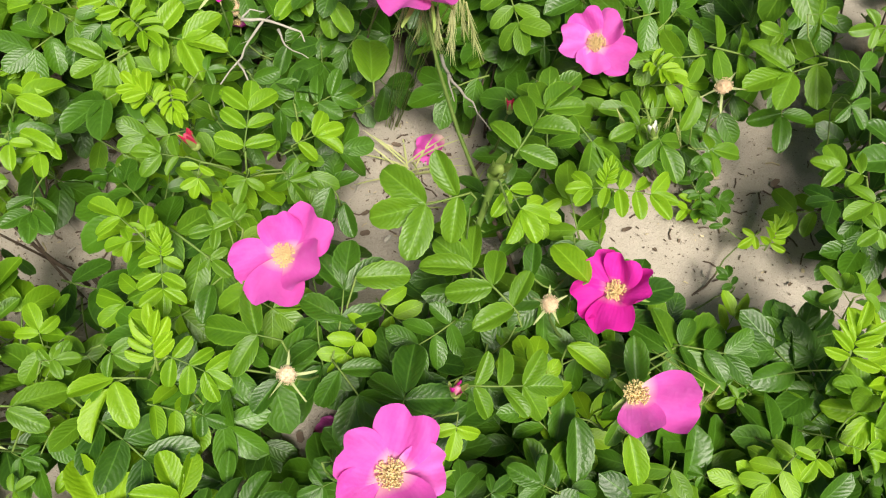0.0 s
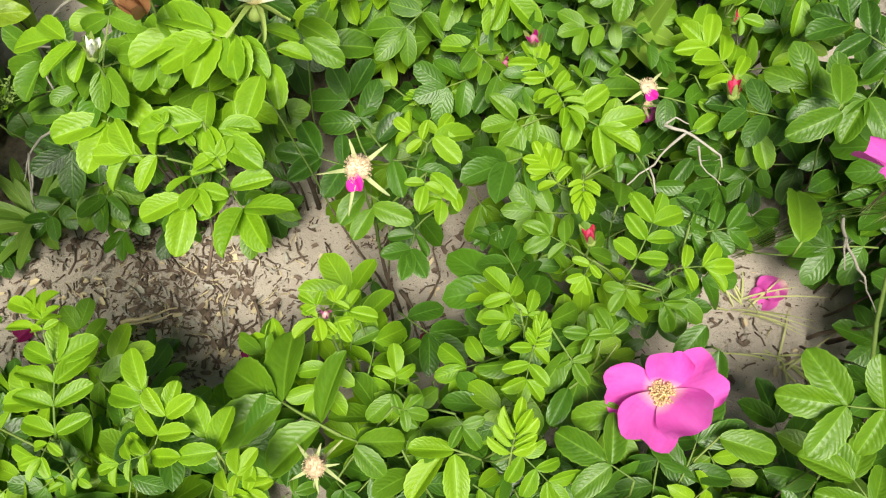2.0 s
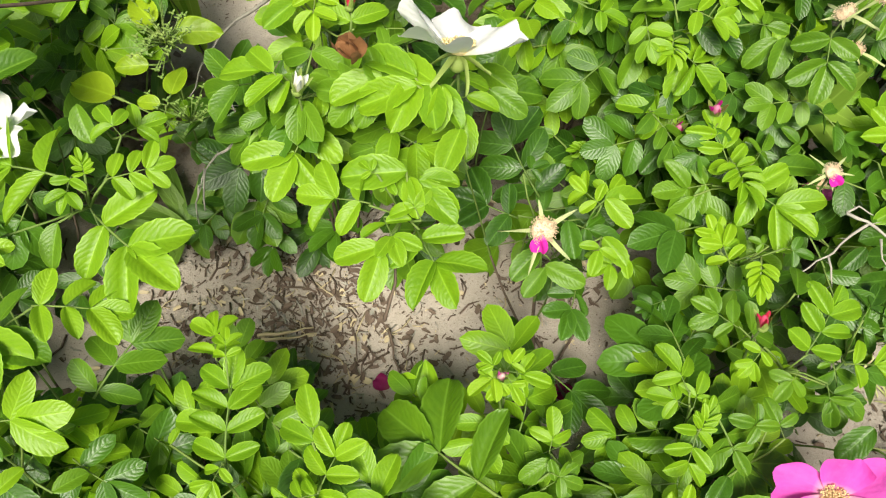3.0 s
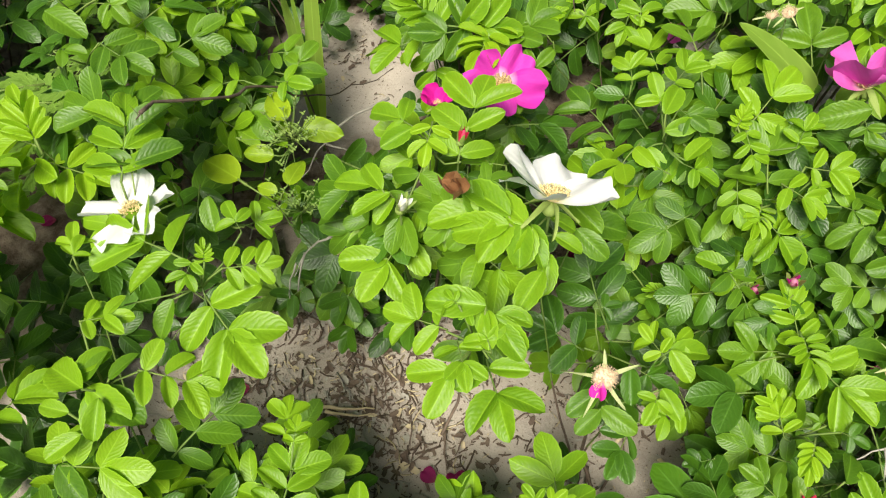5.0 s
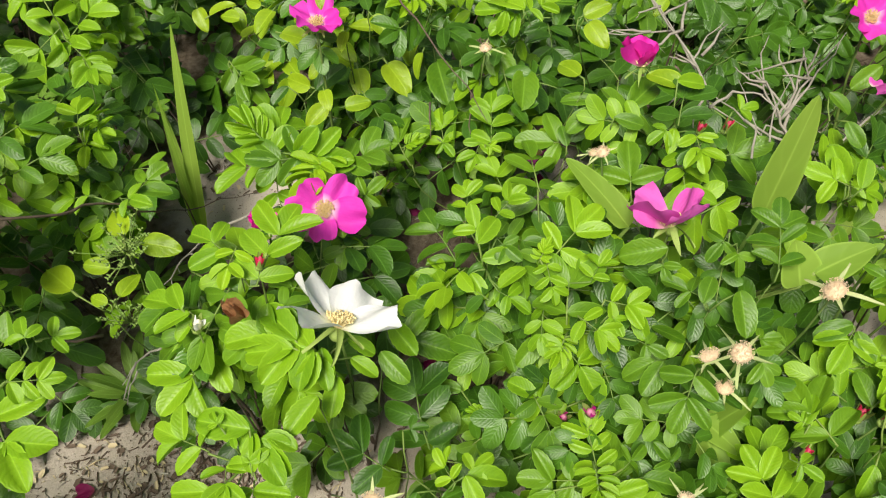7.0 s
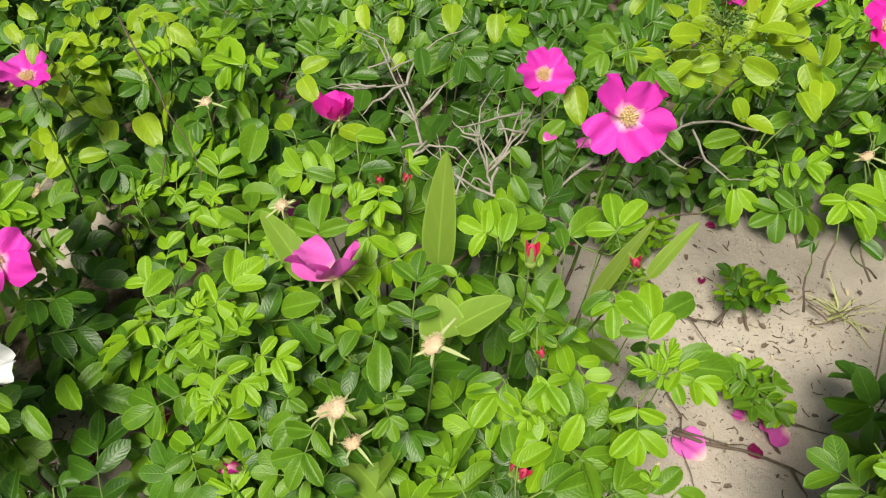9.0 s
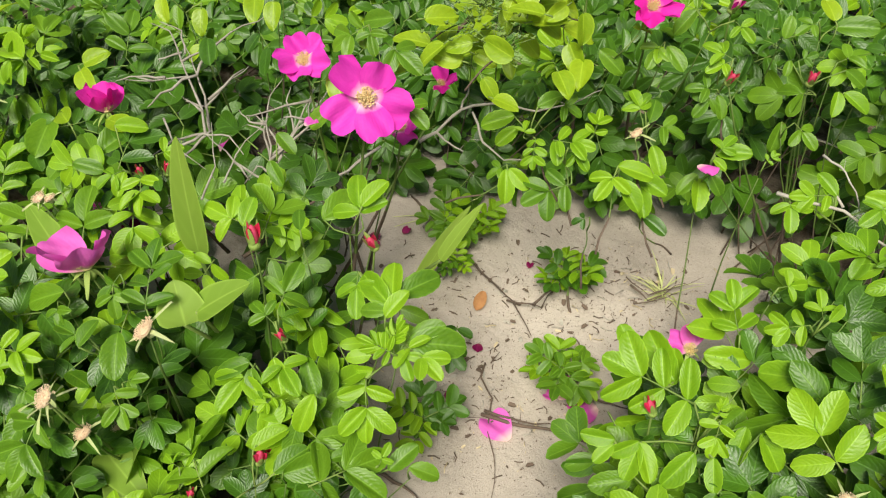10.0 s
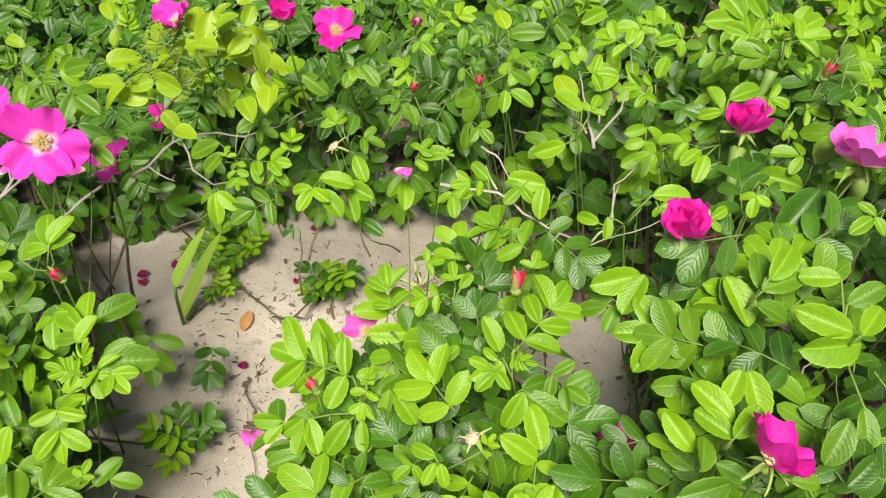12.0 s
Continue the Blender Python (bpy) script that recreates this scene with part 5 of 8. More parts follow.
leaf(b, "m", 0, -0.006, 1.304, 0.342, -117, -31, 0.027)
shoot(b, 0.023, 1.272, 0.265)
leaf(b, "n", 1, 0.025, 1.267, 0.292, -7, 27, 0.034)
leaf(b, "n", 0, 0.020, 1.282, 0.285, -80, 23, 0.039)
leaf(b, "n", 0, 0.023, 1.269, 0.285, -94, -17, 0.020)
shoot(b, 0.048, 1.447, 0.370)
leaf(b, "m", 0, 0.054, 1.468, 0.382, -72, 16, 0.047)
leaf(b, "m", 1, 0.043, 1.426, 0.403, 157, -15, 0.031)
shoot(b, 0.016, 1.404, 0.388)
leaf(b, "m", 0, 0.016, 1.404, 0.410, -160, -35, 0.025)
shoot(b, 0.112, 1.491, 0.382)
leaf(b, "m", 0, 0.112, 1.491, 0.404, -115, -25, 0.036)
shoot(b, 0.071, 1.356, 0.361)
leaf(b, "m", 1, 0.052, 1.355, 0.389, -49, 30, 0.022)
leaf(b, "m", 0, 0.045, 1.352, 0.388, -165, -34, 0.017)
leaf(b, "m", 1, 0.088, 1.334, 0.371, 87, -16, 0.044)
leaf(b, "m", 0, 0.098, 1.384, 0.383, -79, -14, 0.029)
shoot(b, 0.083, 1.409, 0.352)
leaf(b, "m", 1, 0.083, 1.409, 0.374, -36, 19, 0.040)
shoot(b, 0.107, 1.358, 0.350)
leaf(b, "n", 0, 0.110, 1.360, 0.372, -92, -20, 0.033)
leaf(b, "n", 0, 0.105, 1.355, 0.373, -160, -33, 0.028)
shoot(b, 0.074, 1.322, 0.312)
leaf(b, "m", 0, 0.066, 1.335, 0.323, -149, -46, 0.035)
leaf(b, "m", 1, 0.082, 1.310, 0.344, -106, -17, 0.038)
shoot(b, 0.086, 1.227, 0.322)
leaf(b, "n", 2, 0.086, 1.227, 0.344, -33, 33, 0.016)
shoot(b, 0.183, 1.409, 0.372)
leaf(b, "n", 1, 0.183, 1.409, 0.394, -72, 8, 0.043)
b = bush(-0.470, 0.264, "low rose bush with fresh green pleated leaves in sand")
shoot(b, -0.477, 0.257, 0.282)
leaf(b, "n", 2, -0.490, 0.238, 0.314, 106, -2, 0.052)
leaf(b, "y", 1, -0.494, 0.256, 0.325, 82, 4, 0.016)
leaf(b, "n", 1, -0.495, 0.263, 0.312, -117, 4, 0.017)
leaf(b, "n", 1, -0.458, 0.252, 0.299, 63, 21, 0.034)
leaf(b, "n", 0, -0.472, 0.272, 0.303, -105, -6, 0.035)
leaf(b, "n", 0, -0.473, 0.274, 0.309, -61, -0, 0.023)
leaf(b, "n", 2, -0.486, 0.246, 0.290, -132, 6, 0.042)
leaf(b, "n", 2, -0.462, 0.254, 0.281, -125, 5, 0.067)
leaf(b, "n", 0, -0.473, 0.222, 0.296, 129, -9, 0.033)
leaf(b, "n", 0, -0.473, 0.222, 0.289, -167, -9, 0.035)
leaf(b, "n", 0, -0.480, 0.271, 0.319, 122, 4, 0.045)
leaf(b, "n", 0, -0.473, 0.280, 0.309, -73, -2, 0.026)
leaf(b, "n", 0, -0.473, 0.276, 0.307, -103, -15, 0.034)
leaf(b, "n", 0, -0.480, 0.274, 0.310, -141, -17, 0.029)
shoot(b, -0.470, 0.329, 0.286)
leaf(b, "n", 0, -0.470, 0.329, 0.308, -173, -4, 0.037)
b = bush(-0.275, 0.854, "low rose bush with fresh green pleated leaves in sand")
shoot(b, -0.310, 0.895, 0.335)
leaf(b, "m", 0, -0.327, 0.914, 0.353, -98, -12, 0.029)
leaf(b, "m", 0, -0.292, 0.875, 0.360, -110, -22, 0.028)
shoot(b, -0.215, 0.985, 0.389)
leaf(b, "m", 1, -0.215, 0.985, 0.411, -95, -11, 0.042)
shoot(b, -0.251, 0.804, 0.329)
leaf(b, "n", 1, -0.253, 0.807, 0.347, 111, 6, 0.046)
leaf(b, "n", 0, -0.257, 0.808, 0.347, 58, 28, 0.039)
leaf(b, "n", 0, -0.242, 0.798, 0.359, 22, 31, 0.029)
b = bush(-0.189, 0.742, "low rose bush with fresh green pleated leaves in sand")
shoot(b, -0.158, 0.758, 0.281)
leaf(b, "m", 1, -0.176, 0.772, 0.314, 9, 34, 0.048)
leaf(b, "n", 1, -0.152, 0.745, 0.294, -107, -5, 0.045)
leaf(b, "n", 0, -0.150, 0.741, 0.296, -124, -23, 0.032)
leaf(b, "m", 0, -0.131, 0.764, 0.290, -127, -12, 0.033)
leaf(b, "m", 1, -0.171, 0.762, 0.310, 82, 4, 0.032)
leaf(b, "m", 1, -0.169, 0.763, 0.312, -19, 11, 0.023)
shoot(b, -0.167, 0.731, 0.244)
leaf(b, "n", 1, -0.179, 0.737, 0.264, -169, -14, 0.054)
leaf(b, "m", 0, -0.180, 0.733, 0.268, 146, -15, 0.035)
leaf(b, "m", 0, -0.174, 0.730, 0.268, -122, -17, 0.031)
leaf(b, "y", 2, -0.137, 0.725, 0.266, 177, -6, 0.021)
shoot(b, -0.126, 0.694, 0.215)
leaf(b, "n", 0, -0.126, 0.695, 0.242, 4, 36, 0.037)
leaf(b, "m", 0, -0.127, 0.693, 0.232, 58, 28, 0.032)
b = bush(-0.205, 0.151, "low rose bush with fresh green pleated leaves in sand")
shoot(b, -0.228, 0.164, 0.156)
leaf(b, "f", 0, -0.209, 0.165, 0.195, 7, 18, 0.031)
leaf(b, "n", 3, -0.206, 0.173, 0.183, -111, -17, 0.052)
leaf(b, "n", 0, -0.250, 0.161, 0.167, 107, 7, 0.033)
leaf(b, "n", 0, -0.248, 0.158, 0.167, -156, -10, 0.036)
shoot(b, -0.124, 0.175, 0.145)
leaf(b, "m", 1, -0.121, 0.185, 0.181, 81, 2, 0.064)
leaf(b, "d", 0, -0.127, 0.164, 0.154, 136, -2, 0.031)
shoot(b, -0.256, 0.156, 0.132)
leaf(b, "y", 0, -0.256, 0.156, 0.154, 163, -1, 0.040)
shoot(b, -0.173, 0.093, 0.089)
leaf(b, "d", 0, -0.181, 0.096, 0.089, 63, 26, 0.046)
leaf(b, "d", 0, -0.164, 0.089, 0.134, -6, 8, 0.023)
shoot(b, -0.194, 0.142, 0.123)
leaf(b, "d", 1, -0.194, 0.142, 0.145, -110, -13, 0.030)
shoot(b, -0.246, 0.120, 0.083)
leaf(b, "m", 1, -0.246, 0.120, 0.105, -114, 2, 0.030)
b = bush(-0.352, 0.296, "low rose bush with fresh green pleated leaves in sand")
shoot(b, -0.373, 0.317, 0.198)
leaf(b, "m", 0, -0.386, 0.311, 0.225, 162, 0, 0.031)
leaf(b, "m", 0, -0.378, 0.306, 0.217, -89, -0, 0.033)
leaf(b, "m", 0, -0.378, 0.302, 0.218, 173, 3, 0.027)
leaf(b, "n", 1, -0.349, 0.349, 0.221, -169, -13, 0.033)
shoot(b, -0.342, 0.347, 0.167)
leaf(b, "n", 0, -0.349, 0.357, 0.207, -116, -6, 0.029)
leaf(b, "n", 2, -0.323, 0.358, 0.198, 148, -5, 0.040)
leaf(b, "d", 2, -0.353, 0.327, 0.161, -170, 9, 0.052)
shoot(b, -0.281, 0.351, 0.147)
leaf(b, "d", 2, -0.281, 0.351, 0.169, 138, -5, 0.028)
b = bush(-0.593, 0.727, "low rose bush with fresh green pleated leaves in sand")
shoot(b, -0.649, 0.690, 0.205)
leaf(b, "n", 2, -0.657, 0.681, 0.216, 56, 18, 0.057)
leaf(b, "n", 1, -0.671, 0.681, 0.225, -91, -19, 0.031)
leaf(b, "n", 2, -0.619, 0.707, 0.239, -160, -25, 0.045)
shoot(b, -0.609, 0.703, 0.216)
leaf(b, "n", 3, -0.608, 0.705, 0.236, 39, 23, 0.075)
leaf(b, "y", 1, -0.610, 0.700, 0.241, -76, 1, 0.022)
shoot(b, -0.635, 0.761, 0.225)
leaf(b, "m", 0, -0.635, 0.761, 0.247, 41, 30, 0.043)
shoot(b, -0.527, 0.747, 0.238)
leaf(b, "m", 0, -0.527, 0.747, 0.260, 60, 27, 0.025)
b = bush(-0.648, 0.131, "low rose bush with fresh green pleated leaves in sand")
shoot(b, -0.581, 0.057, 0.167)
leaf(b, "d", 2, -0.592, 0.056, 0.168, 99, -13, 0.074)
shoot(b, -0.759, 0.154, 0.312)
leaf(b, "m", 3, -0.762, 0.168, 0.344, 57, 2, 0.101)
leaf(b, "n", 0, -0.752, 0.138, 0.315, -15, 8, 0.034)
leaf(b, "n", 3, -0.762, 0.157, 0.344, 49, 9, 0.087)
shoot(b, -0.766, 0.195, 0.273)
leaf(b, "n", 1, -0.766, 0.195, 0.295, 61, 22, 0.025)
shoot(b, -0.663, 0.145, 0.305)
leaf(b, "n", 2, -0.675, 0.147, 0.332, 107, -9, 0.085)
leaf(b, "n", 2, -0.670, 0.152, 0.331, -157, -12, 0.028)
leaf(b, "f", 0, -0.658, 0.154, 0.337, 49, 21, 0.013)
leaf(b, "n", 3, -0.648, 0.161, 0.331, -38, -3, 0.045)
leaf(b, "n", 1, -0.655, 0.189, 0.340, 78, 10, 0.031)
leaf(b, "n", 2, -0.658, 0.142, 0.300, -97, 4, 0.086)
leaf(b, "m", 0, -0.663, 0.122, 0.318, -161, -17, 0.031)
leaf(b, "n", 1, -0.681, 0.094, 0.326, 175, 14, 0.031)
shoot(b, -0.687, 0.197, 0.307)
leaf(b, "n", 1, -0.673, 0.200, 0.318, -26, -0, 0.031)
leaf(b, "m", 0, -0.701, 0.195, 0.340, -133, -14, 0.027)
shoot(b, -0.659, 0.045, 0.292)
leaf(b, "n", 2, -0.687, 0.064, 0.338, -38, -5, 0.037)
leaf(b, "n", 3, -0.643, 0.068, 0.306, -55, -11, 0.063)
leaf(b, "m", 0, -0.658, 0.038, 0.318, 15, 16, 0.025)
leaf(b, "m", 0, -0.657, 0.039, 0.300, -80, 14, 0.046)
leaf(b, "m", 0, -0.650, 0.051, 0.312, 3, 11, 0.025)
leaf(b, "n", 0, -0.651, 0.034, 0.323, 97, -10, 0.045)
leaf(b, "n", 0, -0.659, 0.036, 0.308, -86, 2, 0.041)
leaf(b, "n", 0, -0.667, 0.038, 0.320, -6, -1, 0.027)
leaf(b, "n", 0, -0.657, 0.034, 0.305, -124, -10, 0.033)
shoot(b, -0.742, 0.090, 0.306)
leaf(b, "y", 1, -0.740, 0.087, 0.328, 30, 11, 0.025)
leaf(b, "y", 1, -0.745, 0.093, 0.328, 48, 11, 0.028)
shoot(b, -0.642, 0.020, 0.276)
leaf(b, "n", 0, -0.641, 0.038, 0.315, -145, -12, 0.028)
leaf(b, "n", 0, -0.652, 0.017, 0.309, 117, 8, 0.023)
leaf(b, "m", 0, -0.635, 0.012, 0.269, -97, -17, 0.028)
leaf(b, "n", 0, -0.639, 0.013, 0.298, 166, -1, 0.028)
shoot(b, -0.549, 0.110, 0.214)
leaf(b, "n", 2, -0.549, 0.110, 0.236, 46, -7, 0.041)
shoot(b, -0.690, 0.061, 0.027)
leaf(b, "d", 1, -0.690, 0.061, 0.049, -19, 4, 0.032)
shoot(b, -0.590, 0.147, 0.027)
leaf(b, "m", 1, -0.602, 0.140, 0.053, -4, -7, 0.044)
leaf(b, "d", 1, -0.614, 0.143, 0.046, -68, 12, 0.035)
leaf(b, "d", 1, -0.553, 0.158, 0.047, 45, 9, 0.034)
shoot(b, -0.550, 0.159, 0.026)
leaf(b, "d", 0, -0.550, 0.159, 0.048, -15, 7, 0.025)
shoot(b, -0.615, -0.018, 0.234)
leaf(b, "n", 0, -0.605, -0.037, 0.261, -8, -6, 0.022)
leaf(b, "m", 0, -0.616, -0.038, 0.273, 89, -9, 0.040)
leaf(b, "m", 1, -0.615, -0.001, 0.236, -22, -10, 0.025)
leaf(b, "m", 0, -0.619, 0.004, 0.265, 62, 17, 0.022)
leaf(b, "m", 0, -0.587, -0.019, 0.234, -23, -2, 0.023)
leaf(b, "m", 0, -0.649, -0.015, 0.269, -100, 13, 0.035)
b = bush(-0.692, 0.771, "low rose bush with fresh green pleated leaves in sand")
shoot(b, -0.758, 0.775, 0.221)
leaf(b, "m", 0, -0.758, 0.775, 0.243, -129, 1, 0.066)
shoot(b, -0.671, 0.800, 0.263)
leaf(b, "m", 0, -0.641, 0.809, 0.274, -142, -0, 0.060)
leaf(b, "m", 0, -0.685, 0.789, 0.293, -131, -24, 0.033)
leaf(b, "m", 0, -0.686, 0.802, 0.289, -103, -15, 0.042)
shoot(b, -0.660, 0.813, 0.323)
leaf(b, "n", 1, -0.660, 0.813, 0.347, 123, -7, 0.055)
leaf(b, "n", 0, -0.652, 0.808, 0.353, 84, -2, 0.070)
leaf(b, "n", 0, -0.669, 0.814, 0.338, 160, -26, 0.037)
leaf(b, "n", 0, -0.666, 0.816, 0.338, -156, -34, 0.027)
leaf(b, "y", 2, -0.651, 0.811, 0.348, -26, 14, 0.043)
shoot(b, -0.709, 0.763, 0.255)
leaf(b, "d", 1, -0.709, 0.763, 0.277, -133, -33, 0.038)
b = bush(-0.400, 0.780, "low rose bush with fresh green pleated leaves in sand")
shoot(b, -0.483, 0.761, 0.292)
leaf(b, "m", 1, -0.484, 0.762, 0.303, -3, 23, 0.078)
leaf(b, "m", 0, -0.483, 0.759, 0.324, -59, -6, 0.031)
shoot(b, -0.425, 0.790, 0.317)
leaf(b, "n", 1, -0.426, 0.784, 0.330, 155, -15, 0.033)
leaf(b, "n", 0, -0.425, 0.785, 0.327, -157, -22, 0.027)
leaf(b, "n", 2, -0.405, 0.793, 0.329, -130, -14, 0.048)
leaf(b, "n", 0, -0.444, 0.800, 0.370, -45, -8, 0.031)
shoot(b, -0.432, 0.694, 0.255)
leaf(b, "m", 1, -0.417, 0.712, 0.278, 38, 25, 0.068)
leaf(b, "m", 0, -0.447, 0.676, 0.276, 6, 30, 0.025)
shoot(b, -0.381, 0.803, 0.341)
leaf(b, "n", 1, -0.381, 0.803, 0.363, -30, 10, 0.028)
b = bush(0.345, 1.282, "low rose bush with fresh green pleated leaves in sand")
shoot(b, 0.234, 1.209, 0.345)
leaf(b, "m", 1, 0.234, 1.209, 0.367, -106, -32, 0.028)
shoot(b, 0.227, 1.279, 0.393)
leaf(b, "y", 0, 0.225, 1.248, 0.407, 129, -22, 0.034)
leaf(b, "n", 0, 0.224, 1.294, 0.423, 73, 14, 0.037)
leaf(b, "n", 1, 0.232, 1.293, 0.415, -2, 25, 0.032)
shoot(b, 0.274, 1.383, 0.394)
leaf(b, "n", 1, 0.274, 1.383, 0.416, 171, -23, 0.028)
shoot(b, 0.373, 1.320, 0.418)
leaf(b, "d", 1, 0.374, 1.343, 0.426, 102, 17, 0.052)
leaf(b, "n", 1, 0.374, 1.319, 0.445, 52, 28, 0.046)
leaf(b, "n", 0, 0.365, 1.331, 0.466, -49, 18, 0.035)
leaf(b, "n", 0, 0.402, 1.317, 0.460, 10, 26, 0.032)
leaf(b, "n", 1, 0.392, 1.339, 0.475, -78, -9, 0.031)
leaf(b, "n", 1, 0.355, 1.315, 0.410, 92, -1, 0.045)
leaf(b, "n", 0, 0.357, 1.300, 0.417, 152, -14, 0.026)
leaf(b, "n", 0, 0.365, 1.295, 0.416, -178, -25, 0.030)
shoot(b, 0.321, 1.300, 0.377)
leaf(b, "n", 1, 0.321, 1.300, 0.399, 113, -15, 0.031)
shoot(b, 0.309, 1.213, 0.346)
leaf(b, "d", 2, 0.325, 1.230, 0.372, 27, 34, 0.026)
leaf(b, "n", 0, 0.292, 1.195, 0.364, 85, -1, 0.025)
shoot(b, 0.464, 1.303, 0.404)
leaf(b, "n", 0, 0.464, 1.295, 0.414, 102, 16, 0.043)
leaf(b, "n", 1, 0.464, 1.311, 0.439, 101, 10, 0.042)
shoot(b, 0.470, 1.199, 0.466)
leaf(b, "d", 0, 0.470, 1.199, 0.488, 160, -15, 0.053)
shoot(b, 0.426, 1.340, 0.438)
leaf(b, "n", 1, 0.429, 1.355, 0.464, -95, 5, 0.034)
leaf(b, "n", 1, 0.422, 1.325, 0.456, -79, -18, 0.021)
shoot(b, 0.468, 1.349, 0.484)
leaf(b, "n", 1, 0.474, 1.326, 0.488, -14, 26, 0.027)
leaf(b, "n", 1, 0.456, 1.363, 0.522, -43, 0, 0.041)
leaf(b, "n", 1, 0.473, 1.359, 0.508, -65, -5, 0.024)
shoot(b, 0.447, 1.374, 0.520)
leaf(b, "n", 1, 0.447, 1.374, 0.542, -24, 13, 0.036)
b = bush(-0.623, 0.327, "low rose bush with fresh green pleated leaves in sand")
shoot(b, -0.609, 0.311, 0.277)
leaf(b, "n", 0, -0.625, 0.300, 0.313, 111, -4, 0.037)
leaf(b, "n", 0, -0.615, 0.300, 0.317, 73, 6, 0.030)
leaf(b, "n", 0, -0.611, 0.304, 0.313, 153, -13, 0.035)
leaf(b, "n", 0, -0.609, 0.307, 0.303, 177, -19, 0.026)
leaf(b, "n", 0, -0.594, 0.325, 0.277, -150, -7, 0.018)
leaf(b, "n", 0, -0.599, 0.328, 0.273, -148, -22, 0.025)
shoot(b, -0.616, 0.362, 0.308)
leaf(b, "n", 1, -0.629, 0.363, 0.328, 94, -4, 0.054)
leaf(b, "n", 0, -0.634, 0.360, 0.327, 162, -4, 0.031)
leaf(b, "y", 2, -0.619, 0.368, 0.340, -148, -19, 0.040)
leaf(b, "n", 3, -0.580, 0.359, 0.325, 25, 18, 0.085)
shoot(b, -0.566, 0.335, 0.278)
leaf(b, "m", 1, -0.560, 0.354, 0.314, -24, 4, 0.035)
leaf(b, "m", 0, -0.551, 0.324, 0.304, -17, 4, 0.028)
leaf(b, "n", 0, -0.586, 0.327, 0.283, -118, -19, 0.035)
shoot(b, -0.596, 0.313, 0.236)
leaf(b, "n", 2, -0.596, 0.313, 0.258, -176, -9, 0.077)
b = bush(0.161, 0.236, "low rose bush with dark green pleated leaves in sand")
shoot(b, 0.139, 0.319, 0.159)
leaf(b, "n", 2, 0.141, 0.317, 0.184, 94, 0, 0.039)
leaf(b, "n", 3, 0.143, 0.321, 0.175, -103, 2, 0.054)
leaf(b, "f", 0, 0.134, 0.321, 0.185, -20, 25, 0.018)
shoot(b, 0.047, 0.302, 0.195)
leaf(b, "n", 2, 0.047, 0.302, 0.217, -148, -19, 0.052)
shoot(b, 0.091, 0.238, 0.156)
leaf(b, "d", 0, 0.071, 0.245, 0.167, -11, 16, 0.028)
leaf(b, "n", 0, 0.112, 0.230, 0.189, 32, 4, 0.041)
shoot(b, 0.101, 0.182, 0.103)
leaf(b, "n", 0, 0.102, 0.198, 0.136, -126, -5, 0.041)
leaf(b, "d", 0, 0.101, 0.166, 0.114, 164, -13, 0.040)
shoot(b, 0.126, 0.130, 0.130)
leaf(b, "d", 0, 0.105, 0.140, 0.129, 177, -8, 0.046)
leaf(b, "n", 0, 0.137, 0.118, 0.168, -174, -11, 0.035)
leaf(b, "m", 0, 0.134, 0.133, 0.158, 155, -11, 0.023)
shoot(b, 0.166, 0.177, 0.090)
leaf(b, "m", 1, 0.174, 0.183, 0.108, -54, -6, 0.090)
leaf(b, "d", 0, 0.159, 0.170, 0.117, -3, 31, 0.038)
shoot(b, 0.264, 0.180, 0.068)
leaf(b, "d", 0, 0.268, 0.202, 0.094, 39, 5, 0.027)
leaf(b, "d", 2, 0.266, 0.170, 0.083, 46, 3, 0.042)
leaf(b, "m", 1, 0.258, 0.168, 0.091, 106, 1, 0.026)
shoot(b, 0.249, 0.100, 0.072)
leaf(b, "m", 0, 0.259, 0.114, 0.095, -18, -3, 0.042)
leaf(b, "m", 0, 0.251, 0.095, 0.113, -57, -1, 0.042)
leaf(b, "d", 0, 0.265, 0.105, 0.073, 55, 8, 0.031)
leaf(b, "d", 0, 0.253, 0.089, 0.092, 76, 18, 0.032)
leaf(b, "d", 1, 0.216, 0.097, 0.098, 65, -9, 0.023)
shoot(b, 0.275, 0.108, 0.143)
leaf(b, "y", 1, 0.275, 0.108, 0.165, 142, 2, 0.028)
shoot(b, 0.319, 0.129, 0.105)
leaf(b, "n", 2, 0.316, 0.118, 0.127, -107, -6, 0.031)
leaf(b, "m", 1, 0.322, 0.140, 0.126, -50, 5, 0.035)
shoot(b, 0.340, 0.218, 0.112)
leaf(b, "m", 1, 0.341, 0.235, 0.138, 37, 14, 0.036)
leaf(b, "d", 1, 0.344, 0.229, 0.113, 69, 24, 0.043)
leaf(b, "m", 1, 0.330, 0.228, 0.161, -60, -10, 0.036)
leaf(b, "m", 1, 0.346, 0.182, 0.125, 120, 11, 0.043)
shoot(b, 0.319, 0.179, 0.128)
leaf(b, "f", 0, 0.319, 0.179, 0.150, -22, 13, 0.036)
shoot(b, 0.285, 0.287, 0.024)
leaf(b, "d", 2, 0.285, 0.287, 0.046, 42, 20, 0.026)
b = bush(-0.949, 0.560, "low rose bush with fresh green pleated leaves in sand")
shoot(b, -0.938, 0.574, 0.242)
leaf(b, "m", 2, -0.952, 0.582, 0.248, -83, -38, 0.074)
shoot(b, -0.944, 0.448, 0.218)
leaf(b, "m", 2, -0.944, 0.448, 0.240, -11, 20, 0.037)
shoot(b, -0.963, 0.581, 0.202)
leaf(b, "m", 2, -0.963, 0.581, 0.224, -88, 12, 0.068)
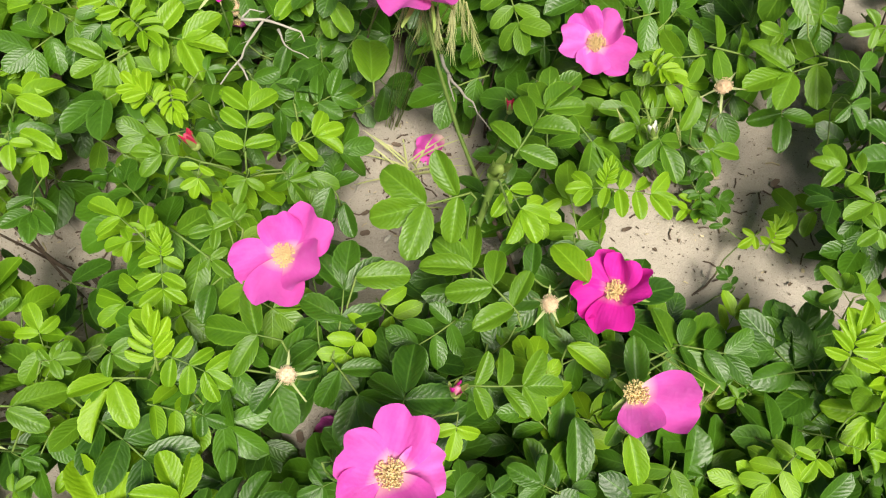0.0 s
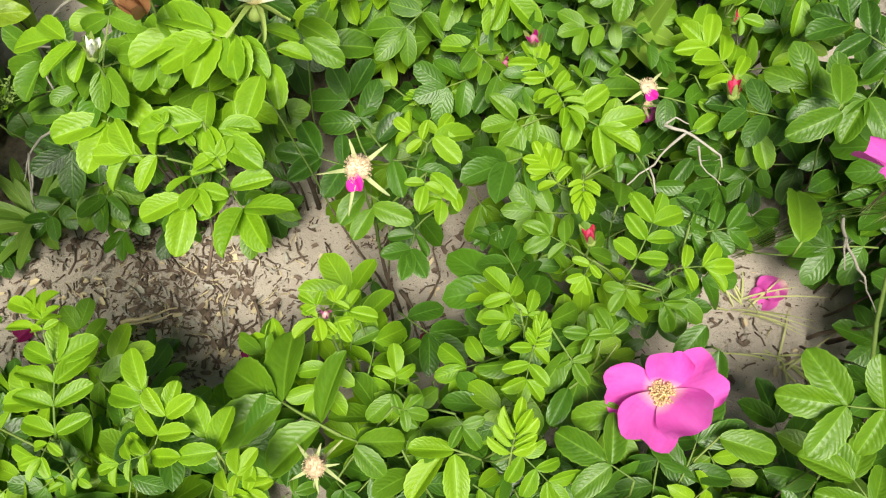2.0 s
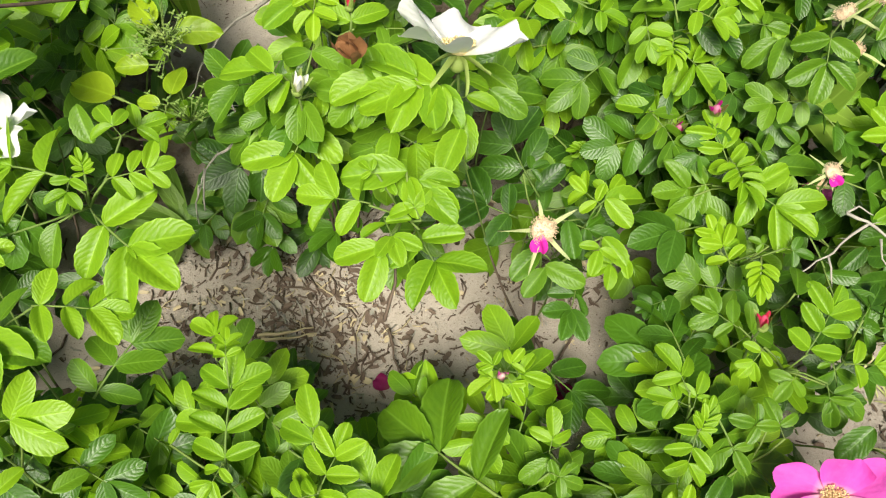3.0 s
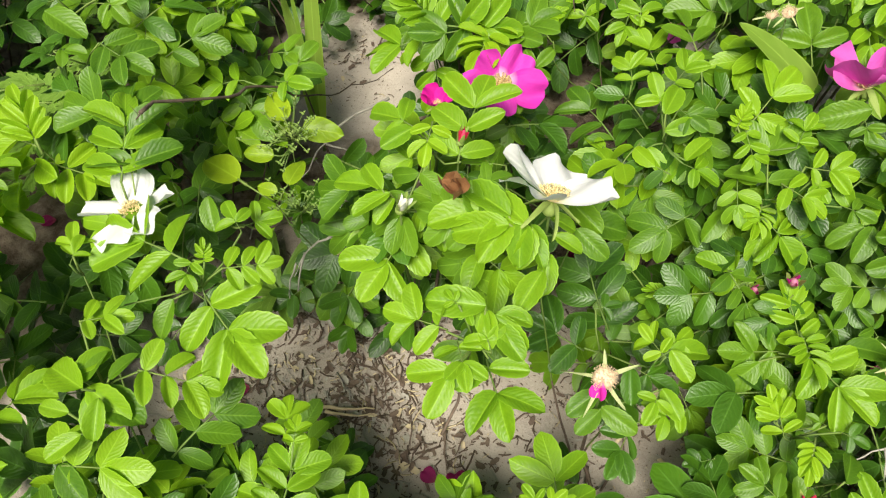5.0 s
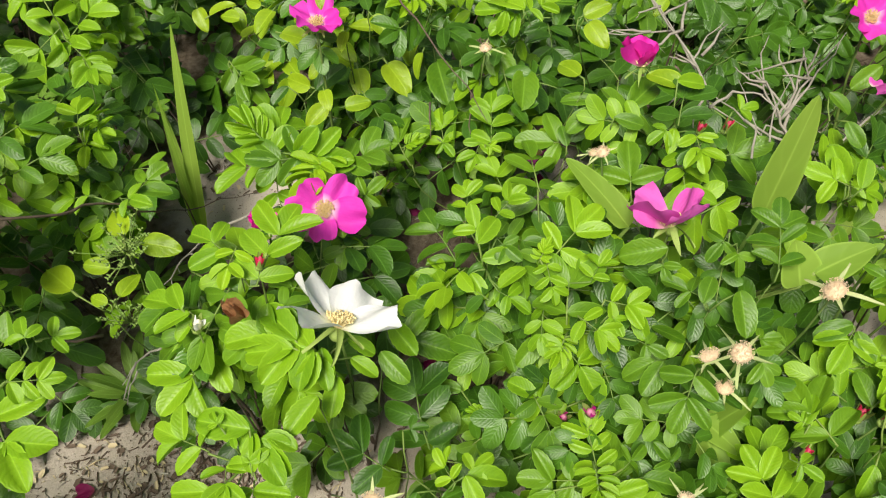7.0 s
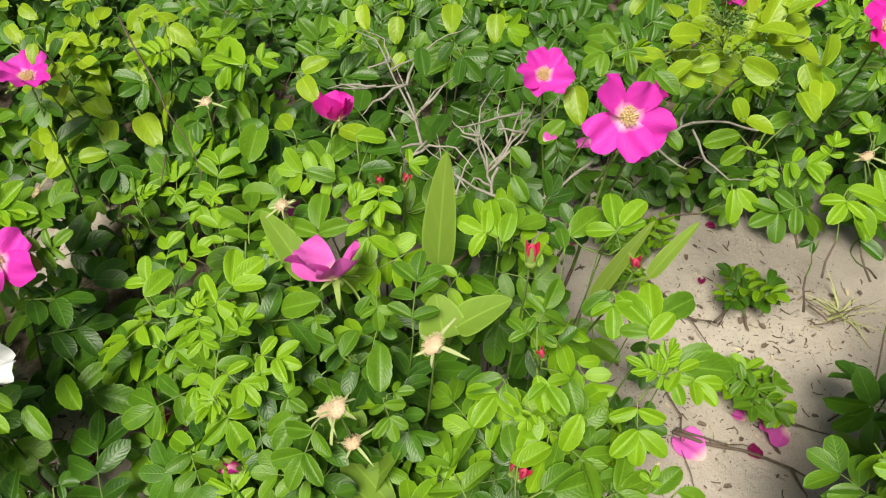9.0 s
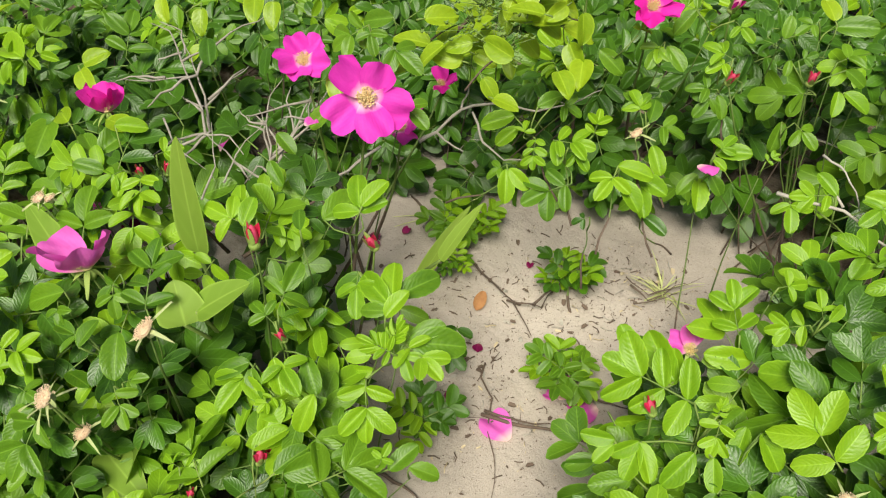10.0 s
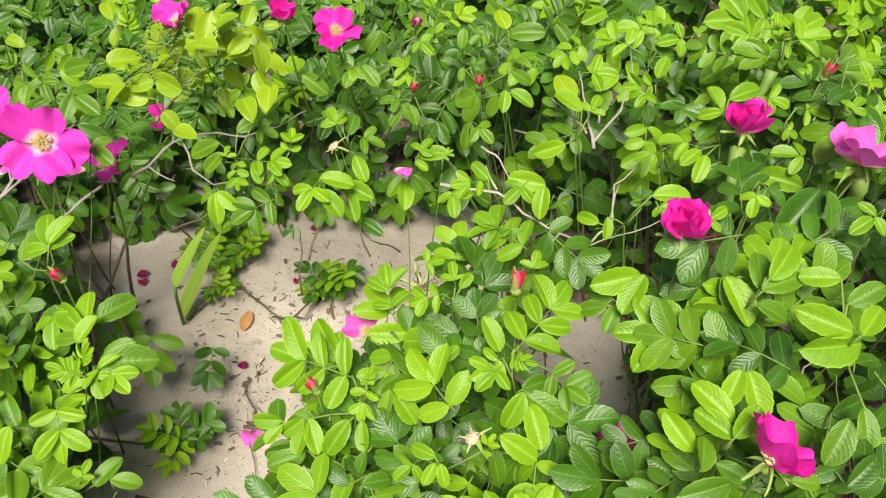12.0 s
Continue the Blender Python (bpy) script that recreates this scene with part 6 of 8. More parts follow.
b = bush(-0.561, 0.836, "low rose bush with fresh green pleated leaves in sand")
shoot(b, -0.533, 0.780, 0.213)
leaf(b, "m", 1, -0.533, 0.780, 0.235, 131, 2, 0.074)
shoot(b, -0.529, 0.790, 0.273)
leaf(b, "m", 0, -0.539, 0.808, 0.283, 130, -2, 0.036)
leaf(b, "m", 0, -0.519, 0.773, 0.307, 172, -15, 0.037)
b = bush(-0.438, 0.090, "low rose bush with yellow-green young shoots in sand")
shoot(b, -0.532, 0.092, 0.206)
leaf(b, "y", 2, -0.538, 0.111, 0.245, 33, 6, 0.025)
leaf(b, "n", 0, -0.526, 0.073, 0.211, 106, 4, 0.033)
shoot(b, -0.505, 0.046, 0.188)
leaf(b, "n", 4, -0.506, 0.055, 0.206, 29, 17, 0.083)
leaf(b, "n", 2, -0.507, 0.054, 0.216, -175, -6, 0.030)
leaf(b, "y", 0, -0.555, 0.046, 0.198, 8, 6, 0.013)
leaf(b, "n", 1, -0.480, 0.036, 0.209, 145, 7, 0.016)
leaf(b, "n", 1, -0.476, 0.039, 0.220, -98, 2, 0.016)
shoot(b, -0.447, 0.084, 0.200)
leaf(b, "n", 0, -0.463, 0.105, 0.225, 43, 15, 0.030)
leaf(b, "n", 0, -0.457, 0.096, 0.227, 89, -8, 0.029)
leaf(b, "y", 3, -0.435, 0.065, 0.210, 6, 15, 0.057)
leaf(b, "y", 3, -0.434, 0.069, 0.226, 135, -4, 0.034)
shoot(b, -0.390, 0.080, 0.193)
leaf(b, "n", 0, -0.410, 0.096, 0.205, 50, 19, 0.031)
leaf(b, "n", 0, -0.400, 0.088, 0.209, 8, 9, 0.032)
leaf(b, "n", 0, -0.393, 0.088, 0.222, 118, 4, 0.027)
leaf(b, "y", 2, -0.376, 0.064, 0.218, -17, 17, 0.037)
leaf(b, "y", 2, -0.373, 0.064, 0.222, -46, -6, 0.031)
shoot(b, -0.352, 0.082, 0.148)
leaf(b, "m", 1, -0.352, 0.082, 0.170, -49, -1, 0.026)
b = bush(-0.504, 0.405, "low rose bush with fresh green pleated leaves in sand")
shoot(b, -0.538, 0.363, 0.287)
leaf(b, "m", 1, -0.555, 0.391, 0.310, 112, -4, 0.041)
leaf(b, "n", 0, -0.539, 0.345, 0.308, 135, -2, 0.048)
leaf(b, "n", 0, -0.520, 0.352, 0.310, -174, 1, 0.045)
shoot(b, -0.505, 0.360, 0.278)
leaf(b, "m", 3, -0.516, 0.349, 0.299, 117, -2, 0.082)
leaf(b, "n", 0, -0.499, 0.355, 0.311, -164, -24, 0.034)
leaf(b, "n", 0, -0.501, 0.358, 0.296, -121, -13, 0.028)
leaf(b, "n", 0, -0.494, 0.384, 0.273, -81, -9, 0.028)
leaf(b, "n", 0, -0.519, 0.348, 0.316, 84, 5, 0.046)
leaf(b, "n", 0, -0.514, 0.342, 0.317, 127, -15, 0.049)
leaf(b, "n", 0, -0.512, 0.354, 0.310, -145, -2, 0.039)
leaf(b, "n", 0, -0.506, 0.364, 0.300, -121, -22, 0.029)
leaf(b, "n", 0, -0.505, 0.355, 0.312, 77, 3, 0.038)
leaf(b, "n", 0, -0.507, 0.392, 0.281, -66, -18, 0.028)
leaf(b, "n", 0, -0.484, 0.360, 0.282, -147, -19, 0.034)
shoot(b, -0.512, 0.460, 0.182)
leaf(b, "m", 0, -0.512, 0.469, 0.180, -64, 2, 0.051)
leaf(b, "m", 0, -0.504, 0.456, 0.209, 3, 22, 0.036)
leaf(b, "n", 0, -0.519, 0.455, 0.224, -103, -2, 0.041)
shoot(b, -0.488, 0.414, 0.232)
leaf(b, "m", 0, -0.488, 0.414, 0.254, -92, -14, 0.037)
b = bush(-0.356, 1.034, "low rose bush with fresh green pleated leaves in sand")
shoot(b, -0.351, 1.009, 0.407)
leaf(b, "d", 0, -0.351, 1.009, 0.429, 175, -31, 0.025)
shoot(b, -0.260, 1.000, 0.441)
leaf(b, "m", 2, -0.268, 1.001, 0.466, 138, -29, 0.045)
leaf(b, "m", 1, -0.263, 0.996, 0.471, -130, -40, 0.031)
leaf(b, "m", 1, -0.250, 1.003, 0.452, -89, -13, 0.049)
shoot(b, -0.319, 1.091, 0.391)
leaf(b, "m", 0, -0.319, 1.091, 0.413, 127, -10, 0.038)
shoot(b, -0.303, 0.974, 0.344)
leaf(b, "m", 0, -0.303, 0.974, 0.366, 168, -25, 0.034)
b = bush(-0.910, 0.285, "low rose bush with yellow-green young shoots in sand")
shoot(b, -0.992, 0.319, 0.364)
leaf(b, "d", 2, -0.992, 0.319, 0.364, -75, -45, 0.074)
shoot(b, -0.940, 0.241, 0.356)
leaf(b, "m", 1, -0.955, 0.233, 0.390, -49, 1, 0.026)
leaf(b, "m", 1, -0.923, 0.268, 0.370, -94, -20, 0.033)
leaf(b, "m", 0, -0.941, 0.220, 0.373, -82, -2, 0.043)
shoot(b, -0.954, 0.299, 0.359)
leaf(b, "n", 2, -0.960, 0.307, 0.374, -87, -0, 0.052)
leaf(b, "n", 1, -0.948, 0.291, 0.389, -107, -16, 0.026)
shoot(b, -0.906, 0.219, 0.332)
leaf(b, "m", 1, -0.916, 0.202, 0.354, -58, 10, 0.032)
leaf(b, "m", 2, -0.895, 0.235, 0.354, -80, -5, 0.061)
shoot(b, -0.912, 0.359, 0.264)
leaf(b, "y", 2, -0.900, 0.360, 0.305, 58, 18, 0.045)
leaf(b, "y", 2, -0.899, 0.364, 0.303, 31, 4, 0.040)
leaf(b, "y", 2, -0.920, 0.372, 0.286, -66, 11, 0.043)
leaf(b, "n", 1, -0.904, 0.359, 0.295, 139, -8, 0.049)
leaf(b, "y", 1, -0.916, 0.368, 0.282, -123, -9, 0.043)
leaf(b, "n", 1, -0.928, 0.375, 0.271, -92, -1, 0.058)
leaf(b, "n", 1, -0.913, 0.343, 0.277, -154, -13, 0.052)
leaf(b, "n", 1, -0.913, 0.334, 0.271, -96, -24, 0.028)
shoot(b, -0.809, 0.348, 0.259)
leaf(b, "m", 1, -0.802, 0.362, 0.279, 3, 23, 0.042)
leaf(b, "m", 0, -0.798, 0.360, 0.284, -42, 8, 0.033)
leaf(b, "n", 2, -0.833, 0.328, 0.276, 133, -13, 0.052)
leaf(b, "n", 1, -0.803, 0.343, 0.285, -69, 10, 0.041)
shoot(b, -0.959, 0.413, 0.318)
leaf(b, "n", 2, -0.959, 0.413, 0.340, -103, -0, 0.051)
b = bush(-0.026, 0.170, "low rose bush with dark green pleated leaves in sand")
shoot(b, 0.021, 0.280, 0.219)
leaf(b, "m", 2, 0.021, 0.280, 0.241, 102, -2, 0.077)
shoot(b, -0.081, 0.209, 0.134)
leaf(b, "d", 2, -0.086, 0.204, 0.145, -4, 13, 0.078)
leaf(b, "m", 0, -0.070, 0.243, 0.171, -83, -1, 0.042)
leaf(b, "d", 2, -0.088, 0.179, 0.152, -143, -6, 0.078)
shoot(b, -0.021, 0.127, 0.157)
leaf(b, "d", 1, -0.035, 0.122, 0.172, -11, -3, 0.070)
leaf(b, "d", 0, -0.039, 0.129, 0.174, -118, -20, 0.020)
leaf(b, "n", 1, 0.011, 0.129, 0.191, 175, -19, 0.034)
shoot(b, -0.078, 0.087, 0.176)
leaf(b, "d", 1, -0.074, 0.082, 0.194, 115, 3, 0.026)
leaf(b, "d", 1, -0.082, 0.092, 0.202, -78, -13, 0.023)
shoot(b, 0.059, 0.209, 0.150)
leaf(b, "m", 3, 0.059, 0.209, 0.172, 47, 9, 0.089)
shoot(b, 0.019, 0.153, 0.148)
leaf(b, "m", 3, 0.019, 0.153, 0.170, -85, -2, 0.072)
shoot(b, 0.084, 0.082, 0.130)
leaf(b, "d", 1, 0.084, 0.079, 0.160, 64, 4, 0.040)
leaf(b, "d", 0, 0.084, 0.084, 0.144, 23, 13, 0.026)
shoot(b, 0.017, 0.072, 0.155)
leaf(b, "d", 1, 0.027, 0.074, 0.163, -58, 1, 0.027)
leaf(b, "d", 0, 0.008, 0.071, 0.191, -35, -1, 0.022)
b = bush(0.035, 0.450, "low rose bush with dark green pleated leaves in sand")
shoot(b, 0.055, 0.550, 0.191)
leaf(b, "d", 2, 0.055, 0.550, 0.191, -124, -25, 0.074)
shoot(b, -0.059, 0.501, 0.239)
leaf(b, "m", 0, -0.059, 0.506, 0.261, 5, 17, 0.040)
leaf(b, "m", 0, -0.058, 0.497, 0.261, 139, -14, 0.041)
shoot(b, 0.054, 0.326, 0.199)
leaf(b, "m", 3, 0.054, 0.326, 0.221, -36, 7, 0.083)
shoot(b, 0.109, 0.491, 0.138)
leaf(b, "d", 1, 0.109, 0.491, 0.160, 106, 1, 0.040)
b = bush(-0.749, 0.284, "leafy vine with smooth rounded yellow-green leaves", "climbing_vine", "vine")
shoot(b, -0.760, 0.315, 0.238)
leaf(b, "s", 0, -0.759, 0.319, 0.271, 75, 11, 0.047)
leaf(b, "s", 0, -0.769, 0.329, 0.254, -60, 3, 0.049)
leaf(b, "s", 0, -0.753, 0.296, 0.253, 128, 8, 0.036)
shoot(b, -0.734, 0.266, 0.225)
leaf(b, "s", 0, -0.751, 0.252, 0.253, 96, 2, 0.059)
leaf(b, "s", 0, -0.727, 0.275, 0.242, 17, 11, 0.037)
leaf(b, "s", 0, -0.725, 0.270, 0.244, 114, 5, 0.026)
b = bush(-0.877, 0.734, "leafy vine with smooth rounded yellow-green leaves", "climbing_vine", "vine")
shoot(b, -0.848, 0.717, 0.217)
leaf(b, "s", 0, -0.837, 0.701, 0.239, -124, -16, 0.052)
leaf(b, "s", 0, -0.823, 0.735, 0.236, -104, -10, 0.067)
leaf(b, "s", 0, -0.885, 0.715, 0.242, -105, -9, 0.039)
shoot(b, -0.797, 0.656, 0.340)
leaf(b, "s", 0, -0.780, 0.660, 0.362, 118, -22, 0.038)
leaf(b, "s", 0, -0.793, 0.659, 0.336, -157, -21, 0.030)
leaf(b, "s", 0, -0.818, 0.648, 0.388, -138, -31, 0.029)
shoot(b, -0.877, 0.763, 0.246)
leaf(b, "s", 0, -0.877, 0.763, 0.268, -95, -20, 0.046)
shoot(b, -0.842, 0.634, 0.384)
leaf(b, "s", 0, -0.842, 0.634, 0.406, -97, -18, 0.030)
shoot(b, -0.768, 0.782, 0.350)
leaf(b, "s", 0, -0.768, 0.782, 0.372, -77, -24, 0.045)
b = bush(0.036, 1.464, "leafy vine with smooth rounded yellow-green leaves", "climbing_vine", "vine")
shoot(b, 0.059, 1.456, 0.367)
leaf(b, "s", 0, 0.059, 1.456, 0.389, 53, 28, 0.042)
shoot(b, 0.187, 1.397, 0.330)
leaf(b, "s", 0, 0.187, 1.397, 0.352, 59, 27, 0.054)
b = bush(-0.333, 1.242, "leafy vine with smooth rounded yellow-green leaves", "climbing_vine", "vine")
shoot(b, -0.233, 1.195, 0.378)
leaf(b, "s", 0, -0.238, 1.188, 0.418, -129, -41, 0.033)
leaf(b, "s", 0, -0.231, 1.214, 0.376, -106, -19, 0.041)
leaf(b, "s", 0, -0.205, 1.204, 0.411, -95, -11, 0.040)
leaf(b, "s", 0, -0.260, 1.175, 0.396, -13, 32, 0.020)
shoot(b, -0.266, 1.224, 0.321)
leaf(b, "s", 0, -0.248, 1.221, 0.336, -135, -31, 0.035)
leaf(b, "s", 0, -0.283, 1.227, 0.350, -160, -34, 0.028)
shoot(b, -0.304, 1.224, 0.336)
leaf(b, "s", 0, -0.304, 1.224, 0.358, 18, 36, 0.032)
shoot(b, -0.205, 1.265, 0.391)
leaf(b, "s", 0, -0.205, 1.265, 0.413, -60, 8, 0.025)
b = bush(-0.605, 1.089, "leafy vine with smooth rounded yellow-green leaves", "climbing_vine", "vine")
shoot(b, -0.583, 1.102, 0.344)
leaf(b, "s", 0, -0.583, 1.102, 0.344, -138, -13, 0.054)
shoot(b, -0.596, 1.156, 0.335)
leaf(b, "s", 0, -0.596, 1.156, 0.335, -88, -6, 0.037)
shoot(b, -0.437, 0.818, 0.331)
leaf(b, "s", 0, -0.437, 0.818, 0.353, 104, 7, 0.046)
shoot(b, -0.597, 0.846, 0.327)
leaf(b, "s", 0, -0.602, 0.848, 0.345, -39, 26, 0.041)
leaf(b, "s", 0, -0.591, 0.844, 0.353, -109, -11, 0.046)
shoot(b, -0.548, 0.794, 0.296)
leaf(b, "s", 0, -0.548, 0.794, 0.318, 79, -3, 0.045)
shoot(b, -0.645, 1.027, 0.319)
leaf(b, "s", 0, -0.631, 1.046, 0.331, -143, -38, 0.044)
leaf(b, "s", 0, -0.660, 1.008, 0.352, -129, -33, 0.041)
shoot(b, -0.567, 0.998, 0.299)
leaf(b, "s", 0, -0.567, 0.998, 0.321, -179, -24, 0.032)
shoot(b, -0.452, 1.033, 0.392)
leaf(b, "s", 0, -0.452, 1.033, 0.414, -143, -29, 0.041)
b = bush(-1.114, 0.753, "leafy vine with smooth rounded yellow-green leaves", "climbing_vine", "vine")
shoot(b, -1.136, 0.734, 0.245)
leaf(b, "s", 0, -1.136, 0.734, 0.267, -83, -12, 0.040)
b = bush(-1.008, 0.766, "leafy vine with smooth rounded yellow-green leaves", "climbing_vine", "vine")
shoot(b, -1.053, 0.794, 0.242)
leaf(b, "s", 0, -1.049, 0.810, 0.264, -123, -10, 0.040)
leaf(b, "s", 0, -1.058, 0.778, 0.265, 60, 22, 0.035)
shoot(b, -0.978, 0.756, 0.217)
leaf(b, "s", 0, -1.010, 0.758, 0.234, 58, 29, 0.033)
leaf(b, "s", 0, -0.965, 0.768, 0.246, 9, 36, 0.027)
leaf(b, "s", 0, -0.958, 0.742, 0.235, -105, -0, 0.065)
shoot(b, -0.967, 0.851, 0.244)
leaf(b, "s", 0, -0.968, 0.864, 0.260, -116, -0, 0.080)
leaf(b, "s", 0, -0.965, 0.838, 0.273, -129, -44, 0.035)

flower(-0.121, 0.251, 0.194, .043, "p", 24, 150, 20, 5, 10)
flower(0.136, 0.225, 0.182, .038, "d", 30, 100, 26, 5, 0)
flower(0.136, 0.456, 0.201, .036, "p", 30, 159, 20, 5, 0)
flower(-0.034, 0.082, 0.218, .044, "p", 6, -158, 14, 5, 0)
flower(0.141, 0.145, 0.177, .042, "p", 4, 127, 14, 2, 58)
flower(-0.014, 0.404, 0.313, .048, "p", 31, -3, 4, 5, 0)
flower(-0.501, 0.381, 0.318, .056, "w", 41, 22, 26, 4, -56)
flower(-0.747, 0.148, 0.323, .037, "w", 14, 60, 16, 5, 0)
flower(-0.626, 0.472, 0.299, .040, "q", 35, -133, 14, 5, 0)
flower(-0.662, 0.424, 0.283, .022, "d", 8, -126, 50, 5, 0)
flower(-0.362, 0.691, 0.300, .050, "p", 24, 78, 30, 4, 20)
flower(-0.493, 0.817, 0.351, .034, "d", 25, 52, 50, 5, 0)
flower(-0.797, 0.618, 0.359, .036, "q", 11, -104, 25, 5, 0)
flower(-0.222, 0.946, 0.432, .042, "q", 46, -127, 16, 5, 0)
flower(-0.335, 0.970, 0.410, .034, "q", 28, -147, 25, 5, 0)
flower(-0.242, 1.015, 0.341, .036, "q", 5, -129, 30, 4, 0)
flower(-0.288, 1.140, 0.311, .026, "d", 10, -133, 40, 3, 0)
flower(-0.107, 1.294, 0.420, .034, "d", 30, -144, 25, 5, 0)
flower(-0.195, 1.302, 0.409, .028, "d", 0, -0, 55, 5, 0)
flower(0.386, 1.076, 0.493, .036, "d", 7, -180, 62, 5, 0)
flower(0.391, 1.311, 0.446, .036, "d", 5, 180, 65, 5, 0)
flower(0.500, 1.270, 0.476, .046, "p", 24, 0, 26, 5, 30)
flower(0.391, 0.996, 0.270, .040, "p", 25, -5, 55, 4, 0)
flower(0.495, 0.937, 0.452, .035, "d", 32, -8, 38, 5, 20)
flower(0.133, 0.987, 0.305, .027, "p", 18, -158, 20, 2, 198)
flower(-0.234, 1.161, 0.458, .030, "q", 5, -131, 45, 5, 0)
flower(-0.205, 0.529, 0.146, .022, "p", 4, -162, 40, 2, 0)
flower(-0.605, 0.808, 0.152, .024, "p", 14, -152, 20, 2, 0)
bud(-0.207, 0.352, 0.204, "r", 1)
bud(-0.364, 0.199, 0.246, "p", .7)
bud(-0.136, 0.516, 0.234, "r", 1)
bud(-0.338, 0.513, 0.187, "d", .9)
bud(-0.129, 0.693, 0.211, "r", 1)
bud(-0.150, 0.624, 0.212, "r", .7)
bud(-0.594, 0.299, 0.317, "w", 1)
bud(-0.197, 0.778, 0.392, "r", 1.2)
bud(-0.137, 0.863, 0.361, "r", 1)
bud(-0.114, 0.680, 0.245, "r", 1.1)
bud(0.267, 1.035, 0.409, "r", 1.2)
bud(0.076, 1.336, 0.389, "r", 1)
bud(0.001, 1.300, 0.374, "r", 1)
bud(0.454, 1.083, 0.400, "r", 1.3)
bud(-0.158, 0.761, 0.304, "r", .8)
bud(0.141, 0.895, 0.335, "r", .9)
bud(-0.047, 1.386, 0.409, "d", 1.2)
bud(-0.313, 0.516, 0.226, "d", 1.1)
bud(-0.383, 0.809, 0.342, "r", .8)
bud(-0.402, 0.792, 0.341, "r", .8)
bud(-0.131, 0.532, 0.215, "r", .9)
bud(0.009, 0.141, 0.207, "d", .9)
bud(0.442, 1.365, 0.508, "r", 1)
bud(0.189, 0.386, 0.169, "w", .9)
bud(0.038, 0.288, 0.265, "g", 1.3)
bud(0.061, 0.416, 0.165, "r", .7)
bud(-0.589, 0.369, 0.344, "r", .8)
spent_flower(-0.387, 0.308, 0.262, 1.3, "d")
spent_flower(-0.256, 0.586, 0.302, 1.1)
spent_flower(-0.794, 0.569, 0.215, 1)
spent_flower(-0.046, 1.192, 0.331, .9)
spent_flower(-0.208, 0.669, 0.361, 1.3)
spent_flower(-0.236, 0.585, 0.333, 1.2)
spent_flower(-0.234, 0.592, 0.266, 1)
spent_flower(-0.114, 0.158, 0.187, .9)
spent_flower(-0.336, 0.109, 0.186, 1.1)
spent_flower(0.082, 0.212, 0.189, .9)
spent_flower(0.260, 0.438, 0.163, 1)
spent_flower(-0.203, 0.532, 0.164, 1, "d")
spent_flower(-0.262, 0.624, 0.202, 1)
spent_flower(-0.664, 0.756, 0.320, .9)
spent_flower(-0.460, 0.706, 0.323, .9)
spent_flower(0.289, 0.918, 0.335, .8)
spent_flower(-0.205, 0.506, 0.215, 1, "d")
spent_flower(-0.476, 0.719, 0.302, .8)
spent_flower(-0.337, 0.113, 0.168, 1)
dried_flower(-0.553, 0.326, 0.340)
fallen_petal(-0.012, 0.952, 0.008, "p", 1.45)
fallen_petal(0.000, 1.044, 0.010, "p", 1.1)
fallen_petal(-0.130, 1.043, 0.008, "x", .5)
fallen_petal(-0.380, 1.091, 0.010, "x", .6)
fallen_petal(-0.346, 1.125, 0.010, "x", .5)
fallen_petal(-0.352, 1.071, 0.010, "x", .5)
fallen_petal(-0.116, 0.958, 0.010, "x", .45)
fallen_petal(0.047, 1.066, 0.010, "p", 1.4)
fallen_petal(-0.001, 1.040, 0.010, "p", .6)
fallen_petal(0.024, 0.999, 0.008, "x", .7)
fallen_petal(-0.159, 1.201, 0.020, "x", .4)
fallen_petal(-0.218, 1.320, 0.040, "x", .5)
fallen_petal(-0.452, 0.216, 0.008, "x", .8)
fallen_petal(-0.481, 0.208, 0.008, "x", .6)
fallen_petal(0.000, 0.487, 0.012, "p", 1.1)
fallen_petal(-0.337, 0.288, 0.010, "x", .7)
fallen_petal(-0.712, 0.148, 0.000, "x", .7)
fallen_petal(-0.609, 0.843, 0.080, "x", .9)
fallen_petal(-0.721, 0.686, 0.080, "x", .8)
fallen_petal(-1.227, 0.583, 0.060, "x", .6)
fallen_petal(-0.189, 0.161, 0.020, "p", 1.3)
fallen_petal(-0.098, 0.147, 0.010, "p", .9)
fallen_petal(0.082, 0.143, 0.020, "x", 1.2)
fallen_petal(-0.227, 0.571, 0.030, "x", 1.1)
fallen_petal(-0.533, 0.532, 0.020, "x", .7)
fallen_petal(-0.540, 0.379, 0.010, "x", .7)
fallen_petal(-0.009, 0.477, 0.030, "p", 1.0)
fallen_petal(0.021, 1.226, 0.302, "p", .8)
fallen_petal(-0.580, 0.994, 0.132, "p", 1.2)
fallen_petal(0.131, 0.182, 0.060, "p", 1.0)
fallen_petal(-0.553, 0.419, 0.060, "x", .6)
fallen_petal(-1.079, 0.135, 0.050, "x", .6)
fallen_petal(-0.284, 1.014, 0.321, "p", .7)
fallen_petal(-0.295, 0.927, 0.371, "p", .5)

